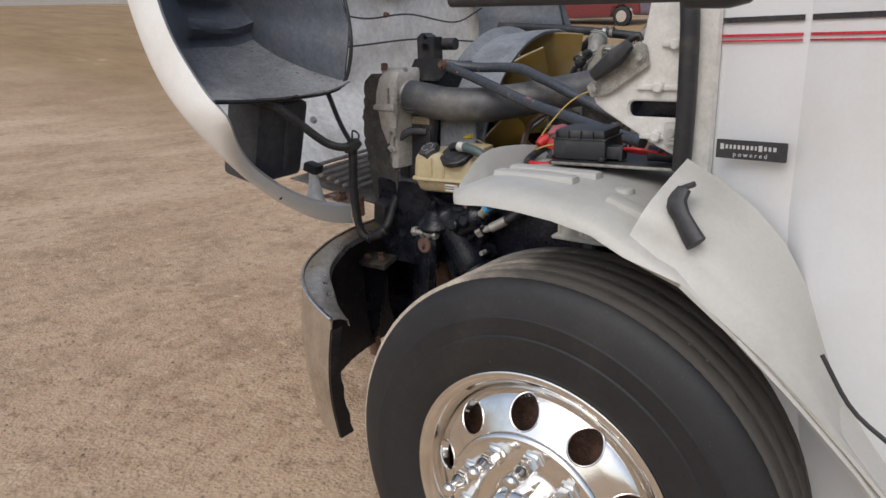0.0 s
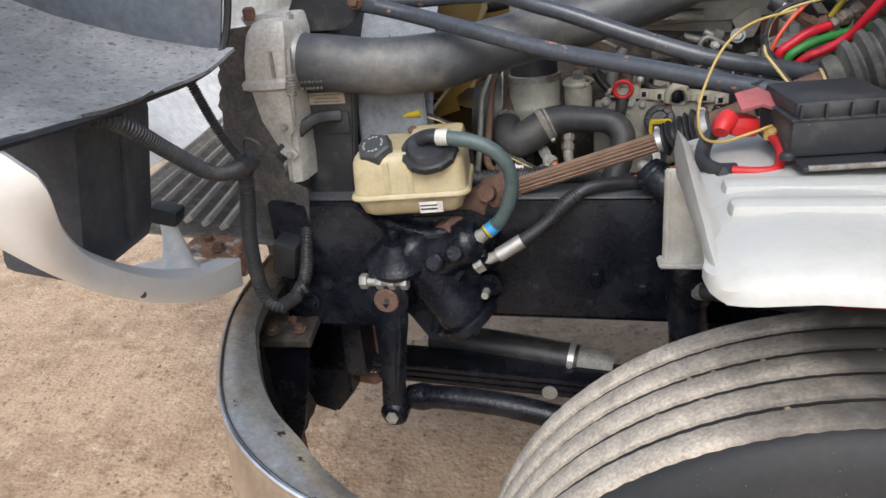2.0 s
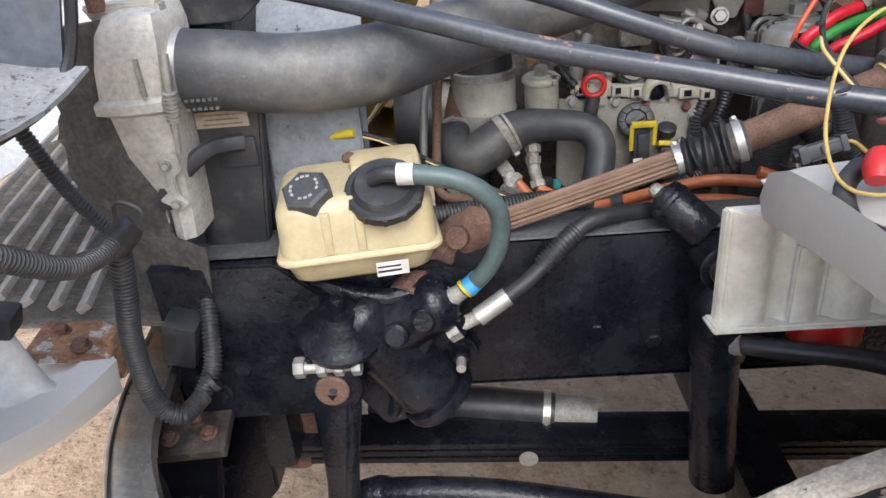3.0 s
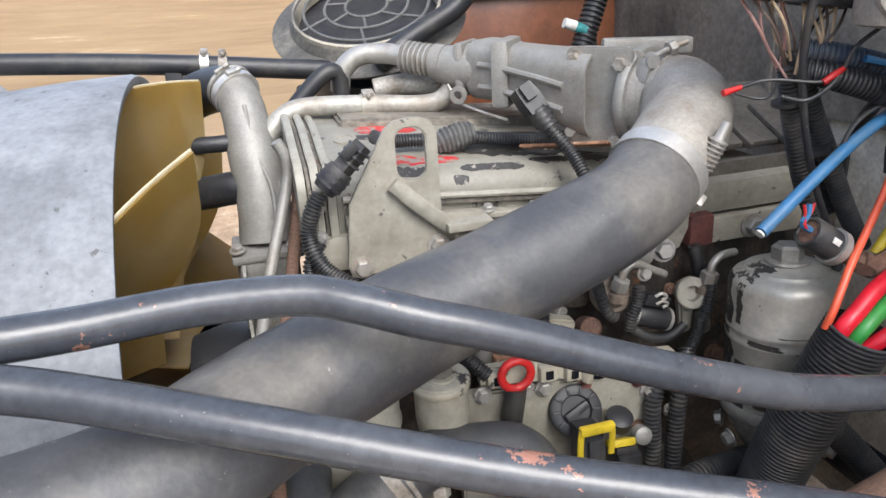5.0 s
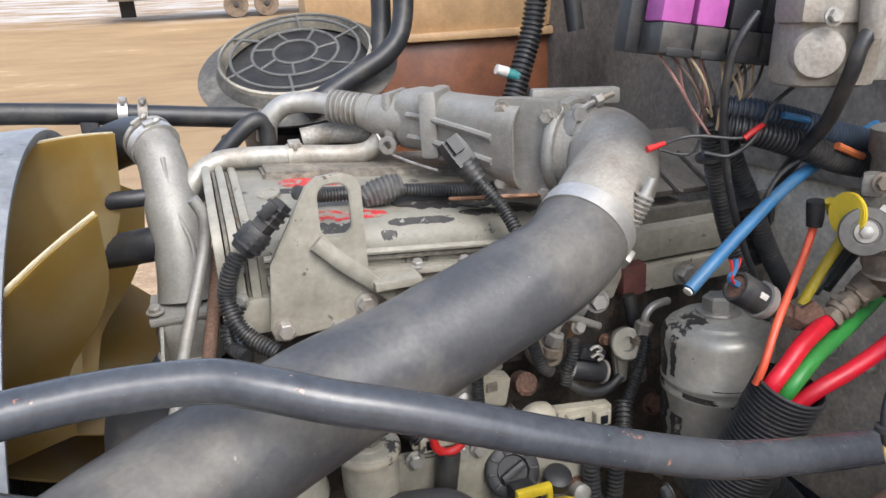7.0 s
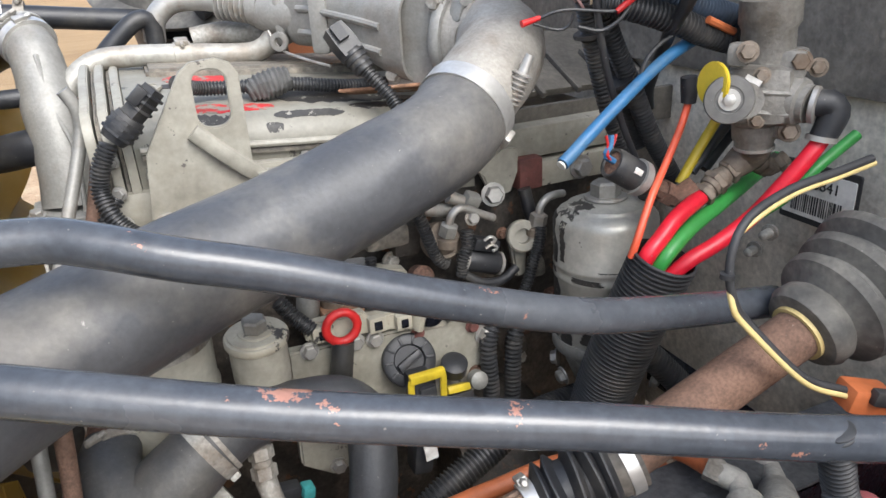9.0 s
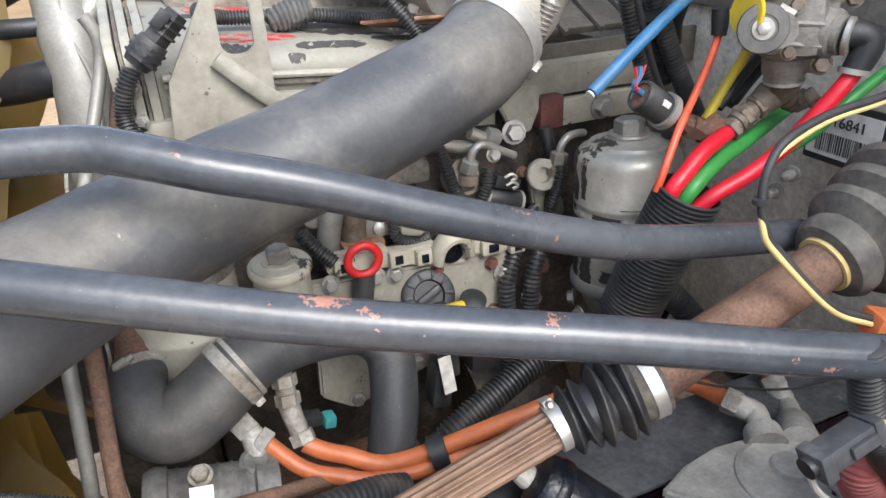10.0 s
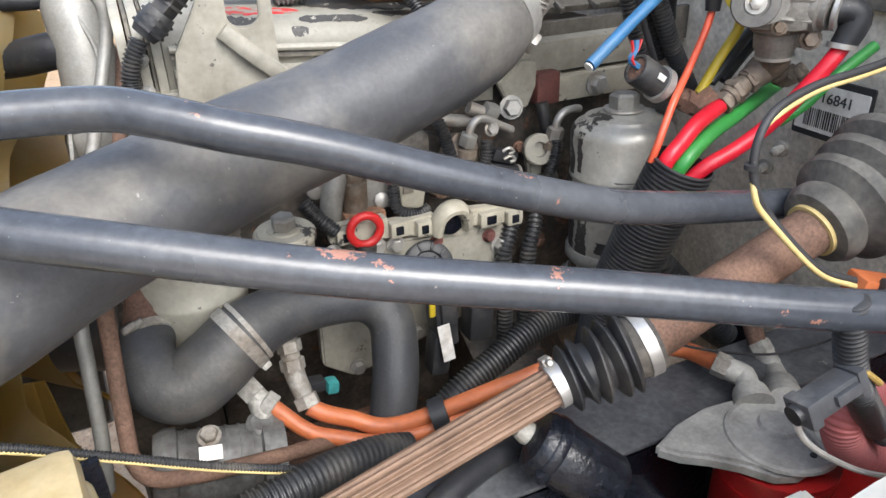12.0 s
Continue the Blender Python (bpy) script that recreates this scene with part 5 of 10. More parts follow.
# ---- far vehicles and snow ----
def far_things():
    p = Vector((-12.43, 27.70, 1.75))
    v = thing("parked_pickup", p, "dark red pickup parked across the yard", "car")
    side = [(-4.3, 0.55), (-4.3, 1.05), (-3.3, 1.15), (-2.5, 1.75), (-1.2, 1.78), (-0.75, 1.15), (0.75, 1.12), (0.85, 0.5), (0.5, 0.42), (0.42, 0.75), (0.0, 0.90), (-0.42, 0.75), (-0.5, 0.40), (-2.9, 0.42), (-3.0, 0.75), (-3.4, 0.9), (-3.8, 0.75), (-3.9, 0.45)]
    m = Matrix.Translation(p) @ plane_at((0, 0.25, 0), (1, 0, 0), (0, 0, 1)) @ Matrix.Translation((0, 0, -1.7))
    part("body", slab(side, 1.7, m, 0.05), CAR_RED, v)
    part("side_window", slab([(-2.3, 1.25), (-2.3, 1.62), (-1.3, 1.65), (-1.0, 1.25)], 0.03, Matrix.Translation(p) @ plane_at((0, 0.24, 0), (1, 0, 0), (0, 0, 1)), 0.0), INK, v)
    for x in (0.0, -3.4):
        wheel = part("wheel", lathe([(0, 0.30), (0.02, 0.40), (0.22, 0.40), (0.24, 0.30)], p + Vector((x, 0.22, 0.40)), (0, 1, 0), 28), TYRE, v)
        part("rim", lathe([(0.0, 0.24), (0.04, 0.22), (0.06, 0.06), (0.02, 0.05)], p + Vector((x, 0.20, 0.40)), (0, 1, 0), 20), CHROME, wheel)
    q = Vector((2.34, 31.48, 1.91))
    t = thing("parked_trailer", q, "pale trailer with dusty tyre and black mudflap", "trailer")
    for x in (0.0, 1.25):
        wheel = part("wheel", lathe([(0, 0.34), (0.04, 0.50), (0.26, 0.50), (0.30, 0.34)], q + Vector((x, 0.05, 0.50)), (0, 1, 0), 32), DUSTY_TYRE, t)
        part("hub", lathe([(0.02, 0.28), (0.05, 0.27), (0.12, 0.20), (0.02, 0.10)], q + Vector((x, 0.03, 0.50)), (0, 1, 0), 24), CAST, wheel)
        part("hub_cap", lathe([(0.0, 0.12), (-0.06, 0.10), (-0.08, 0.04)], q + Vector((x, 0.06, 0.50)), (0, 1, 0), 16), INK, wheel)
    part("mudflap", box((-1.97, 33.80, 2.63), (0.62, 0.03, 0.95), Euler((0, 0, 0.3)).to_matrix().to_4x4(), 0.01), INK, t)
    part("side_panel", box(q + Vector((-0.6, 0.9, 1.9)), (9.0, 2.4, 1.7), None, 0.05), PALE_WALL, t, "pale trailer side")
    part("chassis_beam", box(q + Vector((-0.6, 0.6, 0.95)), (8.6, 0.12, 0.22), None, 0.02), PALE_WALL, t)
    r = Vector((-68.93, 36.61, 6.01))
    n = thing("far_shed", r, "long low red shed with a white plinth", "building")
    along = Vector((1, 0.75, 0)).normalized()
    fm = plane_at(r + Vector((0, 0, -0.5)), along, (0, 0, 1))
    wall = part("wall", slab([(-30, 0), (9, 0), (9, 4.2), (-30, 4.2)], 0.3, fm @ Matrix.Translation((0, 0, -0.3)), 0.0), SHED_RED, n, "red sheet metal wall")
    part("plinth", slab([(-30, 0), (9, 0), (9, 0.95), (-30, 0.95)], 0.08, fm, 0.01), PALE_WALL, n)
    part("roof", slab([(-30.5, 4.2), (9.5, 4.2), (9.5, 4.5), (-30.5, 4.5)], 0.7, fm @ Matrix.Translation((0, 0, -0.5)), 0.02), PALE_WALL, n)


far_things()


# ---- cooling pack ----
def cooling_pack():
    r = thing("charge_air_cooler", (-0.42, 0.0, 0.8), "grey charge air cooler end tank with hose outlet", "radiator")
    rows = []
    for z, x0, x1, y0 in ((1.354, -0.407, -0.358, 0.0), (1.346, -0.425, -0.350, -0.022), (1.326, -0.436, -0.346, -0.034), (1.285, -0.446, -0.348, -0.040), (1.244, -0.452, -0.356, -0.040), (1.238, -0.459, -0.356, -0.046), (1.226, -0.459, -0.356, -0.046), (1.220, -0.446, -0.358, -0.036), (1.16, -0.440, -0.358, -0.030), (1.123, -0.425, -0.360, -0.028), (1.072, -0.405, -0.362, -0.026), (1.030, -0.407, -0.366, -0.026)):
        rows.append([(x0, 0.08, z), (x0, y0 + 0.02, z), (x0 + 0.006, y0 + 0.005, z), (x0 + 0.016, y0, z), ((x0 + x1) / 2, y0 - 0.004, z), (x1 - 0.016, y0, z), (x1 - 0.005, y0 + 0.005, z), (x1, y0 + 0.02, z), (x1, 0.08, z)])
    part("end_tank", sheet(rows, 0.006), RADIATOR, r, "dusty cream cast end tank")
    part("tank_foot", slab([(-0.455, 1.36), (-0.35, 1.36), (-0.35, 1.335), (-0.44, 1.335)], 0.03, plane_at((0, 0.03, 0), (1, 0, 0), (0, 0, 1)), 0.004), RADIATOR, r)
    part("outlet", sweep([(-0.41, 0.03, 1.268), (-0.35, 0.03, 1.265)], 0.050, 24, 0.02), RADIATOR, r)
    part("tank_clip", box((-0.378, -0.045, 1.272), (0.006, 0.008, 0.050), None, 0.002), CAST_DULL, r)
    part("lug", slab([(-0.392, 1.162), (-0.362, 1.165), (-0.360, 1.140), (-0.372, 1.132), (-0.372, 1.105), (-0.360, 1.092), (-0.375, 1.080), (-0.402, 1.098), (-0.384, 1.112), (-0.384, 1.140)], 0.010, plane_at((0, -0.030, 0), (1, 0, 0), (0, 0, 1)), 0.002), RADIATOR, r)
    for z in (1.150, 1.092):
        bolt((-0.378, -0.042, z), (0.1, -1, 0.1), 0.006, r, CAST_DULL)
    part("strap", sweep([(-0.341, -0.042, 1.300), (-0.344, -0.044, 1.262), (-0.350, -0.040, 1.215), (-0.358, -0.034, 1.165)], [0.0065, 0.0055, 0.0045, 0.004], 10, 0.01), STEEL, r)
    part("strap_spring", sweep([(-0.345, -0.044, 1.252), (-0.350, -0.041, 1.212)], 0.0085, 12, 0.006, rib=(0.0055, 0.003)), STEEL, r)
    rows = []
    for k in np.linspace(0, 1, 40):
        z = 0.86 + 0.482 * k
        left = float(np.interp(z, (0.86, 0.879, 0.99, 1.108, 1.222, 1.228, 1.253, 1.324, 1.342), (-0.488, -0.493, -0.519, -0.534, -0.518, -0.508, -0.507, -0.497, -0.462)))
        right = float(np.interp(z, (0.86, 1.02, 1.035, 1.36), (-0.372, -0.352, -0.405, -0.42)))
        left += 0.003 * math.sin(61 * k) + 0.002 * math.sin(143 * k)
        rows.append([(left + (right - left) * f, -0.012 + 0.014 * math.sin(3.2 * f + 5 * k) - 0.012 * f * (k < 0.34), z) for f in np.linspace(0, 1, 7)])
    part("rubber_flap", sheet(rows, 0.005), FLAP, r, "torn dusty rubber air flap")
    part("core", box((-0.42, 0.56, 1.05), (0.075, 0.96, 0.56), None, 0.01), GRIME, r, "dirty finned core")
    part("top_header", box((-0.405, 0.55, 1.335), (0.10, 0.98, 0.045), None, 0.012), RADIATOR, r)
    rad = thing("radiator", (-0.33, 0.06, 0.9), "black radiator side panel with a paper label", "radiator")
    m = plane_at((0, 0.075, 0), (1, 0, 0), (0, 0, 1))
    part("side_panel", slab([(-0.365, 1.24), (-0.252, 1.24), (-0.296, 0.93), (-0.395, 0.93)], 0.03, m, 0.004), BLACK_PLASTIC, rad)
    part("label", box((-0.317, 0.043, 1.186), (0.078, 0.002, 0.024), None, 0), BEIGE_LABEL, rad)
    for k, w2 in enumerate((0.062, 0.050, 0.058)):
        part("print_bar", box((-0.317, 0.0415, 1.193 - 0.007 * k), (w2, 0.001, 0.002), None, 0), GRIME, rad)
    part("panel_rib", box((-0.305, 0.043, 1.135), (0.060, 0.006, 0.045), None, 0.006), BLACK_PLASTIC, rad)
    part("mount_arm", sweep([(-0.405, -0.03, 1.085), (-0.383, -0.02, 1.117), (-0.340, 0.005, 1.150), (-0.315, 0.028, 1.152), (-0.290, 0.04, 1.150)], 0.013, 8, 0.012, squash=0.5), BLACK_PLASTIC, rad)
    part("lower_panel", slab([(-0.27, 1.20), (-0.125, 1.19), (-0.125, 0.95), (-0.28, 0.95)], 0.02, plane_at((0, 0.11, 0), (1, 0, 0), (0, 0, 1)), 0.003), SHROUD, rad, "grey shroud side wall")
    part("core", box((-0.33, 0.58, 1.06), (0.07, 0.94, 0.62), None, 0.01), FRAME, rad)
    # bracket tower that carries the brace rods
    t = thing("rod_bracket", (-0.36, 0.13, 1.3), "black steel bracket bolted to the radiator top", "bracket")
    m = plane_at((0, 0.10, 0), (1, 0, 0), (0, 0, 1))
    part("side_plate", slab([(-0.40, 1.345), (-0.375, 1.385), (-0.29, 1.39), (-0.22, 1.375), (-0.245, 1.335), (-0.275, 1.312), (-0.39, 1.312)], 0.008, m, 0.002), BLACK_PLASTIC, t)
    for p in ((-0.35, 1.335), (-0.32, 1.335), (-0.35, 1.36), (-0.32, 1.36)):
        part("rivet", lathe([(0, 0.006), (0.003, 0.004)], (p[0], 0.0985, p[1]), (0, -1, 0), 10), BLACK_PLASTIC, t)
    part("upright", slab([(-0.395, 1.365), (-0.395, 1.455), (-0.37, 1.47), (-0.345, 1.455), (-0.32, 1.455), (-0.32, 1.365)], 0.05, plane_at((0, 0.18, 0), (1, 0, 0), (0, 0, 1)), 0.003, holes=[circle(-0.357, 1.452, 0.006, 10), rounded(-0.37, 1.41, -0.345, 1.43, 0.004)]), BLACK_PLASTIC, t)
    part("coupling", lathe([(0, 0.020), (0.05, 0.020)], (-0.325, 0.19, 1.43), (1, 0.1, 0), 16), BLACK_PLASTIC, t)
    part("bush", lathe([(-0.02, 0.016), (0.02, 0.016)], (-0.236, 0.085, 1.366), (0, 1, 0), 18), RUST, t, "rusty bush and nut")
    bolt((-0.236, 0.064, 1.366), (0, -1, 0), 0.010, t, RUST)
    part("corner_bolt", lathe([(0, 0.012), (0.02, 0.012), (0.024, 0.008)], (-0.43, 0.0, 1.352), (0, 0, 1), 6), RUST, t)


cooling_pack()


def fan_and_shroud():
    yc, zc, R = 0.60, 0.985, 0.482
    s = thing("fan_shroud", (-0.2, yc, 0.6), "scuffed grey plastic fan shroud", "shroud")
    bm = bmesh.new()
    rings = []
    for x, r in ((-0.125, R - 0.012), (-0.122, R - 0.004), (-0.122, R), (-0.13, R + 0.003), (-0.20, R + 0.001), (-0.27, R - 0.004), (-0.31, R - 0.008), (-0.335, R + 0.02)):
        rings.append([bm.verts.new((x, yc + r * math.cos(radians(a)), zc + r * math.sin(radians(a)))) for a in range(-60, 242, 4)])
    for a, b in zip(rings, rings[1:]):
        for i in range(len(a) - 1):
            bm.faces.new((a[i], a[i + 1], b[i + 1], b[i]))
    bmesh.ops.recalc_face_normals(bm, faces=bm.faces)
    bmesh.ops.solidify(bm, geom=list(bm.faces), thickness=0.006)
    part("ring", bm, SHROUD, s)
    fan = thing("cooling_fan", (-0.08, yc, zc), "amber plastic cooling fan with broad blades", "fan")
    n = 10
    for k in range(n):
        a0 = 115.6 + 360 / n * k
        rows, tip = [], []
        for r in np.linspace(0.12, 0.470, 14):
            f = (r - 0.12) / 0.350
            back = float(np.interp(r, (0.12, 0.24, 0.265, 0.32, 0.374, 0.47), (-0.150, -0.134, -0.115, -0.080, -0.060, -0.052)))
            row = []
            for t in np.linspace(0, 1, 9):
                a = radians(a0 - 4 + 4 * f + 25 * t)
                x = back - 0.155 * t - 0.010 * math.sin(math.pi * t)
                row.append((x, yc + r * math.cos(a), zc + r * math.sin(a)))
            rows.append(row)
        blade = part("blade", sheet(rows, 0.004), FAN, fan)
        part("blade_rim", sweep(rows[-1], 0.0024, 6, 0.02, squash=0.7), PALE_AMBER, blade, "pale dusty blade rim")
    part("hub", lathe([(-0.12, 0.11), (-0.06, 0.125), (-0.03, 0.12), (-0.02, 0.06)], (0, yc, zc), (1, 0, 0), 28), BLACK_PLASTIC, fan)
    p = thing("fan_drive_pulley", (-0.02, yc, 0.99), "dull grey fan drive pulley", "pulley")
    part("pulley", lathe([(-0.02, 0.10), (0.0, 0.10), (0.003, 0.09), (0.03, 0.09), (0.033, 0.10), (0.05, 0.10)], (0, yc, zc), (1, 0, 0), 32), CAST_DULL, p)
    part("shield", slab([(0.42, 0.98), (0.50, 1.20), (0.56, 1.215), (0.58, 1.06), (0.60, 0.96)], 0.004, plane_at((-0.03, 0, 0), (0, 1, 0), (0, 0, 1)) , 0.0), CAST_DULL, p)


fan_and_shroud()


# ---- charge air pipe and brace rods ----
def charge_air():
    h = thing("charge_air_hose", (0, 0.1, 1.2), "wide grey rubber charge air hose, scuffed", "hose")
    path = [(-0.375, 0.03, 1.266), (-0.30, 0.033, 1.258), (-0.20, 0.045, 1.243), (-0.10, 0.075, 1.240), (0.0, 0.140, 1.252), (0.115, 0.190, 1.272), (0.20, 0.211, 1.288), (0.274, 0.228, 1.306), (0.340, 0.242, 1.323), (0.385, 0.258, 1.338), (0.420, 0.280, 1.357)]
    part("hose", sweep(path, [0.055, 0.055, 0.055, 0.056, 0.055, 0.053, 0.052, 0.0515, 0.051, 0.0505, 0.050], 36, 0.01, wobble=0.0012), HOSE, h)
    band((-0.352, 0.031, 1.264), (1, 0.03, -0.1), 0.0548, 0.018, h, screw=(0, -1, 0.1))
    band((0.414, 0.276, 1.354), (0.78, 0.47, 0.42), 0.0500, 0.020, h, screw=(0.5, -0.5, -0.55))
    for k in range(2):
        for q in range(6):
            part("stamp_bar", box((-0.335 + 0.008 * q, -0.0215, 1.232 - 0.012 * k), (0.005, 0.0012, 0.004), None, 0), GRILLE_RING, h)
    part("spring_bolt", sweep([(0.448, 0.258, 1.345), (0.462, 0.252, 1.375), (0.475, 0.248, 1.405)], [0.005, 0.007, 0.0045], 10, 0.006), STEEL, h)
    part("spring", sweep([(0.454, 0.255, 1.358), (0.468, 0.250, 1.388)], 0.009, 12, 0.01, rib=(0.005, 0.004)), STEEL, h)
    e = thing("intake_elbow", (0.48, 0.38, 1.4), "sand-cast aluminium intake elbow with V-band clamp", "pipe elbow")
    curve = [(0.412, 0.275, 1.353), (0.442, 0.296, 1.371), (0.482, 0.330, 1.389), (0.509, 0.378, 1.401), (0.508, 0.410, 1.403), (0.492, 0.436, 1.404)]
    part("elbow", sweep(curve, [0.0470, 0.0475, 0.049, 0.0515, 0.0535, 0.055], 32, 0.007, wobble=0.0012), ELBOW, e, "rough brown-grey cast elbow")
    for p, r in (((0.502, 0.424, 1.403), 0.0565), ((0.507, 0.405, 1.403), 0.0545)):
        part("cast_ring", lathe([(-0.003, r - 0.003), (-0.0015, r), (0.0015, r), (0.003, r - 0.003)], p, (-0.45, 0.85, 0.02), 40, cap=False), ELBOW, e)
    v0 = Vector((0.490, 0.439, 1.404))
    vn = Vector((-0.50, 0.85, 0.02)).normalized()
    part("v_band", lathe([(-0.008, 0.056), (-0.007, 0.061), (-0.003, 0.064), (0.003, 0.064), (0.007, 0.061), (0.008, 0.056)], v0, vn, 44, cap=False), CAST, e, "V-band clamp")
    part("t_bolt", sweep([(0.475, 0.395, 1.455), (0.498, 0.402, 1.463), (0.527, 0.405, 1.470)], 0.0035, 10, 0.006), STEEL, e)
    part("bolt_nut", lathe([(0, 0.0085), (0.009, 0.0085)], (0.500, 0.402, 1.4635), (0.9, 0.1, 0.25), 6), STEEL, e)
    part("trunnion", lathe([(-0.010, 0.008), (0.010, 0.008)], (0.478, 0.400, 1.452), (0.3, 0.9, 0), 14), CAST, e)
    part("strap_end", box((0.470, 0.402, 1.440), (0.012, 0.018, 0.030), Euler((0, 0.4, 0.4)).to_matrix().to_4x4(), 0.003), CAST, e)
    x = thing("intake_mixer", (0.38, 0.55, 1.4), "cast aluminium intake mixer housing with flange plate", "engine housing")
    # square flange plate standing across the housing
    m = plane_at((0.440, 0.448, 1.405), (0.46, -0.55, 0), (0, 0, 1))
    fl = part("flange_plate", slab(rounded(-0.046, -0.066, 0.040, 0.064, 0.010), 0.011, m, 0.002), CAST, x)
    part("flange_rim", slab(rounded(-0.040, -0.060, 0.050, 0.058, 0.010), 0.008, m @ Matrix.Translation((0, 0, -0.010)), 0.002), CAST_DULL, x)
    for a, b in ((-0.033, 0.050), (0.027, 0.044), (-0.036, -0.040), (0.024, -0.050)):
        bolt(m @ Vector((a, b, 0.011)), m.to_3x3() @ Vector((0, 0, 1)), 0.0085, fl, CAST_DULL)
    # box-like casting, waisted between its flanges
    rows = []
    for k, (px, py, pz, hw, hh) in enumerate(((0.455, 0.468, 1.409, 0.056, 0.054), (0.437, 0.492, 1.413, 0.054, 0.052), (0.415, 0.525, 1.421, 0.046, 0.043), (0.398, 0.555, 1.427, 0.041, 0.039), (0.378, 0.590, 1.431, 0.040, 0.038), (0.362, 0.618, 1.433, 0.043, 0.041), (0.35, 0.64, 1.434, 0.043, 0.041))):
        ring = rounded(-hw, -hh, hw, hh, hw * 0.55, 5)
        mm = plane_at((px, py, pz), (0.83, 0.55, 0), (0, 0, 1))
        rows.append([mm @ Vector((a, b, 0)) for a, b in ring] + [mm @ Vector((*ring[0], 0))])
    part("housing", sheet(rows, 0.004), CAST, x, "box-shaped aluminium casting")
    for dz in (-0.018, 0.012):
        part("cast_rib", sweep([(0.392, 0.462, 1.412 + dz), (0.372, 0.500, 1.420 + dz), (0.340, 0.572, 1.430 + dz), (0.325, 0.595, 1.432 + dz)], 0.0045, 8, 0.02), CAST, x)
    part("collar_block", box((0.366, 0.592, 1.432), (0.026, 0.090, 0.090), Euler((0, 0, radians(-34))).to_matrix().to_4x4(), 0.008), CAST, x)
    part("end_flange", box((0.327, 0.655, 1.434), (0.014, 0.078, 0.078), Euler((0, 0, radians(-36))).to_matrix().to_4x4(), 0.008), CAST, x)
    for dz in (-0.027, 0.027):
        bolt((0.315, 0.640, 1.434 + dz), (-0.8, -0.58, 0), 0.008, x, STEEL)
    part("neck", sweep([(0.29, 0.672, 1.442), (0.318, 0.652, 1.436), (0.35, 0.63, 1.434)], [0.026, 0.034, 0.038], 20, 0.01), CAST, x)
    part("top_ridge", box((0.535, 0.51, 1.458), (0.12, 0.02, 0.022), Euler((0, radians(2), radians(-15))).to_matrix().to_4x4(), 0.005), CAST, x)
    part("hanger_tab", slab(circle(0, 0, 0.013, 16), 0.006, plane_at((0.302, 0.618, 1.402), (0.8, -0.6, 0), (0, 0, 1)), 0.001, holes=[circle(0, 0, 0.006, 12)]), CAST, x)
    part("copper_bracket", slab([(-0.065, -0.008), (0.045, -0.030), (0.050, -0.005), (0.03, 0.02), (-0.05, 0.018)], 0.004, Matrix.Translation((0.395, 0.445, 1.350)) @ Euler((radians(-18), 0, radians(-25))).to_matrix().to_4x4(), 0.001), RUST_BRIGHT, x, "rust-red bracket")
    b = thing("egr_pipe", (0.23, 0.70, 1.44), "bright steel pipe with bellows", "pipe")
    part("pipe", sweep([(0.150, 0.76, 1.405), (0.156, 0.755, 1.435), (0.182, 0.75, 1.456), (0.219, 0.735, 1.458), (0.248, 0.71, 1.453)], 0.0155, 16, 0.006), STEEL, b)
    part("bellows", sweep([(0.245, 0.712, 1.453), (0.288, 0.672, 1.445)], 0.021, 18, 0.006, rib=(0.0085, 0.007)), STEEL, b)
    part("coupling", sweep([(0.284, 0.676, 1.445), (0.296, 0.665, 1.443)], 0.026, 16, 0.008), CAST, b)
    part("sense_wire", sweep([(0.292, 0.640, 1.415), (0.302, 0.62, 1.392), (0.325, 0.585, 1.380), (0.35, 0.55, 1.372)], 0.002, 6, 0.008), STEEL, b)
    w = thing("coolant_pipe", (0.17, 0.68, 1.39), "silver coolant pipe with hose clamp", "pipe")
    part("pipe", sweep([(0.012, 0.665, 1.330), (0.032, 0.665, 1.366), (0.055, 0.675, 1.388), (0.09, 0.68, 1.397), (0.18, 0.68, 1.392), (0.255, 0.668, 1.386), (0.285, 0.66, 1.391), (0.303, 0.655, 1.408)], 0.0145, 16, 0.007), DULL_PIPE, w)
    band((0.179, 0.68, 1.392), (1, 0, -0.03), 0.0150, 0.022, w, DULL_PIPE, screw=(0, -0.3, 1))
    part("side_pipe", sweep([(0.03, 0.70, 1.33), (0.07, 0.71, 1.355), (0.11, 0.72, 1.362)], 0.013, 12, 0.01), CAST_DULL, w)
    part("bleed_hose", sweep([(0.045, 0.73, 1.345), (0.07, 0.735, 1.385), (0.115, 0.74, 1.427), (0.140, 0.745, 1.438), (0.150, 0.748, 1.425), (0.150, 0.748, 1.395)], 0.013, 12, 0.007), RUBBER, w, "black rubber bleed hose")
    part("tee", sweep([(0.20, 0.74, 1.405), (0.245, 0.735, 1.410), (0.30, 0.72, 1.405)], 0.016, 14, 0.01), CAST_DULL, w)
    part("wire_clip", sweep([(0.085, 0.80, 1.395), (0.09, 0.80, 1.415), (0.10, 0.80, 1.405), (0.105, 0.80, 1.425), (0.115, 0.80, 1.41)], 0.002, 6, 0.006), INK, w)

    def rod(points, label):
        r = thing("brace_rod", points[0], label, "brace rod", "brace rods")
        part("tube", sweep(points, 0.0152, 22, 0.008), ROD, r)
        a = Vector(points[0])
        d = (Vector(points[1]) - a).normalized()
        part("flat_end", sweep([a - d * 0.045, a - d * 0.01, a + d * 0.03], [0.017, 0.016, 0.0135], 14, 0.008, squash=0.45), ROD, r)
        return r

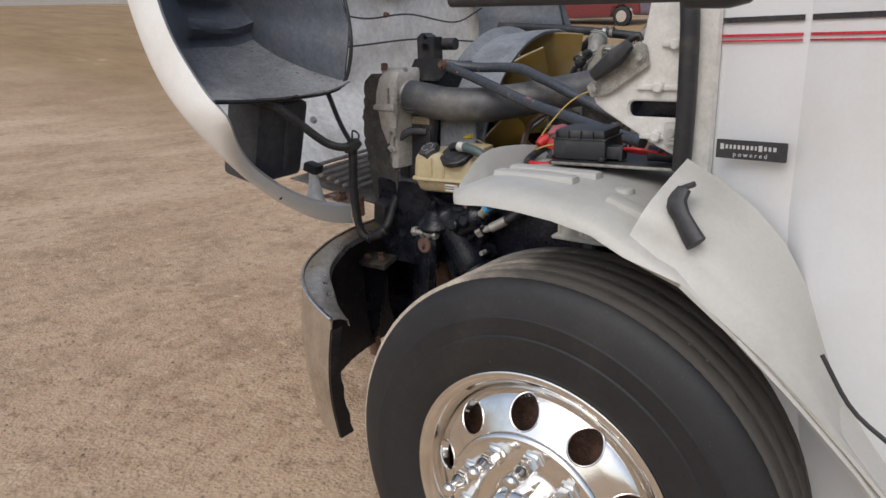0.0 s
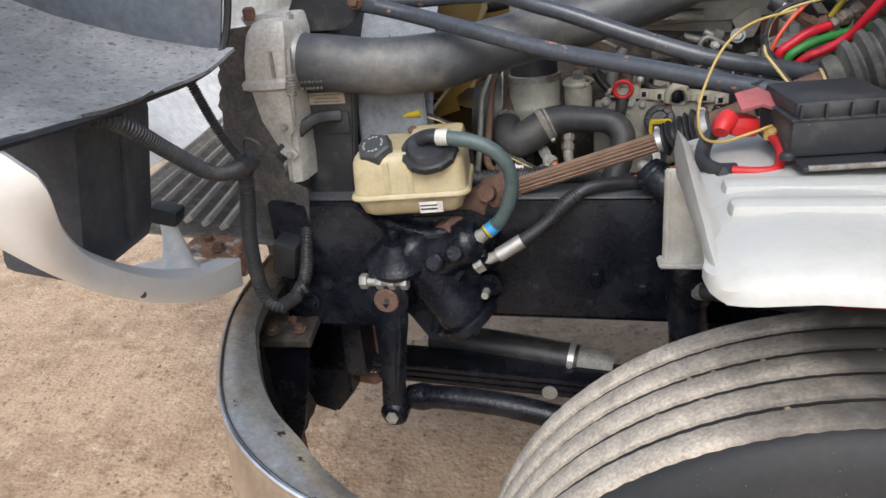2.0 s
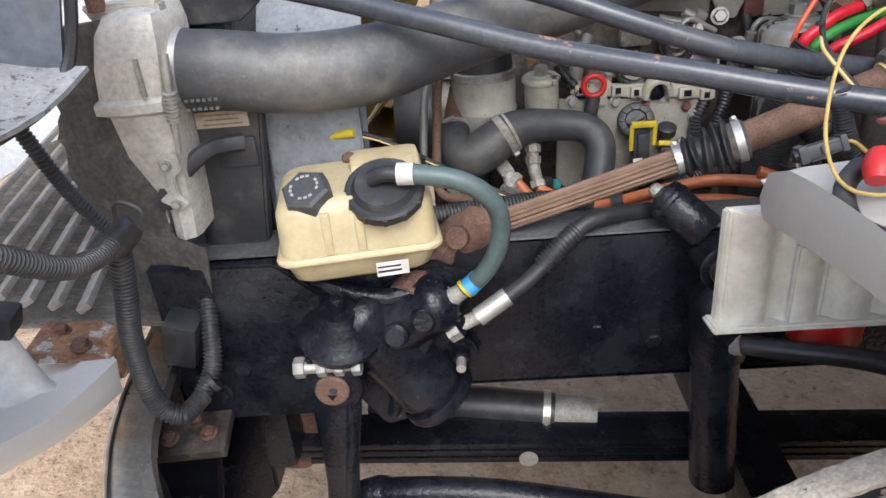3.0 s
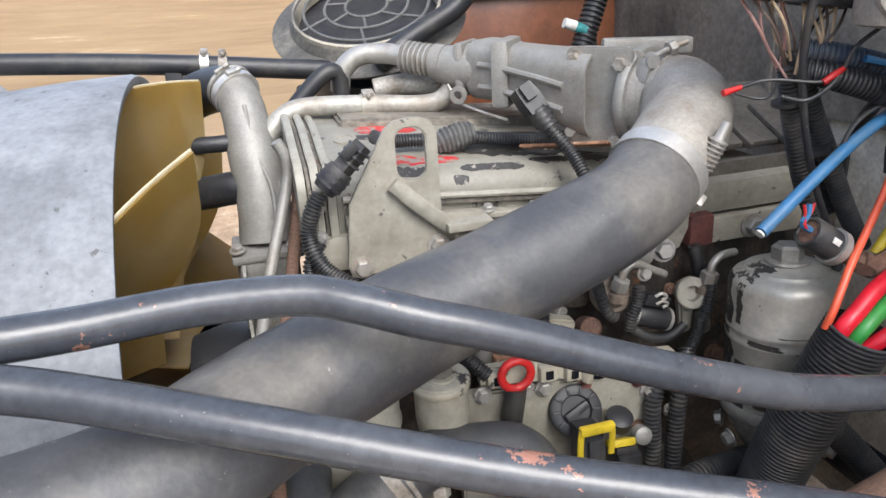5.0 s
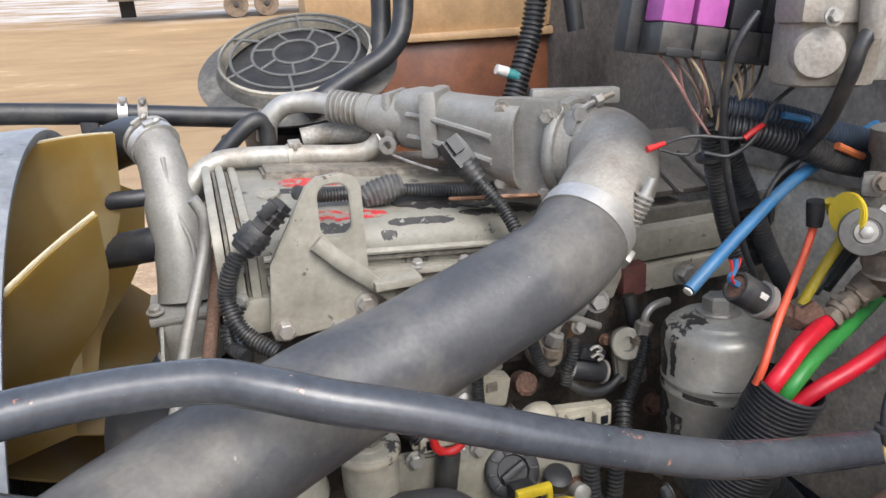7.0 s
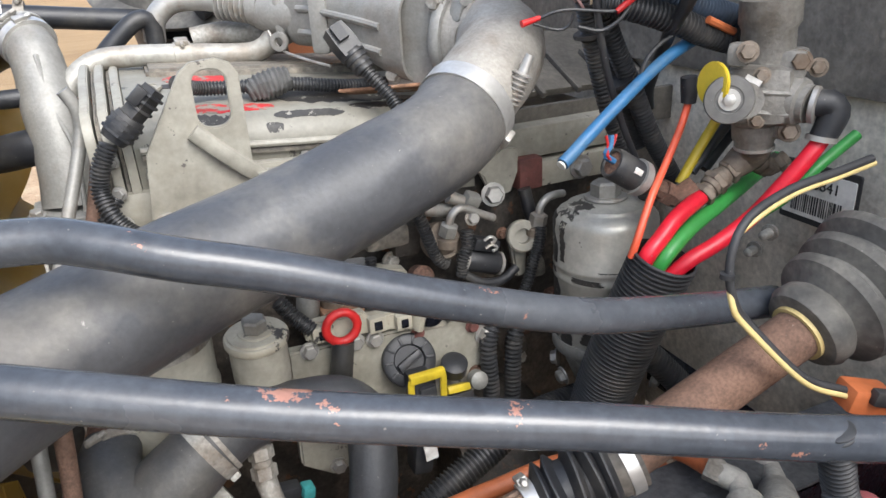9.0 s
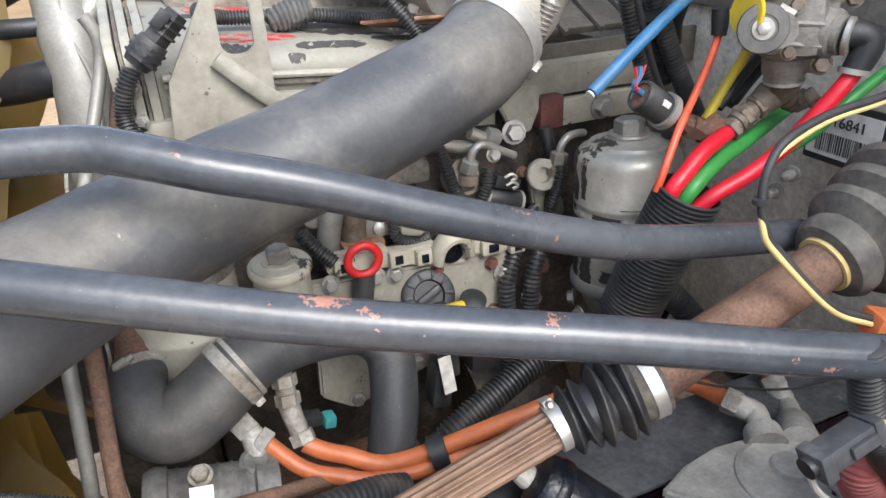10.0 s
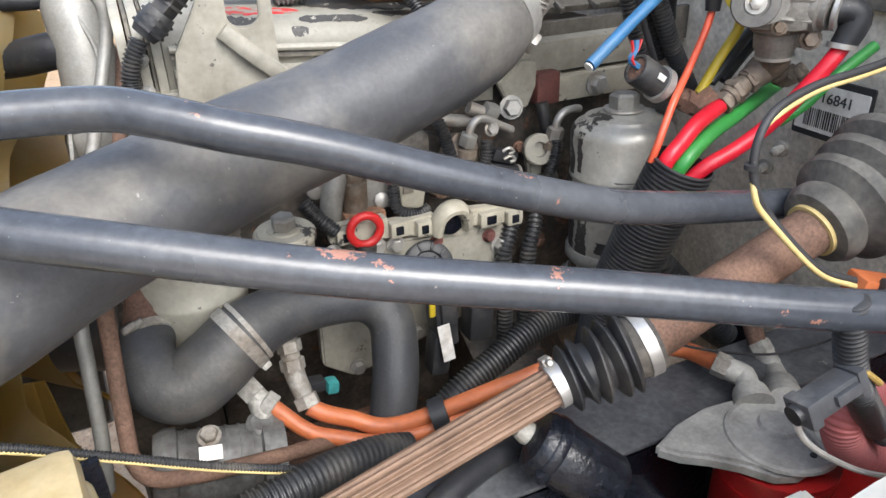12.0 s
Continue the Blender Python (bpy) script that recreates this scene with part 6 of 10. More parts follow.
    rod([(-0.195, 0.092, 1.363), (-0.12, 0.107, 1.356), (-0.04, 0.114, 1.356), (0.03, 0.109, 1.353), (0.065, 0.098, 1.346), (0.11, 0.083, 1.332), (0.17, 0.071, 1.313), (0.27, 0.055, 1.275), (0.375, 0.042, 1.238), (0.43, 0.040, 1.222), (0.52, 0.042, 1.202), (0.62, 0.045, 1.183)], "chipped black steel brace rod with a bent middle")
    rod([(-0.195, 0.072, 1.352), (-0.12, 0.062, 1.332), (0.0, 0.026, 1.301), (0.153, -0.022, 1.262), (0.323, -0.082, 1.232), (0.45, -0.13, 1.210), (0.56, -0.17, 1.195)], "straight chipped black steel brace rod")


charge_air()


# ---- engine ----
def engine():
    g = thing("engine", (0.45, 0.6, 0.7), "cream painted diesel engine, grimy and chipped", "engine")
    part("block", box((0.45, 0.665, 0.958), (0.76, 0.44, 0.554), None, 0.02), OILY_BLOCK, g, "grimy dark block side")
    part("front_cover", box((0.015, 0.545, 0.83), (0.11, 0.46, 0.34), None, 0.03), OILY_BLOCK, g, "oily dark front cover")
    part("head", box((0.40, 0.61, 1.258), (0.68, 0.36, 0.046), None, 0.010), ENGINE, g)
    profile = ((0.440, 1.236), (0.438, 1.300), (0.434, 1.316), (0.440, 1.334), (0.455, 1.3475), (0.50, 1.353), (0.56, 1.366), (0.62, 1.372), (0.72, 1.370), (0.78, 1.348), (0.79, 1.278))

    def fall(x):
        return 0.09 * (x - 0.2)

    part("rocker_cover", sheet([[(x, y, z - fall(x)) for y, z in profile] for x in np.linspace(0.094, 0.50, 12)], 0.012), ENGINE_CHIP, g, "pale rocker cover with chipped paint and red patches")
    # stepped end plates of the cover, one behind the other, thin darker ones set back between
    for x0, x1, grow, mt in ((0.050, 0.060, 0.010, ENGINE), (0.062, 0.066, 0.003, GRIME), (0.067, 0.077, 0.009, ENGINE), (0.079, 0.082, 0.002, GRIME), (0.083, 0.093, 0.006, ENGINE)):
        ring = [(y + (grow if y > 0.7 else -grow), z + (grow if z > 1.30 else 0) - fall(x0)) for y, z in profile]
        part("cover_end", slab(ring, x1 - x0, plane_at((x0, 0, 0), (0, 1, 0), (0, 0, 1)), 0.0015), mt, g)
    for z in (1.25, 1.285, 1.320):
        bolt((0.071, 0.425, z), (-0.4, -1, 0), 0.006, g, STEEL)
    tilt = Euler((0, radians(5.1), 0)).to_matrix().to_4x4()
    part("cover_bead", sweep([(x, 0.4285, 1.3165 - fall(x)) for x in (0.10, 0.25, 0.40, 0.495)], 0.0042, 8, 0.02), ENGINE, g)
    # flat dark strip colours in the shade of a groove
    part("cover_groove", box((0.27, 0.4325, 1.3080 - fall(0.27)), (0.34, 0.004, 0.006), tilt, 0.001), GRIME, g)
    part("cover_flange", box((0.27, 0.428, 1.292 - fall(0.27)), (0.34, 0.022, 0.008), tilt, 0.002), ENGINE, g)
    # dark strip painted in as shade beneath the flange
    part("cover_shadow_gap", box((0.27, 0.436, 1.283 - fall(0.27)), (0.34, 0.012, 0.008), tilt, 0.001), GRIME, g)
    part("cover_step", box((0.27, 0.424, 1.268 - fall(0.27)), (0.34, 0.026, 0.012), tilt, 0.003), ENGINE, g)
    for x in (0.275, 0.335, 0.405):
        bolt((x, 0.424, 1.297 - fall(x)), (0, -0.3, 1), 0.0065, g, STEEL)

    def on_cover(x, y):
        return (x, y, float(np.interp(y, [p[0] for p in profile[2:9]], [p[1] for p in profile[2:9]])) - fall(x) + 0.0008)

    for nm, mt, x0, x1, y0, y1, seed in (("red_patch", RED_WORN, 0.142, 0.228, 0.566, 0.604, 1), ("red_patch", RED_WORN, 0.158, 0.256, 0.455, 0.492, 2), ("black_patch", BLACK_WORN, 0.160, 0.212, 0.440, 0.455, 3), ("black_patch", BLACK_WORN, 0.250, 0.335, 0.446, 0.455, 4), ("black_patch", BLACK_WORN, 0.262, 0.470, 0.476, 0.556, 5), ("black_patch", BLACK_WORN, 0.345, 0.460, 0.452, 0.474, 6), ("black_patch", BLACK_WORN, 0.238, 0.258, 0.437, 0.443, 7), ("black_patch", BLACK_WORN, 0.12, 0.40, 0.545, 0.565, 8)):
        rnd = random.Random(seed)
        rows, low, high = [], 0.0, 0.0
        for t in np.linspace(0, 1, 46):
            low = min(0.42, max(0.0, low + rnd.uniform(-0.13, 0.13)))
            high = min(0.42, max(0.0, high + rnd.uniform(-0.13, 0.13)))
            fat = min(1.0, 6 * t, 6 * (1 - t)) ** 0.5 * 0.98 + 0.02
            mid_y, half_y = (y0 + y1) / 2, (y1 - y0) / 2 * fat
            a, b = mid_y - half_y * (1 - low), mid_y + half_y * (1 - high)
            rows.append([on_cover(x0 + (x1 - x0) * t, a + (b - a) * q) for q in np.linspace(0, 1, 5)])
        part(nm, sheet(rows, 0.0010), mt, g, "worn red paint patch" if nm == "red_patch" else "worn black paint patch")
    part("oil_boss", lathe([(0, 0.0155), (0.003, 0.0150), (0.003, 0.0105), (0.0015, 0.010), (0.0015, 0.004)], on_cover(0.124, 0.547), (-0.08, -0.2, 1), 24), ENGINE, g)
    part("cover_ridge", slab([(0.125, 0.605), (0.60, 0.60), (0.60, 0.74), (0.125, 0.74)], 0.018, Matrix.Translation((0, 0, 1.379)) @ Euler((0, radians(4.6), 0)).to_matrix().to_4x4(), 0.004), GRIME, g, "dirty raised rib on the rocker cover")
    # lifting plate
    m = plane_at((0, 0.415, 0), (1, 0, 0), (0, 0.0, 1))
    outline = [(0.105, 1.325), (0.140, 1.385), (0.152, 1.405), (0.165, 1.414), (0.19, 1.416), (0.205, 1.410), (0.212, 1.398), (0.212, 1.30), (0.262, 1.296), (0.264, 1.288), (0.235, 1.284), (0.19, 1.24), (0.10, 1.235), (0.096, 1.25)]
    lift = part("lift_plate", slab(outline, 0.010, m, 0.0015, holes=[rounded(0.163, 1.345, 0.198, 1.405, 0.014)]), ENGINE, g, "cream lifting plate with a slotted eye")
    part("gusset", sweep([(0.155, 0.398, 1.345), (0.185, 0.395, 1.315), (0.235, 0.398, 1.270)], 0.010, 10, 0.01, squash=0.6), ENGINE, lift)
    part("foot", box((0.24, 0.40, 1.287), (0.055, 0.04, 0.010), None, 0.002), ENGINE, lift)
    for p in ((0.112, 1.248), (0.205, 1.262)):
        bolt((p[0], 0.405, p[1]), (0, -1, 0), 0.010, lift, STEEL)
    part("injector_line", sweep([(0.17, 0.41, 1.235), (0.185, 0.385, 1.228), (0.22, 0.37, 1.218), (0.25, 0.38, 1.20)], 0.005, 8, 0.008), STEEL, g)
    part("injector_nut", lathe([(0, 0.013), (0.012, 0.013), (0.016, 0.010)], (0.172, 0.405, 1.236), (0, -1, 0), 6), STEEL, g)
    # timing case plate with bolts
    m = plane_at((0, 0.355, 0), (1, 0, 0), (0, 0, 1))
    tp = part("side_cover", slab([(0.205, 1.090), (0.46, 1.076), (0.475, 1.055), (0.465, 0.985), (0.43, 0.955), (0.24, 0.90), (0.20, 0.93)], 0.018, m, 0.003), ENGINE, g, "cream side cover with bolts")
    for x, z, size, mt in ((0.230, 1.088, 0.0085, STEEL), (0.285, 1.084, 0.0085, STEEL), (0.309, 1.081, 0.0085, STEEL), (0.364, 1.072, 0.0070, RUST_RED), (0.439, 1.062, 0.0070, RUST_RED), (0.457, 1.046, 0.0115, STEEL), (0.441, 0.992, 0.0075, RUST), (0.42, 0.955, 0.0085, STEEL), (0.245, 0.915, 0.0085, STEEL), (0.33, 0.945, 0.0085, STEEL)):
        bolt((x, 0.337, z), (0, -1, 0), size, tp, mt)
    # chipped cream rail with lugs and an arched bracket
    rail = part("rail_bar", slab([(0.228, 1.122), (0.30, 1.121), (0.302, 1.113), (0.330, 1.110), (0.364, 1.110), (0.366, 1.098), (0.404, 1.098), (0.406, 1.107), (0.490, 1.096), (0.490, 1.072), (0.408, 1.082), (0.400, 1.072), (0.366, 1.076), (0.330, 1.088), (0.228, 1.100)], 0.016, plane_at((0, 0.350, 0), (1, 0, 0), (0, 0, 1)), 0.002), RAIL, g, "cream fuel rail bar, paint chipped to black")
    for x, w, z in ((0.247, 0.026, 1.110), (0.312, 0.022, 1.104), (0.345, 0.020, 1.098), (0.437, 0.030, 1.090), (0.472, 0.022, 1.084)):
        part("rail_lug", box((x, 0.330, z), (w, 0.012, 0.020), None, 0.003), RAIL, rail)
        part("lug_recess", box((x, 0.3235, z), (w * 0.45, 0.003, 0.011), None, 0.001), FRAME, rail)
    part("arch", sweep([(0.362, 0.332, 1.086), (0.366, 0.328, 1.106), (0.378, 0.325, 1.118), (0.394, 0.326, 1.116), (0.402, 0.330, 1.102), (0.405, 0.334, 1.090)], 0.0085, 10, 0.005, squash=1.6), RAIL, rail)
    part("arch_fill", lathe([(0, 0.018), (0.012, 0.018), (0.016, 0.010)], (0.383, 0.344, 1.096), (0, -1, 0.1), 18), FRAME, rail)
    # pump bodies standing behind the rail
    part("silver_elbow", sweep([(0.240, 0.372, 1.105), (0.243, 0.370, 1.135), (0.252, 0.372, 1.165), (0.268, 0.392, 1.19)], [0.0135, 0.0140, 0.0135, 0.012], 18, 0.007), CAST, g, "silver cast elbow")
    pump = part("unit_pump", lathe([(0, 0.0155), (0.045, 0.0155), (0.047, 0.0120), (0.052, 0.0120), (0.053, 0.0145), (0.066, 0.0145), (0.069, 0.010)], (0.272, 0.372, 1.112), (0.06, 0.02, 1), 20), FITTING, g, "brown weathered unit pump")
    part("pump_foot", box((0.280, 0.366, 1.116), (0.052, 0.030, 0.012), None, 0.004), RUST_BRIGHT, pump)
    part("pump_block", box((0.306, 0.385, 1.140), (0.036, 0.030, 0.048), Euler((0, 0.08, 0)).to_matrix().to_4x4(), 0.005), CAST, pump)
    part("pump_cap", lathe([(0, 0.010), (0.006, 0.010), (0.008, 0.006)], (0.306, 0.372, 1.128), (0, -1, 0.2), 8), STEEL, pump)
    part("cable", sweep([(0.205, 0.345, 1.155), (0.218, 0.340, 1.135), (0.236, 0.332, 1.116)], 0.0085, 12, 0.008, rib=(0.0042, 0.0018)), CONDUIT, g)
    part("lead", sweep([(0.322, 0.362, 1.175), (0.319, 0.356, 1.140), (0.322, 0.352, 1.118), (0.345, 0.350, 1.108), (0.362, 0.352, 1.112)], 0.0065, 12, 0.008, rib=(0.004, 0.0016)), CONDUIT, g)
    part("cream_block", slab([(0.332, 1.150), (0.374, 1.138), (0.366, 1.098), (0.334, 1.106)], 0.022, plane_at((0, 0.402, 0), (1, 0, 0), (0, 0, 1)), 0.003), RAIL, g)
    part("block_window", box((0.346, 0.378, 1.132), (0.014, 0.003, 0.012), None, 0.001), GRIME, g)
    part("rust_boss", lathe([(0, 0.015), (0.022, 0.015), (0.026, 0.010)], (0.393, 0.398, 1.118), (0, -1, 0.35), 18), RUST, g)
    part("pipe_end", lathe([(0, 0.013), (0.03, 0.013), (0.032, 0.010)], (0.222, 0.405, 1.150), (0.2, -0.9, 0.2), 18), CAST, g)
    # injector line: hexagon nut and bent pipe
    for dx, dz, way in ((0.0, 0.0, ((0.427, 0.366, 1.192), (0.430, 0.364, 1.204), (0.438, 0.364, 1.2115), (0.450, 0.365, 1.2105), (0.470, 0.367, 1.199), (0.492, 0.372, 1.187))), (0.0, 0.0, ((0.558, 0.370, 1.178), (0.560, 0.369, 1.190), (0.570, 0.370, 1.199), (0.586, 0.374, 1.200), (0.604, 0.385, 1.195)))):
        line = part("injector_pipe", sweep(way, 0.0052, 12, 0.004), STEEL, g, "bright bent injector pipe")
        part("pipe_nut", lathe([(-0.008, 0.0105), (-0.006, 0.0118), (0.007, 0.0118), (0.009, 0.009)], Vector(way[0]) + Vector((-0.001, 0, -0.006)), Vector(way[1]) - Vector(way[0]), 6), CAST, line)
        part("nut_neck", lathe([(0, 0.0135), (0.010, 0.0135), (0.012, 0.010)], Vector(way[0]) + Vector((-0.003, 0.002, -0.028)), (0.1, 0, 1), 18), FITTING, line)
    for way in (((0.437, 0.386, 1.222), (0.452, 0.384, 1.214), (0.470, 0.384, 1.205)), ((0.395, 0.392, 1.213), (0.420, 0.390, 1.206), (0.445, 0.392, 1.200))):
        part("rocker_pipe", sweep(way, 0.0085, 14, 0.006), STEEL, g)
    part("pipe_clip", box((0.466, 0.380, 1.214), (0.020, 0.018, 0.018), Euler((0.3, 0.4, 0)).to_matrix().to_4x4(), 0.004), CAST, g)
    bolt((0.459, 0.366, 1.196), (0, -1, 0.2), 0.0075, g, STEEL)
    part("lead", sweep([(0.388, 0.372, 1.215), (0.394, 0.370, 1.200), (0.401, 0.370, 1.176), (0.411, 0.370, 1.150), (0.424, 0.372, 1.138)], 0.0072, 14, 0.008, rib=(0.0042, 0.002)), CONDUIT, g)
    part("lead", sweep([(0.449, 0.360, 1.184), (0.447, 0.357, 1.164), (0.440, 0.357, 1.145), (0.438, 0.358, 1.125)], 0.0072, 14, 0.008, rib=(0.0042, 0.002)), CONDUIT, g)
    part("lead", sweep([(0.556, 0.362, 1.165), (0.551, 0.358, 1.144), (0.541, 0.356, 1.120), (0.533, 0.356, 1.095), (0.520, 0.354, 1.070)], 0.0068, 14, 0.008, rib=(0.0042, 0.002)), CONDUIT, g)
    part("rusty_flange", lathe([(0, 0.026), (0.010, 0.026), (0.012, 0.022), (0.026, 0.018)], (0.424, 0.392, 1.160), (0, -0.7, 0.7), 26), FITTING, g, "brown rusted flange")
    # black solenoid with chrome ends and two wire terminals
    sol = part("black_solenoid", lathe([(0, 0.0125), (0.004, 0.0150), (0.048, 0.0150), (0.052, 0.0125)], (0.446, 0.366, 1.142), (0.94, 0, -0.33), 22), BLACK_PLASTIC, g)
    for s in (-0.003, 0.049):
        part("end_ring", lathe([(0, 0.0155), (0.004, 0.0155)], Vector((0.446, 0.366, 1.142)) + Vector((0.94, 0, -0.33)) * s, (0.94, 0, -0.33), 22), STEEL, sol)
    part("solenoid_top", box((0.474, 0.364, 1.158), (0.036, 0.020, 0.016), Euler((0, 0.34, 0)).to_matrix().to_4x4(), 0.003), BLACK_PLASTIC, sol)
    for dx, dz in ((0.0, 0.0), (0.002, -0.011)):
        part("terminal", sweep([(0.468 + dx, 0.352, 1.168 + dz), (0.476 + dx, 0.350, 1.172 + dz), (0.483 + dx, 0.350, 1.166 + dz), (0.476 + dx, 0.350, 1.163 + dz)], 0.0022, 8, 0.003), STEEL, sol)
    part("solenoid_wire", sweep([(0.442, 0.356, 1.125), (0.462, 0.350, 1.112), (0.490, 0.350, 1.108), (0.515, 0.356, 1.118)], 0.006, 10, 0.008), RUBBER, g)
    part("eyelet_arm", slab([(0.522, 1.140), (0.548, 1.138), (0.545, 1.090), (0.530, 1.088)], 0.012, plane_at((0, 0.394, 0), (1, 0, 0), (0, 0, 1)), 0.003), ENGINE, g)
    part("back_rod", sweep([(0.556, 0.405, 1.205), (0.560, 0.400, 1.180), (0.566, 0.395, 1.150)], 0.009, 12, 0.01), RUBBER, g)
    part("eyelet", lathe([(0, 0.0215), (0.010, 0.0215), (0.012, 0.0195), (0.012, 0.0105), (0.003, 0.0095), (0.003, 0.002)], (0.537, 0.380, 1.150), (-0.25, -1, 0.30), 30), ENGINE, g, "round cream plug eyelet")
    bolt((0.509, 0.405, 1.206), (-0.2, -1, 0.2), 0.012, g, STEEL, 0.014)
    part("support_tab", slab([(0.496, 1.238), (0.530, 1.262), (0.556, 1.258), (0.556, 1.228), (0.543, 1.198), (0.516, 1.198)], 0.012, plane_at((0, 0.43, 0), (1, 0, 0), (0, 0, 1)), 0.002), ENGINE, g)
    part("rust_block", box((0.573, 0.428, 1.220), (0.036, 0.030, 0.044), None, 0.004), RUST_RED, g)
    part("cream_beam", box((0.665, 0.436, 1.214), (0.148, 0.030, 0.036), None, 0.004), RAIL, g)
    bolt((0.655, 0.42, 1.215), (0, -1, 0), 0.013, g, STEEL)
    part("heat_shield", box((0.72, 0.58, 1.335), (0.36, 0.16, 0.012), Euler((radians(24), radians(1), 0)).to_matrix().to_4x4(), 0.004), HEAT_SHIELD, g, "dark sheet metal heat shield")
    part("rear_beam", box((0.70, 0.46, 1.275), (0.36, 0.012, 0.05), None, 0.003), HEAT_SHIELD, g)
    for k in range(5):
        part("shield_rib", box((0.58 + 0.06 * k, 0.535, 1.325), (0.008, 0.10, 0.010), Euler((radians(24), radians(1), 0)).to_matrix().to_4x4(), 0.003), HEAT_SHIELD, g)
    rnd = random.Random(5)
    for k in range(34):
        p = (rnd.uniform(0.18, 0.78), rnd.uniform(0.395, 0.425), rnd.uniform(0.90, 1.18))
        if rnd.random() < 0.6:
            bolt(p, (rnd.uniform(-0.3, 0.3), -1, rnd.uniform(-0.2, 0.4)), rnd.uniform(0.006, 0.012), g, rnd.choice((STEEL, RUST, CAST_DULL)))
        else:
            part("casting_boss", box(p, (rnd.uniform(0.02, 0.06), 0.03, rnd.uniform(0.015, 0.05)), Euler((0, rnd.uniform(-0.3, 0.3), 0)).to_matrix().to_4x4(), 0.009), rnd.choice((GRIME, OILY_BLOCK, GRIME)), g)


engine()


def engine_accessories():
    t = thing("thermostat_housing", (-0.01, 0.6, 1.3), "cast aluminium thermostat housing and pipe", "engine housing")
    run = [(-0.010, 0.722, 1.428), (0.0, 0.695, 1.405), (0.006, 0.660, 1.345), (0.010, 0.635, 1.285), (0.008, 0.620, 1.225)]
    part("upper_pipe", sweep(run, [0.030, 0.032, 0.036, 0.037, 0.040], 26, 0.006, wobble=0.001), CAST, t)
    part("cast_seam", sweep([(0.004, 0.662, 1.412), (0.010, 0.628, 1.352), (0.024, 0.602, 1.305), (0.022, 0.586, 1.25), (0.020, 0.580, 1.225)], 0.0032, 8, 0.01), CAST, t)
    part("cast_seam", sweep([(0.018, 0.668, 1.405), (0.027, 0.636, 1.345), (0.036, 0.613, 1.30)], 0.0028, 8, 0.01), CAST, t)
    part("body", box((0.004, 0.605, 1.185), (0.085, 0.075, 0.07), Euler((radians(6), 0, 0)).to_matrix().to_4x4(), 0.018), CAST, t)
    part("flange", box((0.006, 0.605, 1.222), (0.098, 0.080, 0.012), Euler((radians(6), 0, 0)).to_matrix().to_4x4(), 0.005), CAST, t)
    for dx in (-0.034, 0.042):
        bolt((dx, 0.578, 1.230), (0, -0.2, 1), 0.008, t, STEEL)
    part("lower_body", lathe([(0, 0.036), (0.06, 0.038), (0.07, 0.042)], (-0.002, 0.60, 1.09), (0, 0, 1), 22), CAST_DULL, t)
    band((-0.006, 0.715, 1.422), (-0.45, 0.80, 0.45), 0.034, 0.012, t, screw=(-0.1, -0.4, 1))
    band((-0.012, 0.726, 1.429), (-0.45, 0.80, 0.45), 0.034, 0.006, t, CAST_DULL, screw=(-0.5, -0.2, 1))
    part("top_hose", sweep([(-0.010, 0.722, 1.428), (-0.05, 0.785, 1.42), (-0.14, 0.86, 1.38), (-0.26, 0.90, 1.34)], 0.034, 18, 0.012), RUBBER, t, "black radiator hose")
    part("bypass_hose", sweep([(0.004, 0.668, 1.362), (-0.035, 0.662, 1.362), (-0.08, 0.67, 1.36), (-0.16, 0.70, 1.34)], 0.012, 12, 0.01), RUBBER, t)
    part("small_hose", sweep([(0.008, 0.645, 1.302), (-0.03, 0.650, 1.300), (-0.08, 0.68, 1.29), (-0.18, 0.74, 1.28)], 0.024, 14, 0.012), RUBBER, t)
    for nm, path, r, mat in (("bright_line", [(0.036, 0.50, 1.388), (0.045, 0.50, 1.365), (0.040, 0.495, 1.33), (0.005, 0.44, 1.24), (-0.022, 0.34, 1.17), (-0.036, 0.26, 1.131), (-0.042, 0.240, 1.072), (-0.047, 0.220, 1.006), (-0.055, 0.21, 0.95)], 0.0072, CAST),
                             ("copper_line", [(0.05, 0.53, 1.375), (0.060, 0.53, 1.35), (0.054, 0.525, 1.31), (0.025, 0.42, 1.22), (0.0, 0.29, 1.185), (-0.010, 0.24, 1.157), (-0.016, 0.220, 1.095), (-0.021, 0.195, 1.030), (-0.021, 0.180, 1.001), (-0.008, 0.165, 0.987), (0.024, 0.156, 0.984), (0.071, 0.162, 0.972), (0.150, 0.185, 0.945), (0.24, 0.21, 0.92)], 0.0080, RUST_TUBE)):
        o = thing("refrigerant_line", path[0], "thin metal line running down beside the filter, " + ("bright steel" if mat is CAST else "brown with rust"), "pipe", "refrigerant lines")
        part("tube", sweep(path, r, 14, 0.01), mat, o)
    b = thing("heater_return_pipe", (0, 0.87, 1.45), "long black coolant pipe with two clamps", "pipe")
    part("pipe", sweep([(-0.55, 0.87, 1.492), (-0.316, 0.87, 1.477), (-0.10, 0.87, 1.457), (0.12, 0.87, 1.430), (0.22, 0.87, 1.42)], 0.0165, 16, 0.02), RUBBER, b)
    band((-0.050, 0.87, 1.453), (1, 0, -0.09), 0.018, 0.014, b, screw=(0, -0.2, 1))
    band((-0.022, 0.87, 1.450), (1, 0, -0.09), 0.018, 0.014, b, CAST_DULL, screw=(0, -0.2, 1))
    part("bracket", box((-0.10, 0.868, 1.425), (0.026, 0.02, 0.06), None, 0.003), BLACK_PLASTIC, b)
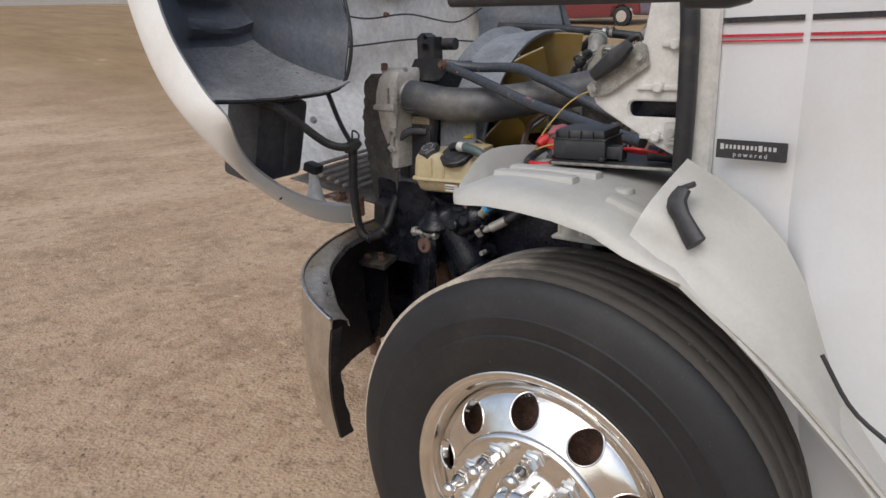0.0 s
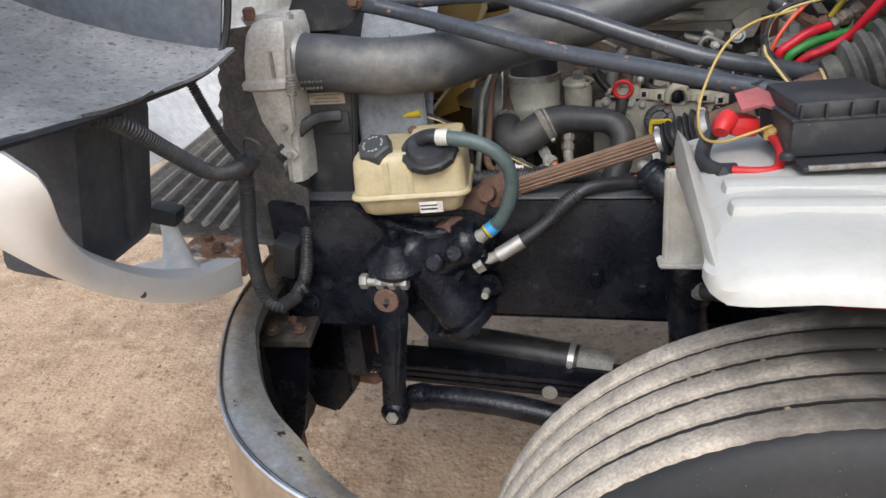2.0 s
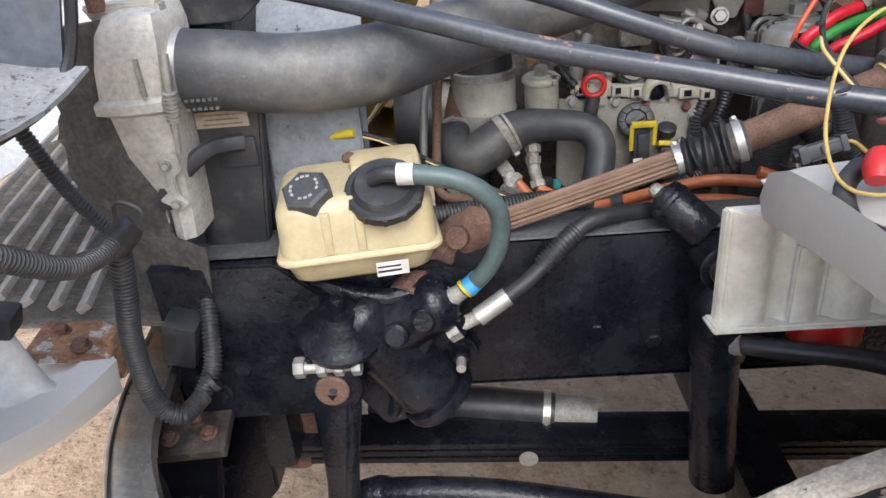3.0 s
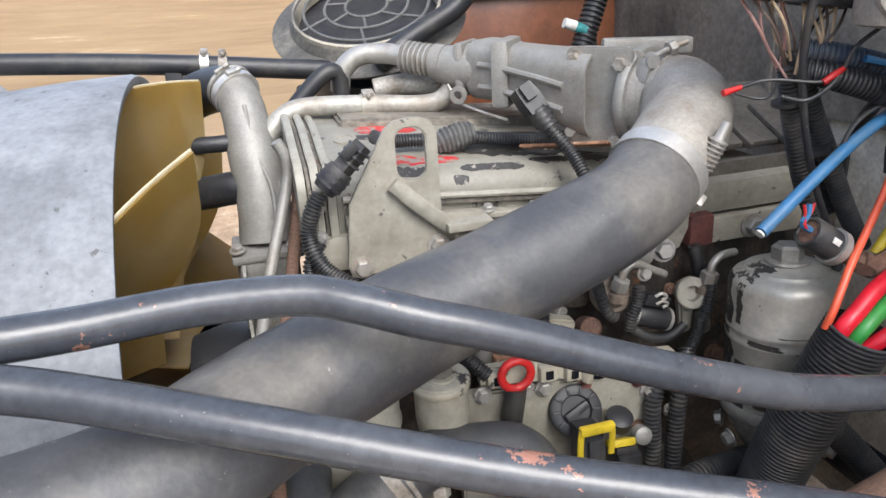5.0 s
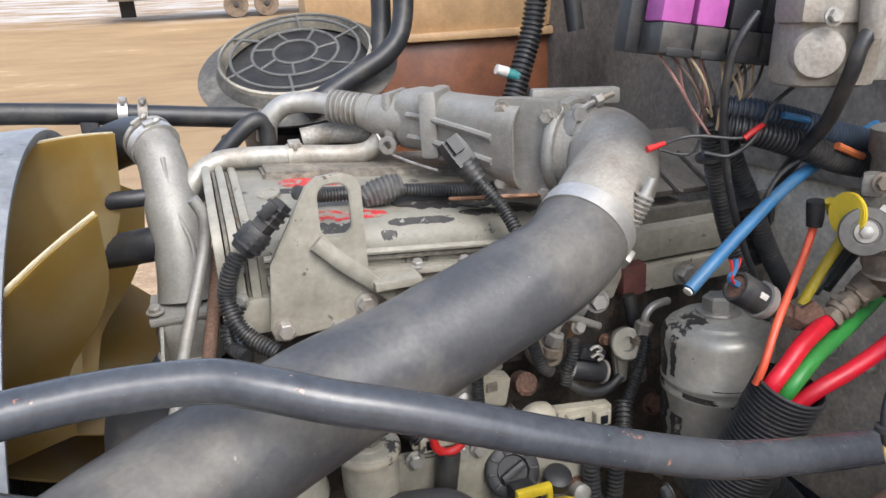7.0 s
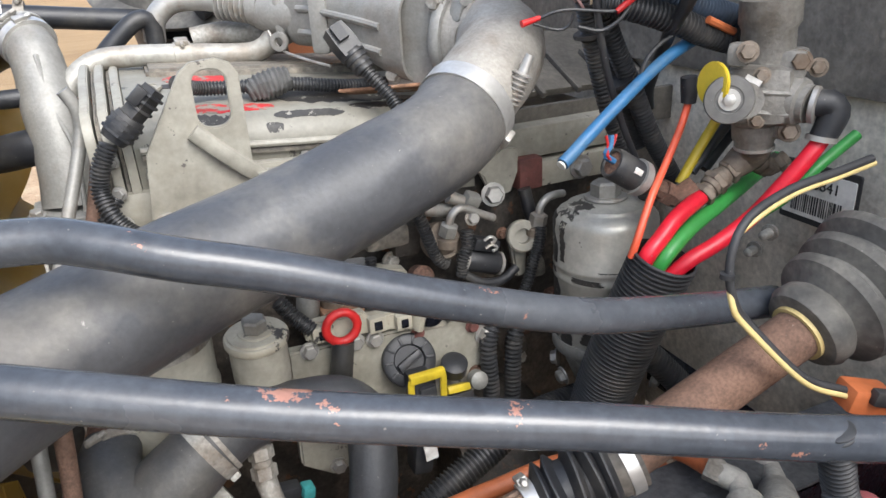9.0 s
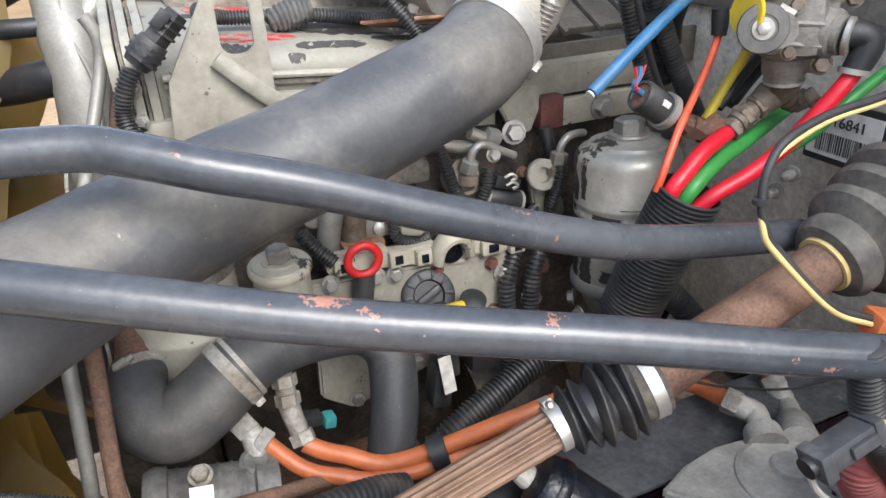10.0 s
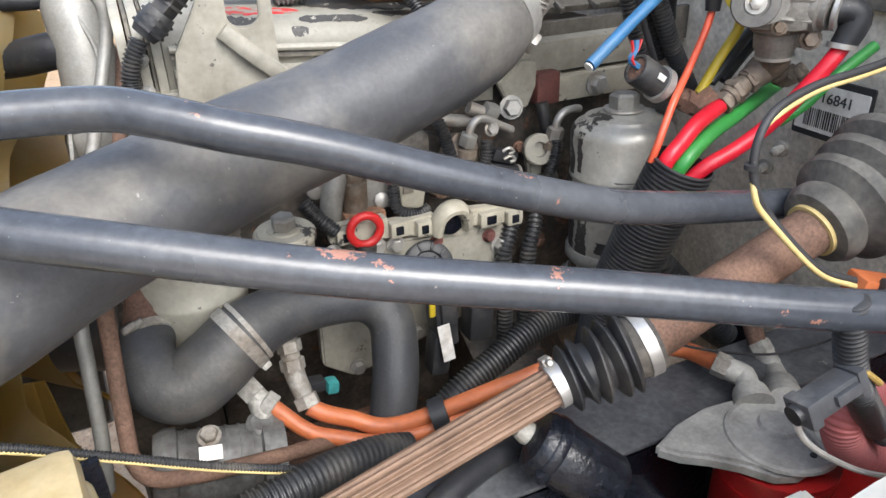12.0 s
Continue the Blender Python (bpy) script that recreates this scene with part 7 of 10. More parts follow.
    # fuel pre-filter with black lid, and the small canister
    f = thing("oil_filter_housing", (0.075, 0.33, 1.1), "grey filter housing with black screw lid", "filter")
    part("bowl", lathe([(0, 0.030), (0.004, 0.044), (0.014, 0.051), (0.060, 0.057), (0.064, 0.0595), (0.068, 0.0595), (0.072, 0.0575), (0.128, 0.0585)], (0.070, 0.335, 1.022), (0, 0, 1), 40), BOWL, f, "grey-cream bowl with dark stamping")
    part("collar", lathe([(0, 0.060), (0.014, 0.060), (0.016, 0.055)], (0.070, 0.335, 1.146), (0, 0, 1), 32), CAST_DULL, f)
    part("lid", lathe([(0, 0.054), (0.030, 0.053), (0.040, 0.047), (0.044, 0.030)], (0.070, 0.335, 1.158), (0, 0, 1), 28), BLACK_PLASTIC, f, "black screw lid")
    s = thing("fuel_strainer", (0.175, 0.317, 1.1), "small cream strainer with hexagon top", "filter")
    part("body", lathe([(0, 0.028), (0.02, 0.0305), (0.062, 0.0305)], (0.171, 0.302, 1.078), (0, -0.04, 1), 28), ENGINE, s)
    part("rim", lathe([(0, 0.0325), (0.002, 0.034), (0.007, 0.034), (0.009, 0.0325), (0.0095, 0.030), (0.0115, 0.029), (0.012, 0.019), (0.014, 0.018), (0.0145, 0.006)], (0.171, 0.300, 1.138), (0, -0.10, 1), 34), RAIL, s, "cream screw rim")
    part("hex", lathe([(0, 0.0125), (0.001, 0.0135), (0.012, 0.0135), (0.0145, 0.011), (0.0135, 0.007)], (0.171, 0.2985, 1.152), (0, -0.10, 1), 6), CAST, s)
    r = thing("dipstick_handle", (0.267, 0.335, 1.11), "red ring pull handle on black tube", "dipstick")
    part("ring", sweep([(0.267 + 0.0185 * math.cos(a), 0.318, 1.118 + 0.0185 * math.sin(a)) for a in np.linspace(0, 2 * math.pi, 17)], 0.0052, 10, 0.007), RED_PLASTIC, r)
    part("tube", sweep([(0.267, 0.320, 1.098), (0.262, 0.318, 1.07), (0.255, 0.32, 1.02)], 0.013, 12, 0.01), RUBBER, r)
    # lower coolant hose
    h = thing("lower_radiator_hose", (0.1, 0.24, 1.05), "black rubber coolant hose with steel clamp", "hose")
    part("hose", sweep([(0.013, 0.300, 1.062), (0.006, 0.272, 1.050), (0.014, 0.248, 1.036), (0.038, 0.236, 1.029), (0.070, 0.240, 1.044), (0.104, 0.250, 1.063), (0.143, 0.262, 1.070), (0.195, 0.270, 1.066), (0.245, 0.270, 1.056), (0.268, 0.255, 1.030), (0.262, 0.230, 0.985), (0.248, 0.21, 0.94), (0.235, 0.200, 0.90)], [0.028, 0.033, 0.037, 0.038, 0.036, 0.031, 0.028, 0.027, 0.027, 0.027, 0.027, 0.027, 0.027], 28, 0.006, wobble=0.0008), COOLANT_HOSE, h)
    band((0.100, 0.249, 1.0615), (0.85, 0.24, 0.42), 0.0365, 0.013, h, CAST_DULL, screw=(0.5, -0.4, -0.7))
    band((0.110, 0.252, 1.0655), (0.85, 0.24, 0.36), 0.0355, 0.005, h, CAST_DULL, screw=(0.5, 0.4, -0.7))
    band((0.012, 0.295, 1.060), (-0.2, 0.85, 0.4), 0.0285, 0.010, h, CAST_DULL, screw=(-0.5, 0, 1))
    part("pipe_stub", sweep([(0.012, 0.297, 1.061), (0.020, 0.325, 1.085), (0.03, 0.35, 1.12)], 0.025, 18, 0.01), RUST, h, "rusty pipe stub")
    part("blue_mark", sweep([(0.070, 0.2045, 1.030), (0.082, 0.2095, 1.036), (0.094, 0.2175, 1.043)], 0.0028, 8, 0.004, squash=0.6), BLUE_TAPE, h)
    # compressor
    c = thing("air_compressor", (0.06, 0.18, 0.98), "grey cast compressor with paper label", "compressor")
    part("body", lathe([(0, 0.038), (0.01, 0.044), (0.022, 0.044), (0.024, 0.040), (0.105, 0.040), (0.107, 0.045), (0.13, 0.044)], (-0.012, 0.212, 0.953), (1, -0.06, -0.20), 28), COMPRESSOR, c)
    for k in range(6):
        part("fin", lathe([(0, 0.0415), (0.003, 0.0415)], (0.018 + 0.013 * k, 0.210 - 0.0008 * k, 0.947 - 0.0026 * k), (1, -0.06, -0.20), 28), COMPRESSOR, c)
    part("label", box((0.047, 0.176, 0.987), (0.022, 0.0015, 0.014), Euler((radians(-42), radians(11), 0)).to_matrix().to_4x4(), 0), LABEL, c)
    for k in range(3):
        part("label_bar", box((0.043, 0.1745 + 0.003 * k, 0.9845 + 0.003 * k), (0.014, 0.001, 0.0014), Euler((radians(-42), radians(11), 0)).to_matrix().to_4x4(), 0), INK, c)
    bolt((0.049, 0.197, 0.990), (0, -0.4, 1), 0.009, c, CAST_DULL)
    part("port", lathe([(0, 0.018), (0.03, 0.017), (0.034, 0.012)], (0.10, 0.222, 0.945), (0.1, -0.3, 1), 18), COMPRESSOR, c)
    # fittings and orange air lines
    o = thing("air_line_pair", (0.28, 0.17, 0.95), "two orange nylon air lines held by a black clip", "air line")
    part("line", sweep([(0.117, 0.226, 0.982), (0.126, 0.220, 0.972), (0.146, 0.205, 0.953), (0.172, 0.190, 0.944), (0.238, 0.165, 0.936), (0.39, 0.135, 0.965), (0.50, 0.13, 0.955), (0.60, 0.15, 0.91)], 0.0088, 14, 0.008), ORANGE, o)
    part("line", sweep([(0.156, 0.222, 0.969), (0.169, 0.214, 0.961), (0.193, 0.200, 0.955), (0.242, 0.175, 0.946), (0.36, 0.14, 0.985), (0.43, 0.128, 1.0), (0.50, 0.115, 0.998)], 0.0098, 14, 0.008), ORANGE, o)
    part("clip", lathe([(-0.009, 0.019), (0.009, 0.019)], (0.284, 0.158, 0.958), (0.93, -0.25, 0.25), 16), BLACK_PLASTIC, o, "black clip")
    part("clip_foot", box((0.284, 0.160, 0.920), (0.016, 0.02, 0.05), None, 0.003), BLACK_PLASTIC, o)
    for pts in ([(0.094, 0.252, 1.003), (0.103, 0.238, 0.993), (0.117, 0.226, 0.982)], [(0.150, 0.260, 1.039), (0.149, 0.246, 1.004), (0.156, 0.222, 0.969)]):
        a, b2, e = (Vector(p) for p in pts)
        part("fitting", sweep([a, b2, e], [0.010, 0.0115, 0.010], 10, 0.005), CAST_DULL, o, "brown-grey elbow fitting")
        for q, dd in ((a.lerp(b2, 0.25), b2 - a), (a.lerp(b2, 0.8), b2 - a), (b2.lerp(e, 0.85), e - b2)):
            part("fitting_nut", lathe([(-0.007, 0.0125), (-0.006, 0.0138), (0.006, 0.0138), (0.007, 0.0125)], q, dd, 6), CAST_DULL, o)
    part("drain_plug", sweep([(0.104, 0.235, 0.990), (0.107, 0.222, 0.970), (0.106, 0.215, 0.951)], [0.011, 0.012, 0.009], 10, 0.006), CAST_DULL, o)
    k = thing("teal_connector", (0.19, 0.27, 0.985), "black sensor with teal connector", "sensor")
    part("body", box((0.165, 0.268, 0.962), (0.040, 0.018, 0.014), Euler((0, 0.2, 0.1)).to_matrix().to_4x4(), 0.003), BLACK_PLASTIC, k)
    part("teal_end", box((0.192, 0.265, 0.955), (0.014, 0.018, 0.015), Euler((0, 0.2, 0.1)).to_matrix().to_4x4(), 0.003), TEAL, k)
    # oil filler lid and connectors with yellow lever
    z = thing("oil_filler_cap", (0.33, 0.33, 1.05), "black oil filler cap", "cap")
    cn = Vector((-0.12, -0.85, 0.45)).normalized()
    co = Vector((0.347, 0.330, 1.043))
    cap = part("cap", lathe([(-0.014, 0.030), (0, 0.033), (0.004, 0.034), (0.010, 0.033), (0.012, 0.030), (0.012, 0.020), (0.008, 0.018), (0.008, 0.006)], co, cn, 32), BLACK_PLASTIC, z, "black cap with moulded ribs")
    cm = Matrix.Translation(co) @ axes(cn)
    for k in range(10):
        rib = box((0.0255, 0, 0.0125), (0.010, 0.0035, 0.004), None, 0.001)
        rib.transform(cm @ Matrix.Rotation(2 * math.pi * k / 10, 4, "Z"))
        part("rib", rib, BLACK_PLASTIC, cap)
    wing = box((0, 0, 0.013), (0.034, 0.010, 0.010), None, 0.003)
    wing.transform(cm @ Matrix.Rotation(0.5, 4, "Z"))
    part("grip", wing, BLACK_PLASTIC, cap)
    y = thing("engine_plug", (0.355, 0.29, 1.0), "black engine plug with yellow locking lever", "connector")
    part("housing", box((0.347, 0.290, 1.000), (0.030, 0.036, 0.090), Euler((radians(-6), 0, 0)).to_matrix().to_4x4(), 0.006), BLACK_PLASTIC, y)
    part("cover", box((0.349, 0.274, 1.012), (0.022, 0.014, 0.050), Euler((radians(-6), 0, 0)).to_matrix().to_4x4(), 0.005), CONDUIT, y)
    lever = part("lever", sweep([(0.327, 0.270, 1.008), (0.327, 0.268, 1.050), (0.331, 0.268, 1.056)], 0.0042, 8, 0.005, squash=0.6), YELLOW, y, "yellow locking lever")
    part("lever_arm", sweep([(0.367, 0.270, 1.016), (0.367, 0.268, 1.050), (0.363, 0.268, 1.056)], 0.0042, 8, 0.005, squash=0.6), YELLOW, lever)
    part("lever_grip", box((0.347, 0.268, 1.056), (0.044, 0.010, 0.011), None, 0.003), YELLOW, lever)
    part("tag", box((0.341, 0.263, 0.968), (0.016, 0.002, 0.052), Euler((radians(-4), radians(-6), 0)).to_matrix().to_4x4(), 0), LABEL, y)
    part("lower_body", box((0.338, 0.284, 0.945), (0.026, 0.030, 0.06), Euler((0, radians(8), 0)).to_matrix().to_4x4(), 0.006), BLACK_PLASTIC, y)
    y2 = thing("engine_plug", (0.41, 0.30, 1.0), "small black engine plug with yellow band", "connector")
    part("housing", box((0.402, 0.300, 0.965), (0.034, 0.032, 0.052), Euler((0, radians(4), 0)).to_matrix().to_4x4(), 0.006), BLACK_PLASTIC, y2)
    part("shoulder", box((0.400, 0.302, 0.994), (0.030, 0.028, 0.010), Euler((radians(-12), radians(4), 0)).to_matrix().to_4x4(), 0.003), CONDUIT, y2)
    part("band", box((0.394, 0.296, 1.006), (0.032, 0.022, 0.010), Euler((radians(-30), radians(8), 0.1)).to_matrix().to_4x4(), 0.003), YELLOW, y2)
    part("cap", lathe([(0, 0.017), (0.015, 0.017), (0.018, 0.012)], (0.400, 0.315, 1.020), (0, -0.4, 1), 18), BLACK_PLASTIC, y2)
    part("metal_boss", lathe([(0, 0.012), (0.014, 0.012), (0.017, 0.008)], (0.430, 0.315, 0.998), (0, -1, 0.3), 14), CAST, y2)


engine_accessories()


# ---- hood, tilted forward ----
def hood():
    h = thing("hood", (-0.6, 0.5, 0.9), "white truck hood tilted forward with dusty black wheel liners", "hood")
    outer = [(-0.70, -0.765, 1.95), (-0.665, -0.765, 1.75), (-0.632, -0.760, 1.572), (-0.588, -0.758, 1.45), (-0.535, -0.752, 1.350), (-0.470, -0.738, 1.265), (-0.405, -0.69, 1.165), (-0.415, -0.62, 1.095)]
    inner = [(-0.60, -0.745, 1.95), (-0.555, -0.745, 1.75), (-0.522, -0.742, 1.570), (-0.480, -0.742, 1.475), (-0.425, -0.740, 1.400), (-0.355, -0.738, 1.325), (-0.305, -0.728, 1.275), (-0.345, -0.68, 1.185)]
    vo = [(-0.405, -0.69, 1.165), (-0.415, -0.615, 1.092), (-0.437, -0.54, 1.035), (-0.457, -0.465, 0.985), (-0.475, -0.38, 0.935), (-0.488, -0.30, 0.893), (-0.492, -0.22, 0.863), (-0.490, -0.135, 0.843)]
    vi = [(-0.300, -0.728, 1.275), (-0.360, -0.66, 1.185), (-0.405, -0.585, 1.115), (-0.428, -0.49, 1.045), (-0.445, -0.41, 0.998), (-0.458, -0.32, 0.955), (-0.466, -0.24, 0.930), (-0.470, -0.155, 0.912)]
    # resample both edges so that the skin runs through without a crease
    edge_out = spline(outer[:6] + vo, 0.012)
    edge_in = spline(inner[:6] + vi, 0.012)
    rows = []
    for k in np.linspace(0, 1, 56):
        a = edge_out[round(k * (len(edge_out) - 1))]
        b = edge_in[round(k * (len(edge_in) - 1))]
        back = Vector((-0.045, 0.024, 0.0))
        row = [a + back, a + back * 0.3]
        for t in np.linspace(0, 1, 7):
            q = a.lerp(b, t)
            q.y -= 0.012 * math.sin(math.pi * t)
            q.x += 0.006 * math.sin(math.pi * t)
            row.append(q)
        row += [b + Vector((-0.012, 0.012, 0.002)), b + Vector((-0.045, 0.035, 0.0))]
        rows.append(row)
    part("fender_lip", sheet(rows, 0.005), LIP_WHITE, h, "white outer fender lip running into the valance")
    part("valance_floor", sheet([[Vector(b) + Vector((-0.04, 0.03, -0.005)), Vector(b) + Vector((-0.16, 0.06, -0.03)), Vector(b) + Vector((-0.22, 0.10, -0.03))] for b in vi[3:]], 0.004), LIP_GREY, h)
    part("drain_hole", lathe([(0, 0.0055), (0.003, 0.0055)], (-0.443, -0.474, 1.003), (0.75, -0.6, 0.2), 12), INK, h)
    # wheel liners, one on either side
    for s, y0 in ((1, 0.0), (-1, 1.20)):
        def flip(p):
            return Vector((p[0] - (0.0 if s > 0 else 0.26), p[1] if s > 0 else y0 - p[1], p[2]))
        rows = []
        for t in np.linspace(0, 1, 45):
            if t < 0.55:
                k = t / 0.55
                x, z = -0.335 - 0.43 * k, 1.312 + 0.13 * k ** 1.25
            else:
                k = (t - 0.55) / 0.45
                x, z = -0.765 - 0.10 * math.sin(k * 1.4) + 0.03 * math.sin(k * 19) * (k > 0.06), 1.445 + 0.60 * k
            row = []
            for f in np.linspace(0, 1, 14):
                y = -0.735 + 0.46 * f
                lift = 0.020 * max(0.0, (f - 0.80) / 0.20) ** 1.6
                dx = 0.0 if t < 0.55 else -0.04 * math.sin(math.pi * f)
                sag = -0.010 * math.sin(math.pi * f) * (1 - min(1, t * 1.6))
                xx = x + dx + (0.02 * f - 0.035 * (1 - abs(2 * f - 1)) if t == 0 else 0)
                edge = float(np.interp(z, (1.275, 1.325, 1.40, 1.475, 1.57, 1.75, 1.95, 2.1), (-0.305, -0.355, -0.425, -0.48, -0.522, -0.555, -0.60, -0.63)))
                xx = max(xx, edge - 0.030 - 0.55 * f)
                if t > 0.57:
                    xx += 0.034 * abs(math.sin((z - 1.45) * 21)) * math.sin(math.pi * f)
                row.append(flip((xx, y, z + (lift if t < 0.6 else 0) + sag)))
            rows.append(row)
        cut = 24
        part("liner_floor", sheet(rows[:cut + 1], 0.005), DUSTY_SHELF, h, "dust-covered wheel liner floor")
        part("liner_wall", sheet(rows[cut:], 0.005), LINER, h, "ribbed black wheel liner")
        side = []
        for k in np.linspace(0, 1, 30):
            z = 1.318 + 0.73 * k
            side.append([flip((-0.345 + 0.045 * math.sin(math.pi * min(1.0, k / 0.5)) - 0.09 * max(0.0, k - 0.15) + x * 1.0, -0.275 - 0.030 * abs(math.sin(k * 13 + x * 2)) * math.sin(math.pi * min(1.0, -x / 0.52 + 0.12)), z + 0.05 * (-x) * (1 - k))) for x in (0.0, -0.03, -0.15, -0.30, -0.45, -0.52)])
        part("liner_side", sheet(side, 0.006), LINER, h)
        for q in range(3):
            rib = [flip((-0.775 - 0.015 * q, -0.55, 1.53 + 0.11 * q)), flip((-0.77 - 0.015 * q, -0.42, 1.505 + 0.11 * q)), flip((-0.78 - 0.015 * q, -0.31, 1.49 + 0.11 * q))]
            part("liner_rib", sweep(rib, [0.012, 0.026, 0.012], 10, 0.03), LINER, h)
        part("liner_edge", sweep([flip((-0.335, -0.735, 1.312)), flip((-0.35, -0.60, 1.302)), flip((-0.357, -0.45, 1.300)), flip((-0.348, -0.34, 1.306)), flip((-0.338, -0.285, 1.325)), flip((-0.318, -0.272, 1.38)), flip((-0.306, -0.270, 1.46)), flip((-0.325, -0.268, 1.57)), flip((-0.38, -0.27, 1.75))], 0.006, 8, 0.02), BLACK_PLASTIC, h)
        part("lamp_box", box(flip((-0.520, -0.445, 1.180)), (0.13, 0.21, 0.24), Euler((0, radians(14), radians(8 * s))).to_matrix().to_4x4(), 0.02), LAMP_BACK, h, "dusty black headlamp housing")
        part("lamp_rib", box(flip((-0.455, -0.42, 1.18)), (0.016, 0.02, 0.21), Euler((0, radians(14), 0)).to_matrix().to_4x4(), 0.005), LAMP_BACK, h)
        part("guide_cone", lathe([(0, 0.040), (0.02, 0.030), (0.085, 0.016), (0.12, 0.013)], flip((-0.530, -0.262, 0.930)), (0, 0, 1), 18), LIP_GREY, h)
        part("cone_clamp", box(flip((-0.525, -0.265, 1.055)), (0.05, 0.045, 0.03), Euler((0, 0.3, 0.2)).to_matrix().to_4x4(), 0.006), BLACK_PLASTIC, h)
        part("hinge_plate", slab([(-0.06, -0.05), (0.055, -0.045), (0.06, 0.03), (0.02, 0.055), (-0.055, 0.05)], 0.006, Matrix.Translation(flip((-0.540, -0.125, 0.922))) @ Euler((0, radians(12), 0.2)).to_matrix().to_4x4(), 0.001), RUST_BRIGHT, h, "rusty hinge plate")
        for dx, dy in ((-0.03, 0.02), (0.02, -0.02)):
            bolt(flip((-0.540 + dx, -0.125 + dy, 0.931)), (0.1, 0, 1), 0.011, h, RUST)
        part("hinge_tab", box(flip((-0.492, -0.105, 0.895)), (0.016, 0.05, 0.070), None, 0.004), RUST_BRIGHT, h)
    # inner skin of the hood top, now upright, with moulded steps
    rows = []
    for z in np.linspace(0.955, 2.25, 30):
        row = []
        for y in np.linspace(float(np.interp(z, (1.0, 1.15, 1.25, 1.6), (-0.14, -0.14, -0.16, -0.38))), 1.78, 40):
            x = -1.10 - 0.18 * (1 - ((y - 0.53) / 1.3) ** 2) + 0.95 * max(0, 1.22 - z)
            x += 0.030 * abs(math.sin((z - 0.22 * y) * 11)) * math.exp(-((y - 0.3) / 0.7) ** 2) + 0.03 * math.exp(-((z - 1.72) / 0.06) ** 2)
            row.append((x, y, z))
        rows.append(row)
    part("inner_skin", sheet(rows, 0.008), HOOD_INSIDE, h, "dirty white inner skin")
    part("far_side_skin", sheet([[(-0.78 - 0.40 * t, 1.70 + 0.06 * math.sin(t * 3), z) for t in np.linspace(0, 1, 8)] for z in np.linspace(1.0, 1.95, 8)], 0.008), HOOD_INSIDE, h)
    part("air_duct", lathe([(0, 0.15), (0.05, 0.14), (0.07, 0.11), (0.075, 0.0)], (-1.25, 0.95, 1.78), (1, -0.1, -0.1), 28), HOOD_INSIDE, h, "round stained duct moulding")
    for p in ((-1.045, 0.02, 1.125), (-1.06, 0.22, 1.135)):
        bolt(p, (1, -0.2, 0.5), 0.012, h, CAST_DULL)
    # grille, now lying level
    for k in range(12):
        x = -0.50 - 0.041 * k
        z = 0.905 + 0.0085 * k
        short = 0.18 if k < 5 else 0.0
        part("grille_bar", box((x - 0.25 * short / 2, 0.56 + short / 2, z), (0.021, 1.30 - short, 0.012), Euler((0, radians(-25), radians(14))).to_matrix().to_4x4(), 0.003), GRILLE_BAR, h)
    part("grille_screen", box((-0.72, 0.56, 0.918), (0.52, 1.30, 0.004), Euler((0, radians(11.5), radians(14))).to_matrix().to_4x4(), 0), GRIME, h, "dark grille mesh")
    for pts in ([(-1.10, -0.1, 1.43), (-1.15, 0.5, 1.425), (-1.10, 0.95, 1.45), (-0.95, 1.25, 1.43)], [(-1.2, 0.40, 1.60), (-1.20, 0.7, 1.55), (-1.18, 1.0, 1.57), (-1.12, 1.3, 1.53), (-1.05, 1.45, 1.60)]):
        part("loom_wire", sweep(pts, 0.004, 6, 0.03), INK, h)
    part("wire_clip", lathe([(0, 0.014), (0.02, 0.010)], (-1.19, 0.84, 1.566), (1, 0, 0), 10), RUST, h)


hood()


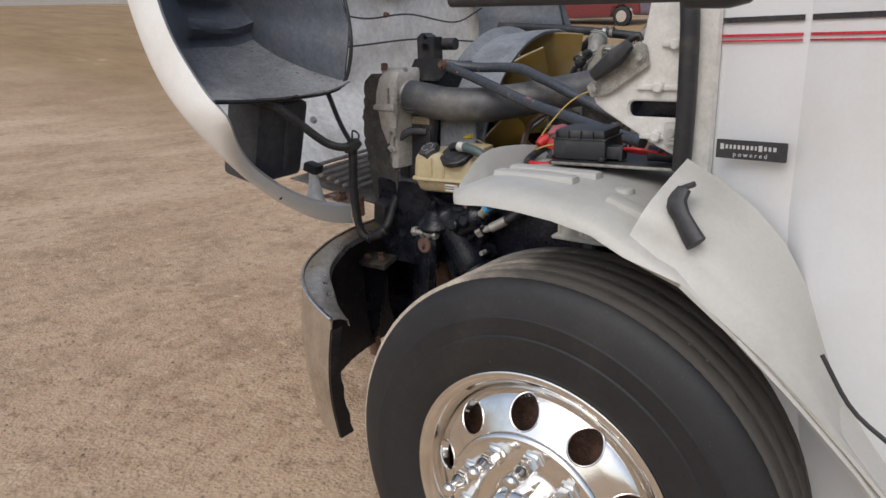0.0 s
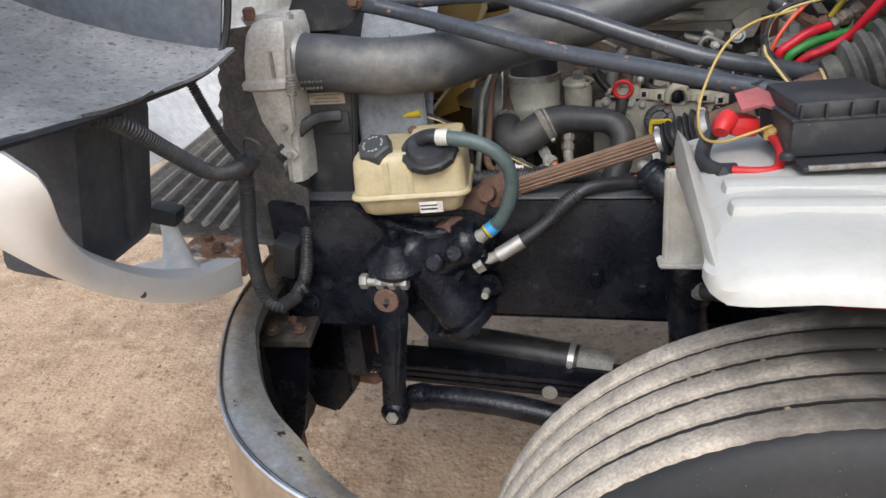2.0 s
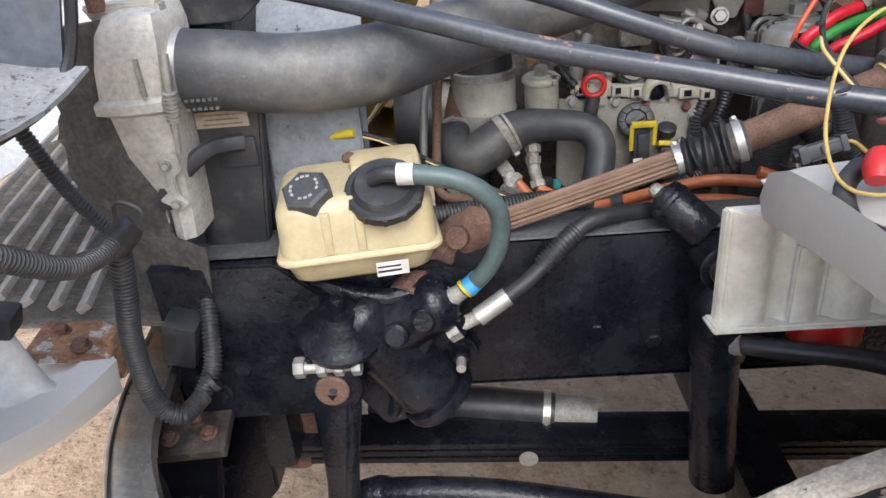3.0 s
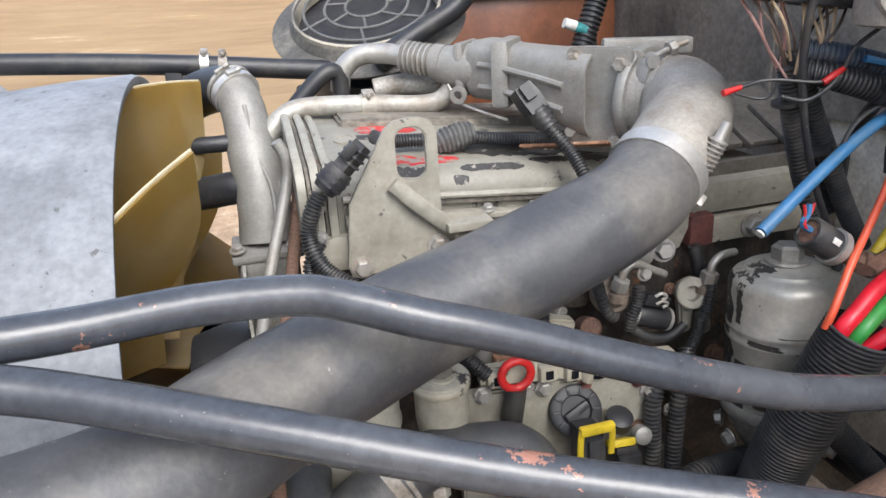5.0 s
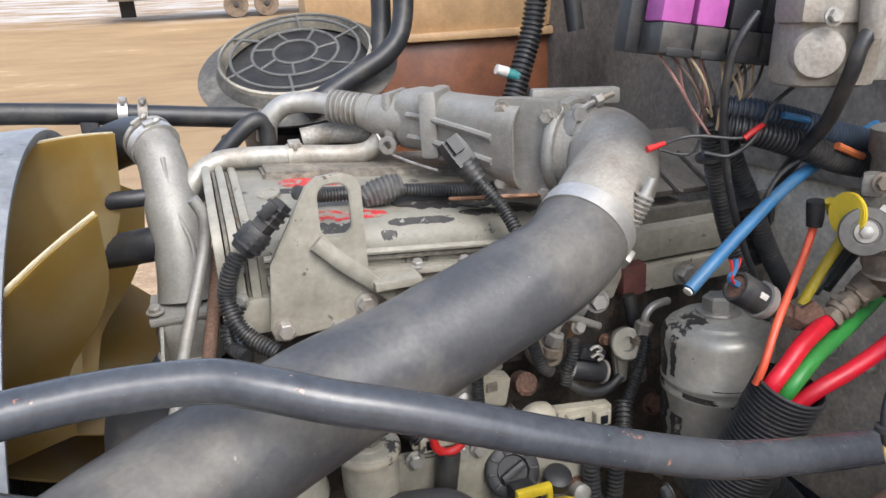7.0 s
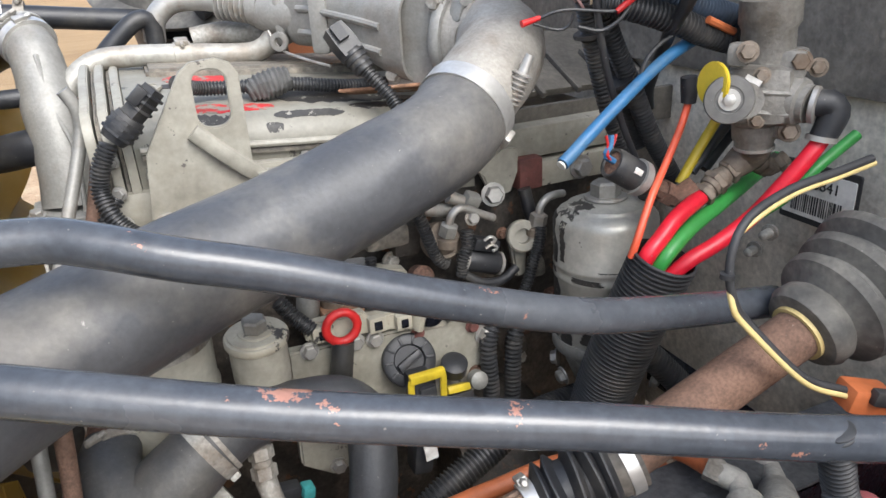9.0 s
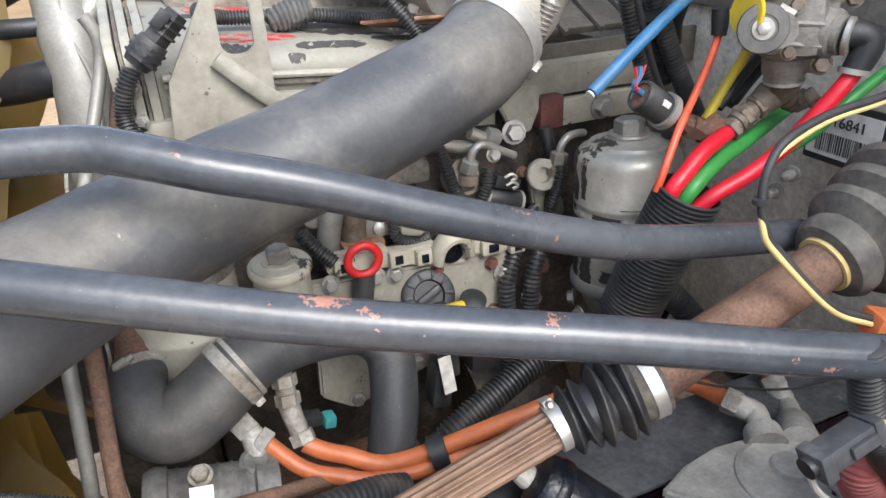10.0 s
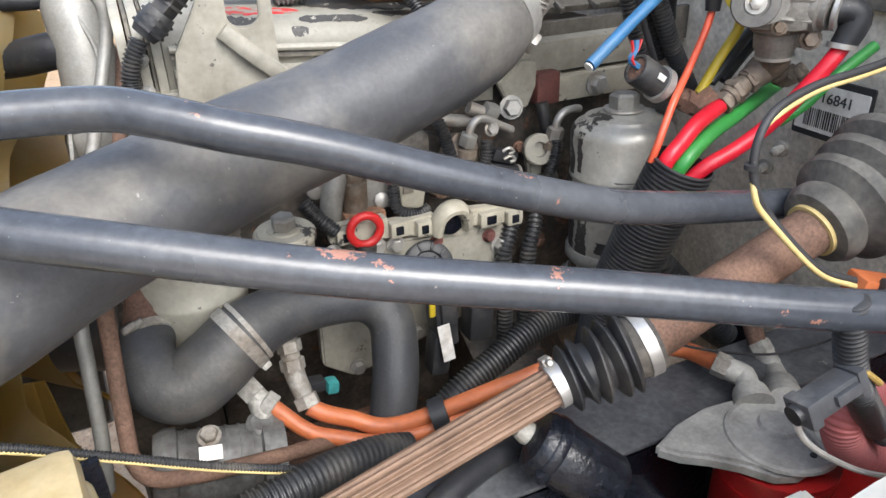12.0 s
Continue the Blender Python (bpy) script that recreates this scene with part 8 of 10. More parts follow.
def harness():
    h = thing("headlamp_harness", (-0.4, -0.24, 0.9), "dusty black corrugated headlamp wiring harness", "wiring harness")
    node = (-0.368, -0.232, 1.133)
    part("loom", sweep([(-0.40, -0.56, 1.298), (-0.361, -0.522, 1.283), (-0.360, -0.440, 1.222), (-0.364, -0.350, 1.160), (-0.367, -0.285, 1.136), node], 0.0115, 12, 0.01, rib=(0.006, 0.0025)), CONDUIT, h)
    part("loom", sweep([(-0.402, -0.295, 1.315), (-0.398, -0.288, 1.290), (-0.385, -0.262, 1.205), node], 0.0075, 10, 0.01, rib=(0.005, 0.002)), CONDUIT, h)
    part("loom", sweep([node, (-0.385, -0.22, 1.06), (-0.41, -0.20, 0.98), (-0.428, -0.175, 0.89), (-0.425, -0.165, 0.835), (-0.400, -0.160, 0.812), (-0.38, -0.12, 0.815)], 0.0135, 12, 0.01, rib=(0.006, 0.0025)), CONDUIT, h)
    part("loom", sweep([(-0.385, -0.12, 0.812), (-0.370, -0.09, 0.845), (-0.372, -0.06, 0.89), (-0.376, -0.03, 0.93)], 0.0135, 12, 0.01, rib=(0.006, 0.0025)), CONDUIT, h)
    part("tape_knot", sweep([Vector(node) + Vector((-0.02, -0.02, -0.012)), Vector(node), Vector(node) + Vector((0.02, 0.012, 0.014))], [0.014, 0.022, 0.012], 12, 0.006, wobble=0.008), RUBBER, h)
    part("tie_tail", sweep([Vector(node) + Vector((0.01, -0.01, 0.02)), Vector(node) + Vector((0.02, -0.015, 0.05)), Vector(node) + Vector((0.045, -0.015, 0.04)), Vector(node) + Vector((0.04, -0.015, 0.02))], 0.003, 6, 0.006), INK, h)
    part("plug", box((-0.42, -0.05, 0.875), (0.055, 0.055, 0.09), Euler((0.2, 0.3, 0)).to_matrix().to_4x4(), 0.012), BLACK_PLASTIC, h)
    for p in ((-0.405, -0.150, 0.806), (-0.368, -0.105, 0.83)):
        part("tie", lathe([(-0.004, 0.018), (0.004, 0.018)], p, (0.8, 0.4, 0.4), 12), RUBBER, h)


harness()


# ---- power steering reservoir ----
def reservoir():
    r = thing("steering_fluid_reservoir", (-0.13, -0.02, 1.0), "yellowed plastic steering fluid reservoir with two black caps", "reservoir")
    t = Matrix.Translation((-0.130, -0.016, 0)) @ Euler((0, 0, radians(9))).to_matrix().to_4x4()

    def shell(levels, seg=10):
        rows = []
        for z, hx, hy, rad in levels:
            rows.append([t @ Vector((x, y, z)) for x, y in rounded(-hx, -hy, hx, hy, rad, seg)])
        bm = bmesh.new()
        grid = [[bm.verts.new(p) for p in row] for row in rows]
        n = len(grid[0])
        for a, b in zip(grid, grid[1:]):
            for i in range(n):
                bm.faces.new((a[i], a[(i + 1) % n], b[(i + 1) % n], b[i]))
        bm.faces.new(grid[0][::-1])
        bm.faces.new(grid[-1])
        return bm

    part("lower_half", shell([(0.982, 0.086, 0.066, 0.02), (0.990, 0.096, 0.076, 0.022), (1.022, 0.107, 0.086, 0.022)]), TANK, r)
    part("seam", shell([(1.019, 0.112, 0.091, 0.024), (1.022, 0.115, 0.094, 0.026), (1.026, 0.115, 0.094, 0.026), (1.030, 0.112, 0.091, 0.024)]), TANK, r)
    part("upper_half", shell([(1.028, 0.108, 0.087, 0.024), (1.065, 0.107, 0.086, 0.026), (1.088, 0.106, 0.085, 0.028), (1.098, 0.102, 0.081, 0.03), (1.105, 0.095, 0.074, 0.03), (1.108, 0.084, 0.063, 0.03)]), TANK, r)
    for gx in (-0.040, 0.004):
        part("front_groove", box(t @ Vector((gx, -0.086, 1.062)), (0.012, 0.006, 0.062), Euler((0, 0, radians(9))).to_matrix().to_4x4(), 0.0029), TANK, r)
    part("top_pad", box(t @ Vector((0.050, 0.046, 1.105)), (0.105, 0.074, 0.030), Euler((0, 0, radians(9))).to_matrix().to_4x4(), 0.0148), TANK, r)
    part("screw", lathe([(0, 0.010), (0.012, 0.010), (0.016, 0.006)], (-0.141, 0.045, 1.105), (0, -0.3, 1), 14), RUST, r)
    part("filler_cap", lathe([(0, 0.033), (0.004, 0.036), (0.022, 0.034), (0.026, 0.029), (0.027, 0.0)], (-0.178, -0.076, 1.100), (-0.12, -0.55, 1), 6), CAP_GREY, r, "black ribbed filler cap with worn lettering")
    cm = Matrix.Translation((-0.178, -0.076, 1.100)) @ axes((-0.12, -0.55, 1))
    for k in range(16):
        a = 2 * math.pi * k / 16
        if k % 8 not in (3, 7):
            bm = box((0.0185 * math.cos(a), 0.0185 * math.sin(a), 0.0275), (0.0035, 0.0048, 0.0010), Euler((0, 0, a)).to_matrix().to_4x4(), 0)
            bm.transform(cm)
            part("cap_mark", bm, WORN_INK, r)
    part("outlet_cap", lathe([(0, 0.050), (0.003, 0.0535), (0.016, 0.0535), (0.019, 0.050), (0.019, 0.044), (0.022, 0.042), (0.028, 0.038), (0.030, 0.0)], (-0.078, -0.066, 1.094), (0.03, -0.55, 1), 40), BLACK_PLASTIC, r, "large black outlet cap")
    for k in range(12):
        q = Matrix.Translation((-0.078, -0.066, 1.094)) @ axes((0.03, -0.55, 1)) @ Euler((0, 0, k * math.pi / 6)).to_matrix().to_4x4()
        bm = box((0.0535, 0, 0.009), (0.003, 0.006, 0.012), None, 0.001)
        bm.transform(q)
        part("cap_grip", bm, BLACK_PLASTIC, r)
    part("spout", sweep([(-0.092, -0.082, 1.126), (-0.072, -0.088, 1.134), (-0.040, -0.092, 1.132)], 0.011, 14, 0.006), BLACK_PLASTIC, r)
    part("label", box((-0.074, -0.1105, 1.006), (0.044, 0.0015, 0.022), Euler((radians(8), 0, radians(9))).to_matrix().to_4x4(), 0), LABEL, r)
    for k in range(2):
        part("label_bar", box((-0.078, -0.1122, 1.010 - 0.007 * k), (0.032, 0.001, 0.003), Euler((radians(8), 0, radians(9))).to_matrix().to_4x4(), 0), INK, r)
    part("bracket_strap", box((-0.13, 0.075, 1.04), (0.20, 0.01, 0.10), Euler((0, 0, radians(9))).to_matrix().to_4x4(), 0.003), FRAME, r)
    h = thing("steering_return_hose", (0, -0.09, 1.05), "blue-grey rubber return hose with blue tape", "hose")
    part("hose", sweep([(-0.052, -0.090, 1.133), (-0.015, -0.094, 1.130), (0.030, -0.096, 1.118), (0.064, -0.094, 1.090), (0.076, -0.088, 1.050), (0.068, -0.080, 1.005), (0.048, -0.070, 0.965), (0.022, -0.062, 0.940)], 0.0135, 16, 0.008), TEAL_HOSE, h)
    part("hose_end", lathe([(-0.011, 0.015), (0.011, 0.015)], (-0.044, -0.091, 1.133), (1, -0.1, 0), 18), GLASS_GREY, h)
    part("blue_tape", lathe([(-0.012, 0.0142), (0.012, 0.0142)], (0.032, -0.066, 0.948), (0.8, 0.25, 0.65), 18), BLUE_TAPE, h, "blue tape band")
    part("yellow_tape", lathe([(-0.003, 0.0150), (0.003, 0.0150)], (0.020, -0.063, 0.938), (0.8, 0.25, 0.65), 18), YELLOW, h)
    part("fitting", sweep([(0.018, -0.062, 0.936), (-0.002, -0.056, 0.920), (-0.015, -0.052, 0.910)], [0.012, 0.014, 0.016], 10, 0.006), CAST_DULL, h)
    part("nut", lathe([(0, 0.018), (0.016, 0.018)], (0.0, -0.057, 0.922), (-0.7, 0.2, -0.6), 6), CAST_DULL, h)
    g = thing("steering_pressure_hose", (0.05, -0.04, 0.9), "black pressure hose with crimped steel end", "hose")
    part("hose", sweep([(0.075, -0.045, 0.905), (0.12, -0.035, 0.935), (0.165, -0.02, 0.975), (0.205, 0.0, 1.0), (0.27, 0.03, 1.0), (0.36, 0.06, 0.985)], 0.0125, 14, 0.01), RUBBER, g)
    part("sleeve", sweep([(0.135, -0.028, 0.948), (0.165, -0.02, 0.977), (0.19, -0.008, 0.993)], 0.015, 12, 0.01, rib=(0.006, 0.0025)), CONDUIT, g)
    part("crimp", sweep([(0.035, -0.055, 0.882), (0.082, -0.043, 0.909)], 0.015, 14, 0.01), STEEL, g)
    part("end", sweep([(0.0, -0.058, 0.868), (0.038, -0.054, 0.884)], 0.011, 12, 0.01), CAST_DULL, g)
    part("nut", lathe([(0, 0.020), (0.018, 0.020)], (-0.012, -0.060, 0.864), (0.85, 0.1, 0.4), 6), CAST_DULL, g)
    c = thing("level_sensor_cable", (-0.2, 0.1, 1.1), "black cable with yellow sleeve sections", "cable")
    part("cable", sweep([(-0.285, 0.12, 1.128), (-0.275, 0.117, 1.108), (-0.23, 0.11, 1.108), (-0.185, 0.10, 1.125), (-0.135, 0.100, 1.132), (-0.092, 0.102, 1.116), (-0.023, 0.102, 1.077), (0.057, 0.104, 1.029), (0.144, 0.106, 0.985), (0.20, 0.115, 0.955)], 0.0038, 10, 0.008, rib=(0.003, 0.0008)), CONDUIT, c)
    part("yellow_stripe", sweep([Vector(p) + Vector((0, -0.0026, -0.0026)) for p in [(-0.285, 0.12, 1.128), (-0.275, 0.117, 1.108), (-0.23, 0.11, 1.108), (-0.185, 0.10, 1.125), (-0.135, 0.100, 1.132), (-0.092, 0.102, 1.116), (-0.023, 0.102, 1.077), (0.057, 0.104, 1.029), (0.144, 0.106, 0.985), (0.20, 0.115, 0.955)][4:]], 0.0016, 8, 0.008), PALE_YELLOW, c)
    part("yellow_sleeve", sweep([(-0.280, 0.118, 1.112), (-0.265, 0.115, 1.104), (-0.235, 0.110, 1.107)], 0.0072, 10, 0.008), YELLOW, c)
    part("yellow_sleeve", sweep([(-0.205, 0.104, 1.118), (-0.17, 0.096, 1.131), (-0.135, 0.088, 1.137)], 0.0072, 10, 0.008), YELLOW, c)
    part("plug", lathe([(0, 0.014), (0.02, 0.012)], (-0.287, 0.12, 1.112), (0, 0.2, 1), 12), BLACK_PLASTIC, c)


reservoir()


# ---- steering shaft ----


def steering_shaft():
    s = thing("steering_shaft", (0.3, 0.0, 1.1), "rusty fluted steering shaft with rubber boots", "steering shaft")
    a, b = Vector((0.030, 0.025, 0.985)), Vector((0.340, 0.011, 1.087))
    part("fluted_shaft", sweep([a.lerp(b, 0.08), b], 0.0175, 84, 0.03, flutes=1), FLUTED, s, "fluted brown shaft")
    d = (b - a).normalized()
    part("yoke", sweep([a - d * 0.05, a - d * 0.02, a + d * 0.01, a + d * 0.045], [0.022, 0.036, 0.038, 0.026], 12, 0.008, wobble=0.008, squash=0.8), RUST, s, "rusted universal joint")
    part("joint_cap", lathe([(-0.045, 0.017), (0.045, 0.017)], a - d * 0.01, (0.2, 0.9, -0.35), 16), RUST, s)
    part("lower_yoke", sweep([a - d * 0.035, a - d * 0.07 + Vector((0, -0.02, -0.02)), (-0.07, -0.05, 0.92)], [0.030, 0.030, 0.026], 12, 0.01, wobble=0.007), RUST, s)
    band(b - d * 0.004, d, 0.0192, 0.012, s, screw=(0.3, 0.5, 1))
    c = Vector((0.404, -0.001, 1.109))
    # pleated boot, each fold sagging its own way
    boot = bmesh.new()
    ax = (c - b).normalized()
    long = (c - b).length
    rnd = random.Random(12)
    u = ax.cross(Vector((0, 0, 1))).normalized()
    w = u.cross(ax)
    rings = []
    folds = 5
    for k in range(folds):
        tilt = (rnd.uniform(-0.16, 0.16), rnd.uniform(-0.16, 0.16))
        big = 0.0295 + 0.0022 * k + rnd.uniform(-0.0015, 0.0015)
        for h, r in ((0.06, 0.020 + 0.0015 * k), (0.30, big - 0.004), (0.48, big), (0.60, big), (0.78, big - 0.004), (0.94, 0.022 + 0.0015 * k)):
            if k == 0 and h < 0.1:
                r = 0.0195
            at = b + ax * long * (k + h) / folds
            ring = []
            for s_ in range(36):
                q = 2 * math.pi * s_ / 36
                rr = r * (1 + 0.05 * noise.noise(Vector((math.cos(q) * 1.3, math.sin(q) * 1.3, k * 2.1))))
                ring.append(boot.verts.new(at + u * rr * math.cos(q) + w * rr * math.sin(q) + ax * rr * (tilt[0] * math.cos(q) + tilt[1] * math.sin(q))))
            rings.append(ring)
    for r0, r1 in zip(rings, rings[1:]):
        for s_ in range(36):
            boot.faces.new((r0[s_], r0[(s_ + 1) % 36], r1[(s_ + 1) % 36], r1[s_]))
    part("boot", boot, BLACK_PLASTIC, s, "pleated black rubber boot")
    part("boot_neck", lathe([(-0.008, 0.027), (0.004, 0.0285), (0.020, 0.0275)], c, ax, 30), FLAP, s)
    band(c + ax * 0.010, ax, 0.0280, 0.011, s, screw=(0.3, 0.5, 1))
    e = Vector((0.593, -0.006, 1.182))
    part("column_tube", sweep([c, e + (e - c) * 0.06], 0.0225, 28, 0.03), RUST_TUBE, s, "rusty brown column tube")
    part("cream_ring", lathe([(-0.002, 0.0225), (-0.002, 0.0262), (0.003, 0.0262)], e, e - c, 36), PALE_YELLOW, s)
    d2 = (e - c).normalized()
    prof = [(0.0, 0.027), (0.002, 0.036), (0.010, 0.0405), (0.020, 0.0395), (0.025, 0.036)]
    for k in range(3):
        h0 = 0.028 + 0.026 * k
        prof += [(h0, 0.040 + 0.006 * k), (h0 + 0.007, 0.053 + 0.006 * k), (h0 + 0.016, 0.055 + 0.006 * k), (h0 + 0.023, 0.045 + 0.007 * k)]
    part("firewall_boot", lathe(prof, e + d2 * 0.002, d2, 40), BOOT_DUSTY, s, "big dusty rubber firewall boot")


steering_shaft()


# ---- right side of the bay: filter, conduit, air hoses, valve ----
def fuel_filter():
    f = thing("fuel_filter", (0.6, 0.3, 1.0), "scuffed silver fuel filter canister with worn black paint", "filter")
    FILT = material("scuffed_canister", (0.44, 0.43, 0.385), 0.38, 0.35, spot=(0.36, 0.35, 0.31), spot_scale=7, spot_amount=0.5, grain=0.08, bump=0.1, second=(0.045, 0.043, 0.040), second_scale=9, second_cut=0.675)
    at = Vector((0.603, 0.279, 1.030))
    up = (0, 0.05, 1)
    part("canister", lathe([(0, 0.060), (0.004, 0.064), (0.092, 0.064), (0.094, 0.0652), (0.098, 0.0652), (0.100, 0.064), (0.106, 0.064), (0.108, 0.0652), (0.112, 0.0652), (0.114, 0.064), (0.160, 0.064), (0.168, 0.0625), (0.174, 0.058), (0.177, 0.052), (0.1785, 0.049), (0.182, 0.047), (0.187, 0.030), (0.188, 0.020)], at, up, 48), FILT, f)
    for a0, a1, z0, z1, seed in ((128, 176, 0.004, 0.172, 3), (176, 196, 0.010, 0.072, 4), (176, 188, 0.120, 0.170, 5), (205, 226, 0.018, 0.034, 6), (285, 325, 0.006, 0.080, 7), (196, 240, 0.0985, 0.1055, 8), (226, 262, 0.1125, 0.117, 9)):
        rnd = random.Random(seed)
        rows, e0, e1 = [], 0.5, 0.5
        for zz in np.linspace(z0, z1, 30):
            e0 = min(1.0, max(0.0, e0 + rnd.uniform(-0.3, 0.3)))
            e1 = min(1.0, max(0.0, e1 + rnd.uniform(-0.3, 0.3)))
            span = (a1 - a0) * 0.28
            rr = 0.0645 if zz < 0.162 else 0.0645 - (zz - 0.162) * 0.45
            rows.append([at + Vector((rr * math.cos(radians(a)), rr * math.sin(radians(a)) + 0.05 * zz, zz)) for a in np.linspace(a0 + span * e0, a1 - span * e1, 8)])
        part("worn_paint", sheet(rows, 0.0008), BLACK_WORN, f, "worn black paint")
    part("nut_base", lathe([(0, 0.026), (0.003, 0.025)], at + Vector((0, 0.0095, 0.1885)), up, 24), STEEL, f)
    part("top_nut", lathe([(0, 0.0185), (0.015, 0.0185), (0.018, 0.015)], at + Vector((0, 0.0095, 0.1915)), up, 6), CAST, f)
    part("base", lathe([(0, 0.042), (0.03, 0.054), (0.052, 0.060)], at + Vector((0, -0.004, -0.055)), up, 30), CAST_DULL, f)
    part("band", lathe([(0, 0.0665), (0.004, 0.069), (0.014, 0.069), (0.018, 0.0665)], at + Vector((0, -0.001, -0.008)), up, 40), CAST, f)
    for k in range(5):
        a = 2.4 + k * 0.7
        bolt((0.603 + 0.064 * math.cos(a), 0.274 + 0.064 * math.sin(a), 0.990), (math.cos(a), math.sin(a), -0.2), 0.009, f, STEEL)
    s = thing("pressure_sensor", (0.57, 0.19, 1.28), "black pressure sensor with corroded open end and steel collar", "sensor")
    o = Vector((0.535, 0.190, 1.298))
    d = (Vector((0.584, 0.186, 1.266)) - o).normalized()
    part("body", lathe([(0.004, 0.0115), (0.0, 0.013), (0.0, 0.0155), (0.004, 0.017), (0.040, 0.0165)], o, d, 26), BLACK_PLASTIC, s)
    part("corroded_end", lathe([(0.002, 0.012), (0.0015, 0.004)], o, d, 16), RUST, s, "corroded brown end")
    part("collar", lathe([(0.034, 0.0175), (0.034, 0.0195), (0.043, 0.0195), (0.046, 0.016), (0.050, 0.012)], o, d, 24), STEEL, s)
    part("stem", sweep([o + d * 0.05, (0.600, 0.182, 1.256), (0.614, 0.179, 1.249), (0.632, 0.174, 1.259)], [0.009, 0.010, 0.012, 0.012], 8, 0.006), RUST, s, "corroded brass stem")
    part("stem_nut", lathe([(0, 0.0135), (0.014, 0.0135)], (0.596, 0.183, 1.259), d, 6), RUST, s)
    part("label", box(o + d * 0.020 + Vector((0.004, -0.0165, 0.002)), (0.010, 0.002, 0.006), Euler((0, 0.6, 0)).to_matrix().to_4x4(), 0), LABEL, s)
    for k, mt in enumerate((RED_PLASTIC, BLUE, RED_PLASTIC)):
        part("sensor_wire", sweep([o + Vector((0.002 * k, -0.002, 0.001)), o + Vector((-0.008, -0.004 + 0.003 * k, 0.009)), o + Vector((-0.005 + 0.003 * k, 0.0, 0.018)), o + Vector((0.006 * k - 0.006, 0.002, 0.028))], 0.0016 if k != 1 else 0.0034, 6, 0.004), mt, s)


fuel_filter()


def air_hoses():
    c = thing("corrugated_conduit", (0.5, 0.15, 1.1), "wide ribbed black conduit around the air hoses", "conduit")
    mouth = Vector((0.567, 0.138, 1.206))
    way = [(0.540, 0.215, 0.93), (0.538, 0.198, 0.995), (0.540, 0.176, 1.065), (0.552, 0.156, 1.138), mouth]
    part("conduit", sweep(way, 0.0335, 32, 0.01, rib=(0.0052, 0.0026), cap=False), CONDUIT, c)
    part("conduit_bore", sweep(way[2:4] + [mouth - Vector((0.0005, -0.001, 0.002))], 0.0305, 24, 0.02, cap=False), GROOVE, c)

    def hose(pts, r, mat, label, cat="air hose"):
        o = thing("air_hose", pts[0], label, cat, "air hoses")
        part("hose", sweep(pts, r, 16, 0.008, wobble=0.0004), mat, o)
        return o

    def chain(owner, pts, rad, mat):
        """Hexagon nuts and necks in a row, as screwed fittings stack up."""
        line = spline(pts, 0.0065)
        for k, (a, b) in enumerate(zip(line, line[1:])):
            r = rad * (1.15, 0.80, 1.0, 1.22, 1.0, 0.85)[k % 6]
            seg = 6 if k % 3 == 0 else 18
            part("fitting_nut" if seg == 6 else "fitting_neck", lathe([(-0.0005, r * 0.94), (0.0008, r), ((b - a).length - 0.0006, r), ((b - a).length + 0.0008, r * 0.94)], a, b - a, seg), mat, owner)

    a = hose([(0.543, 0.150, 1.184), (0.549, 0.142, 1.211), (0.566, 0.145, 1.223), (0.592, 0.152, 1.239), (0.636, 0.165, 1.251)], 0.0088, RED, "thick red air hose running into a corroded fitting")
    chain(a, [(0.635, 0.165, 1.250), (0.652, 0.166, 1.261), (0.672, 0.164, 1.273)], 0.0125, FITTING)
    part("tee", sweep([(0.668, 0.164, 1.273), (0.686, 0.162, 1.284), (0.690, 0.154, 1.292), (0.6835, 0.148, 1.302)], [0.0125, 0.0165, 0.0165, 0.0165], 12, 0.006), FITTING, a, "grey-brown screwed tee")
    chain(a, [(0.693, 0.160, 1.284), (0.718, 0.156, 1.270), (0.734, 0.150, 1.280)], 0.0105, FITTING)
    hose([(0.559, 0.145, 1.183), (0.567, 0.136, 1.207), (0.609, 0.148, 1.226), (0.663, 0.165, 1.236), (0.727, 0.190, 1.244), (0.801, 0.220, 1.251)], 0.0082, GREEN, "green air hose beside the red one")
    b = hose([(0.570, 0.135, 1.181), (0.589, 0.126, 1.201), (0.619, 0.122, 1.214), (0.653, 0.114, 1.238), (0.676, 0.100, 1.273), (0.693, 0.092, 1.299), (0.707, 0.090, 1.316)], 0.0082, RED, "long red air hose into a black elbow")
    part("elbow", sweep([(0.707, 0.090, 1.317), (0.713, 0.088, 1.332), (0.716, 0.088, 1.344), (0.710, 0.092, 1.351), (0.698, 0.100, 1.351)], [0.0125, 0.0135, 0.0145, 0.0135, 0.0125], 16, 0.005), BLACK_PLASTIC, b, "black push-in elbow")
    part("collar", sweep([(0.706, 0.090, 1.315), (0.707, 0.090, 1.320)], 0.0145, 20, 0.004), STEEL, b)
    hose([(0.685, 0.130, 1.232), (0.708, 0.120, 1.250), (0.731, 0.112, 1.275), (0.784, 0.110, 1.305)], 0.0062, GREEN, "thin green air hose behind the red one")
    t = hose([(0.534, 0.150, 1.208), (0.540, 0.148, 1.230), (0.563, 0.160, 1.263), (0.591, 0.175, 1.289), (0.615, 0.185, 1.318), (0.627, 0.190, 1.339), (0.629, 0.190, 1.349)], 0.0040, RED_TUBE, "thin coral air tube rising to a black plug")
    part("plug", sweep([(0.629, 0.190, 1.346), (0.629, 0.190, 1.356), (0.627, 0.190, 1.373)], [0.0078, 0.009, 0.0085], 12, 0.005), BLACK_PLASTIC, t)
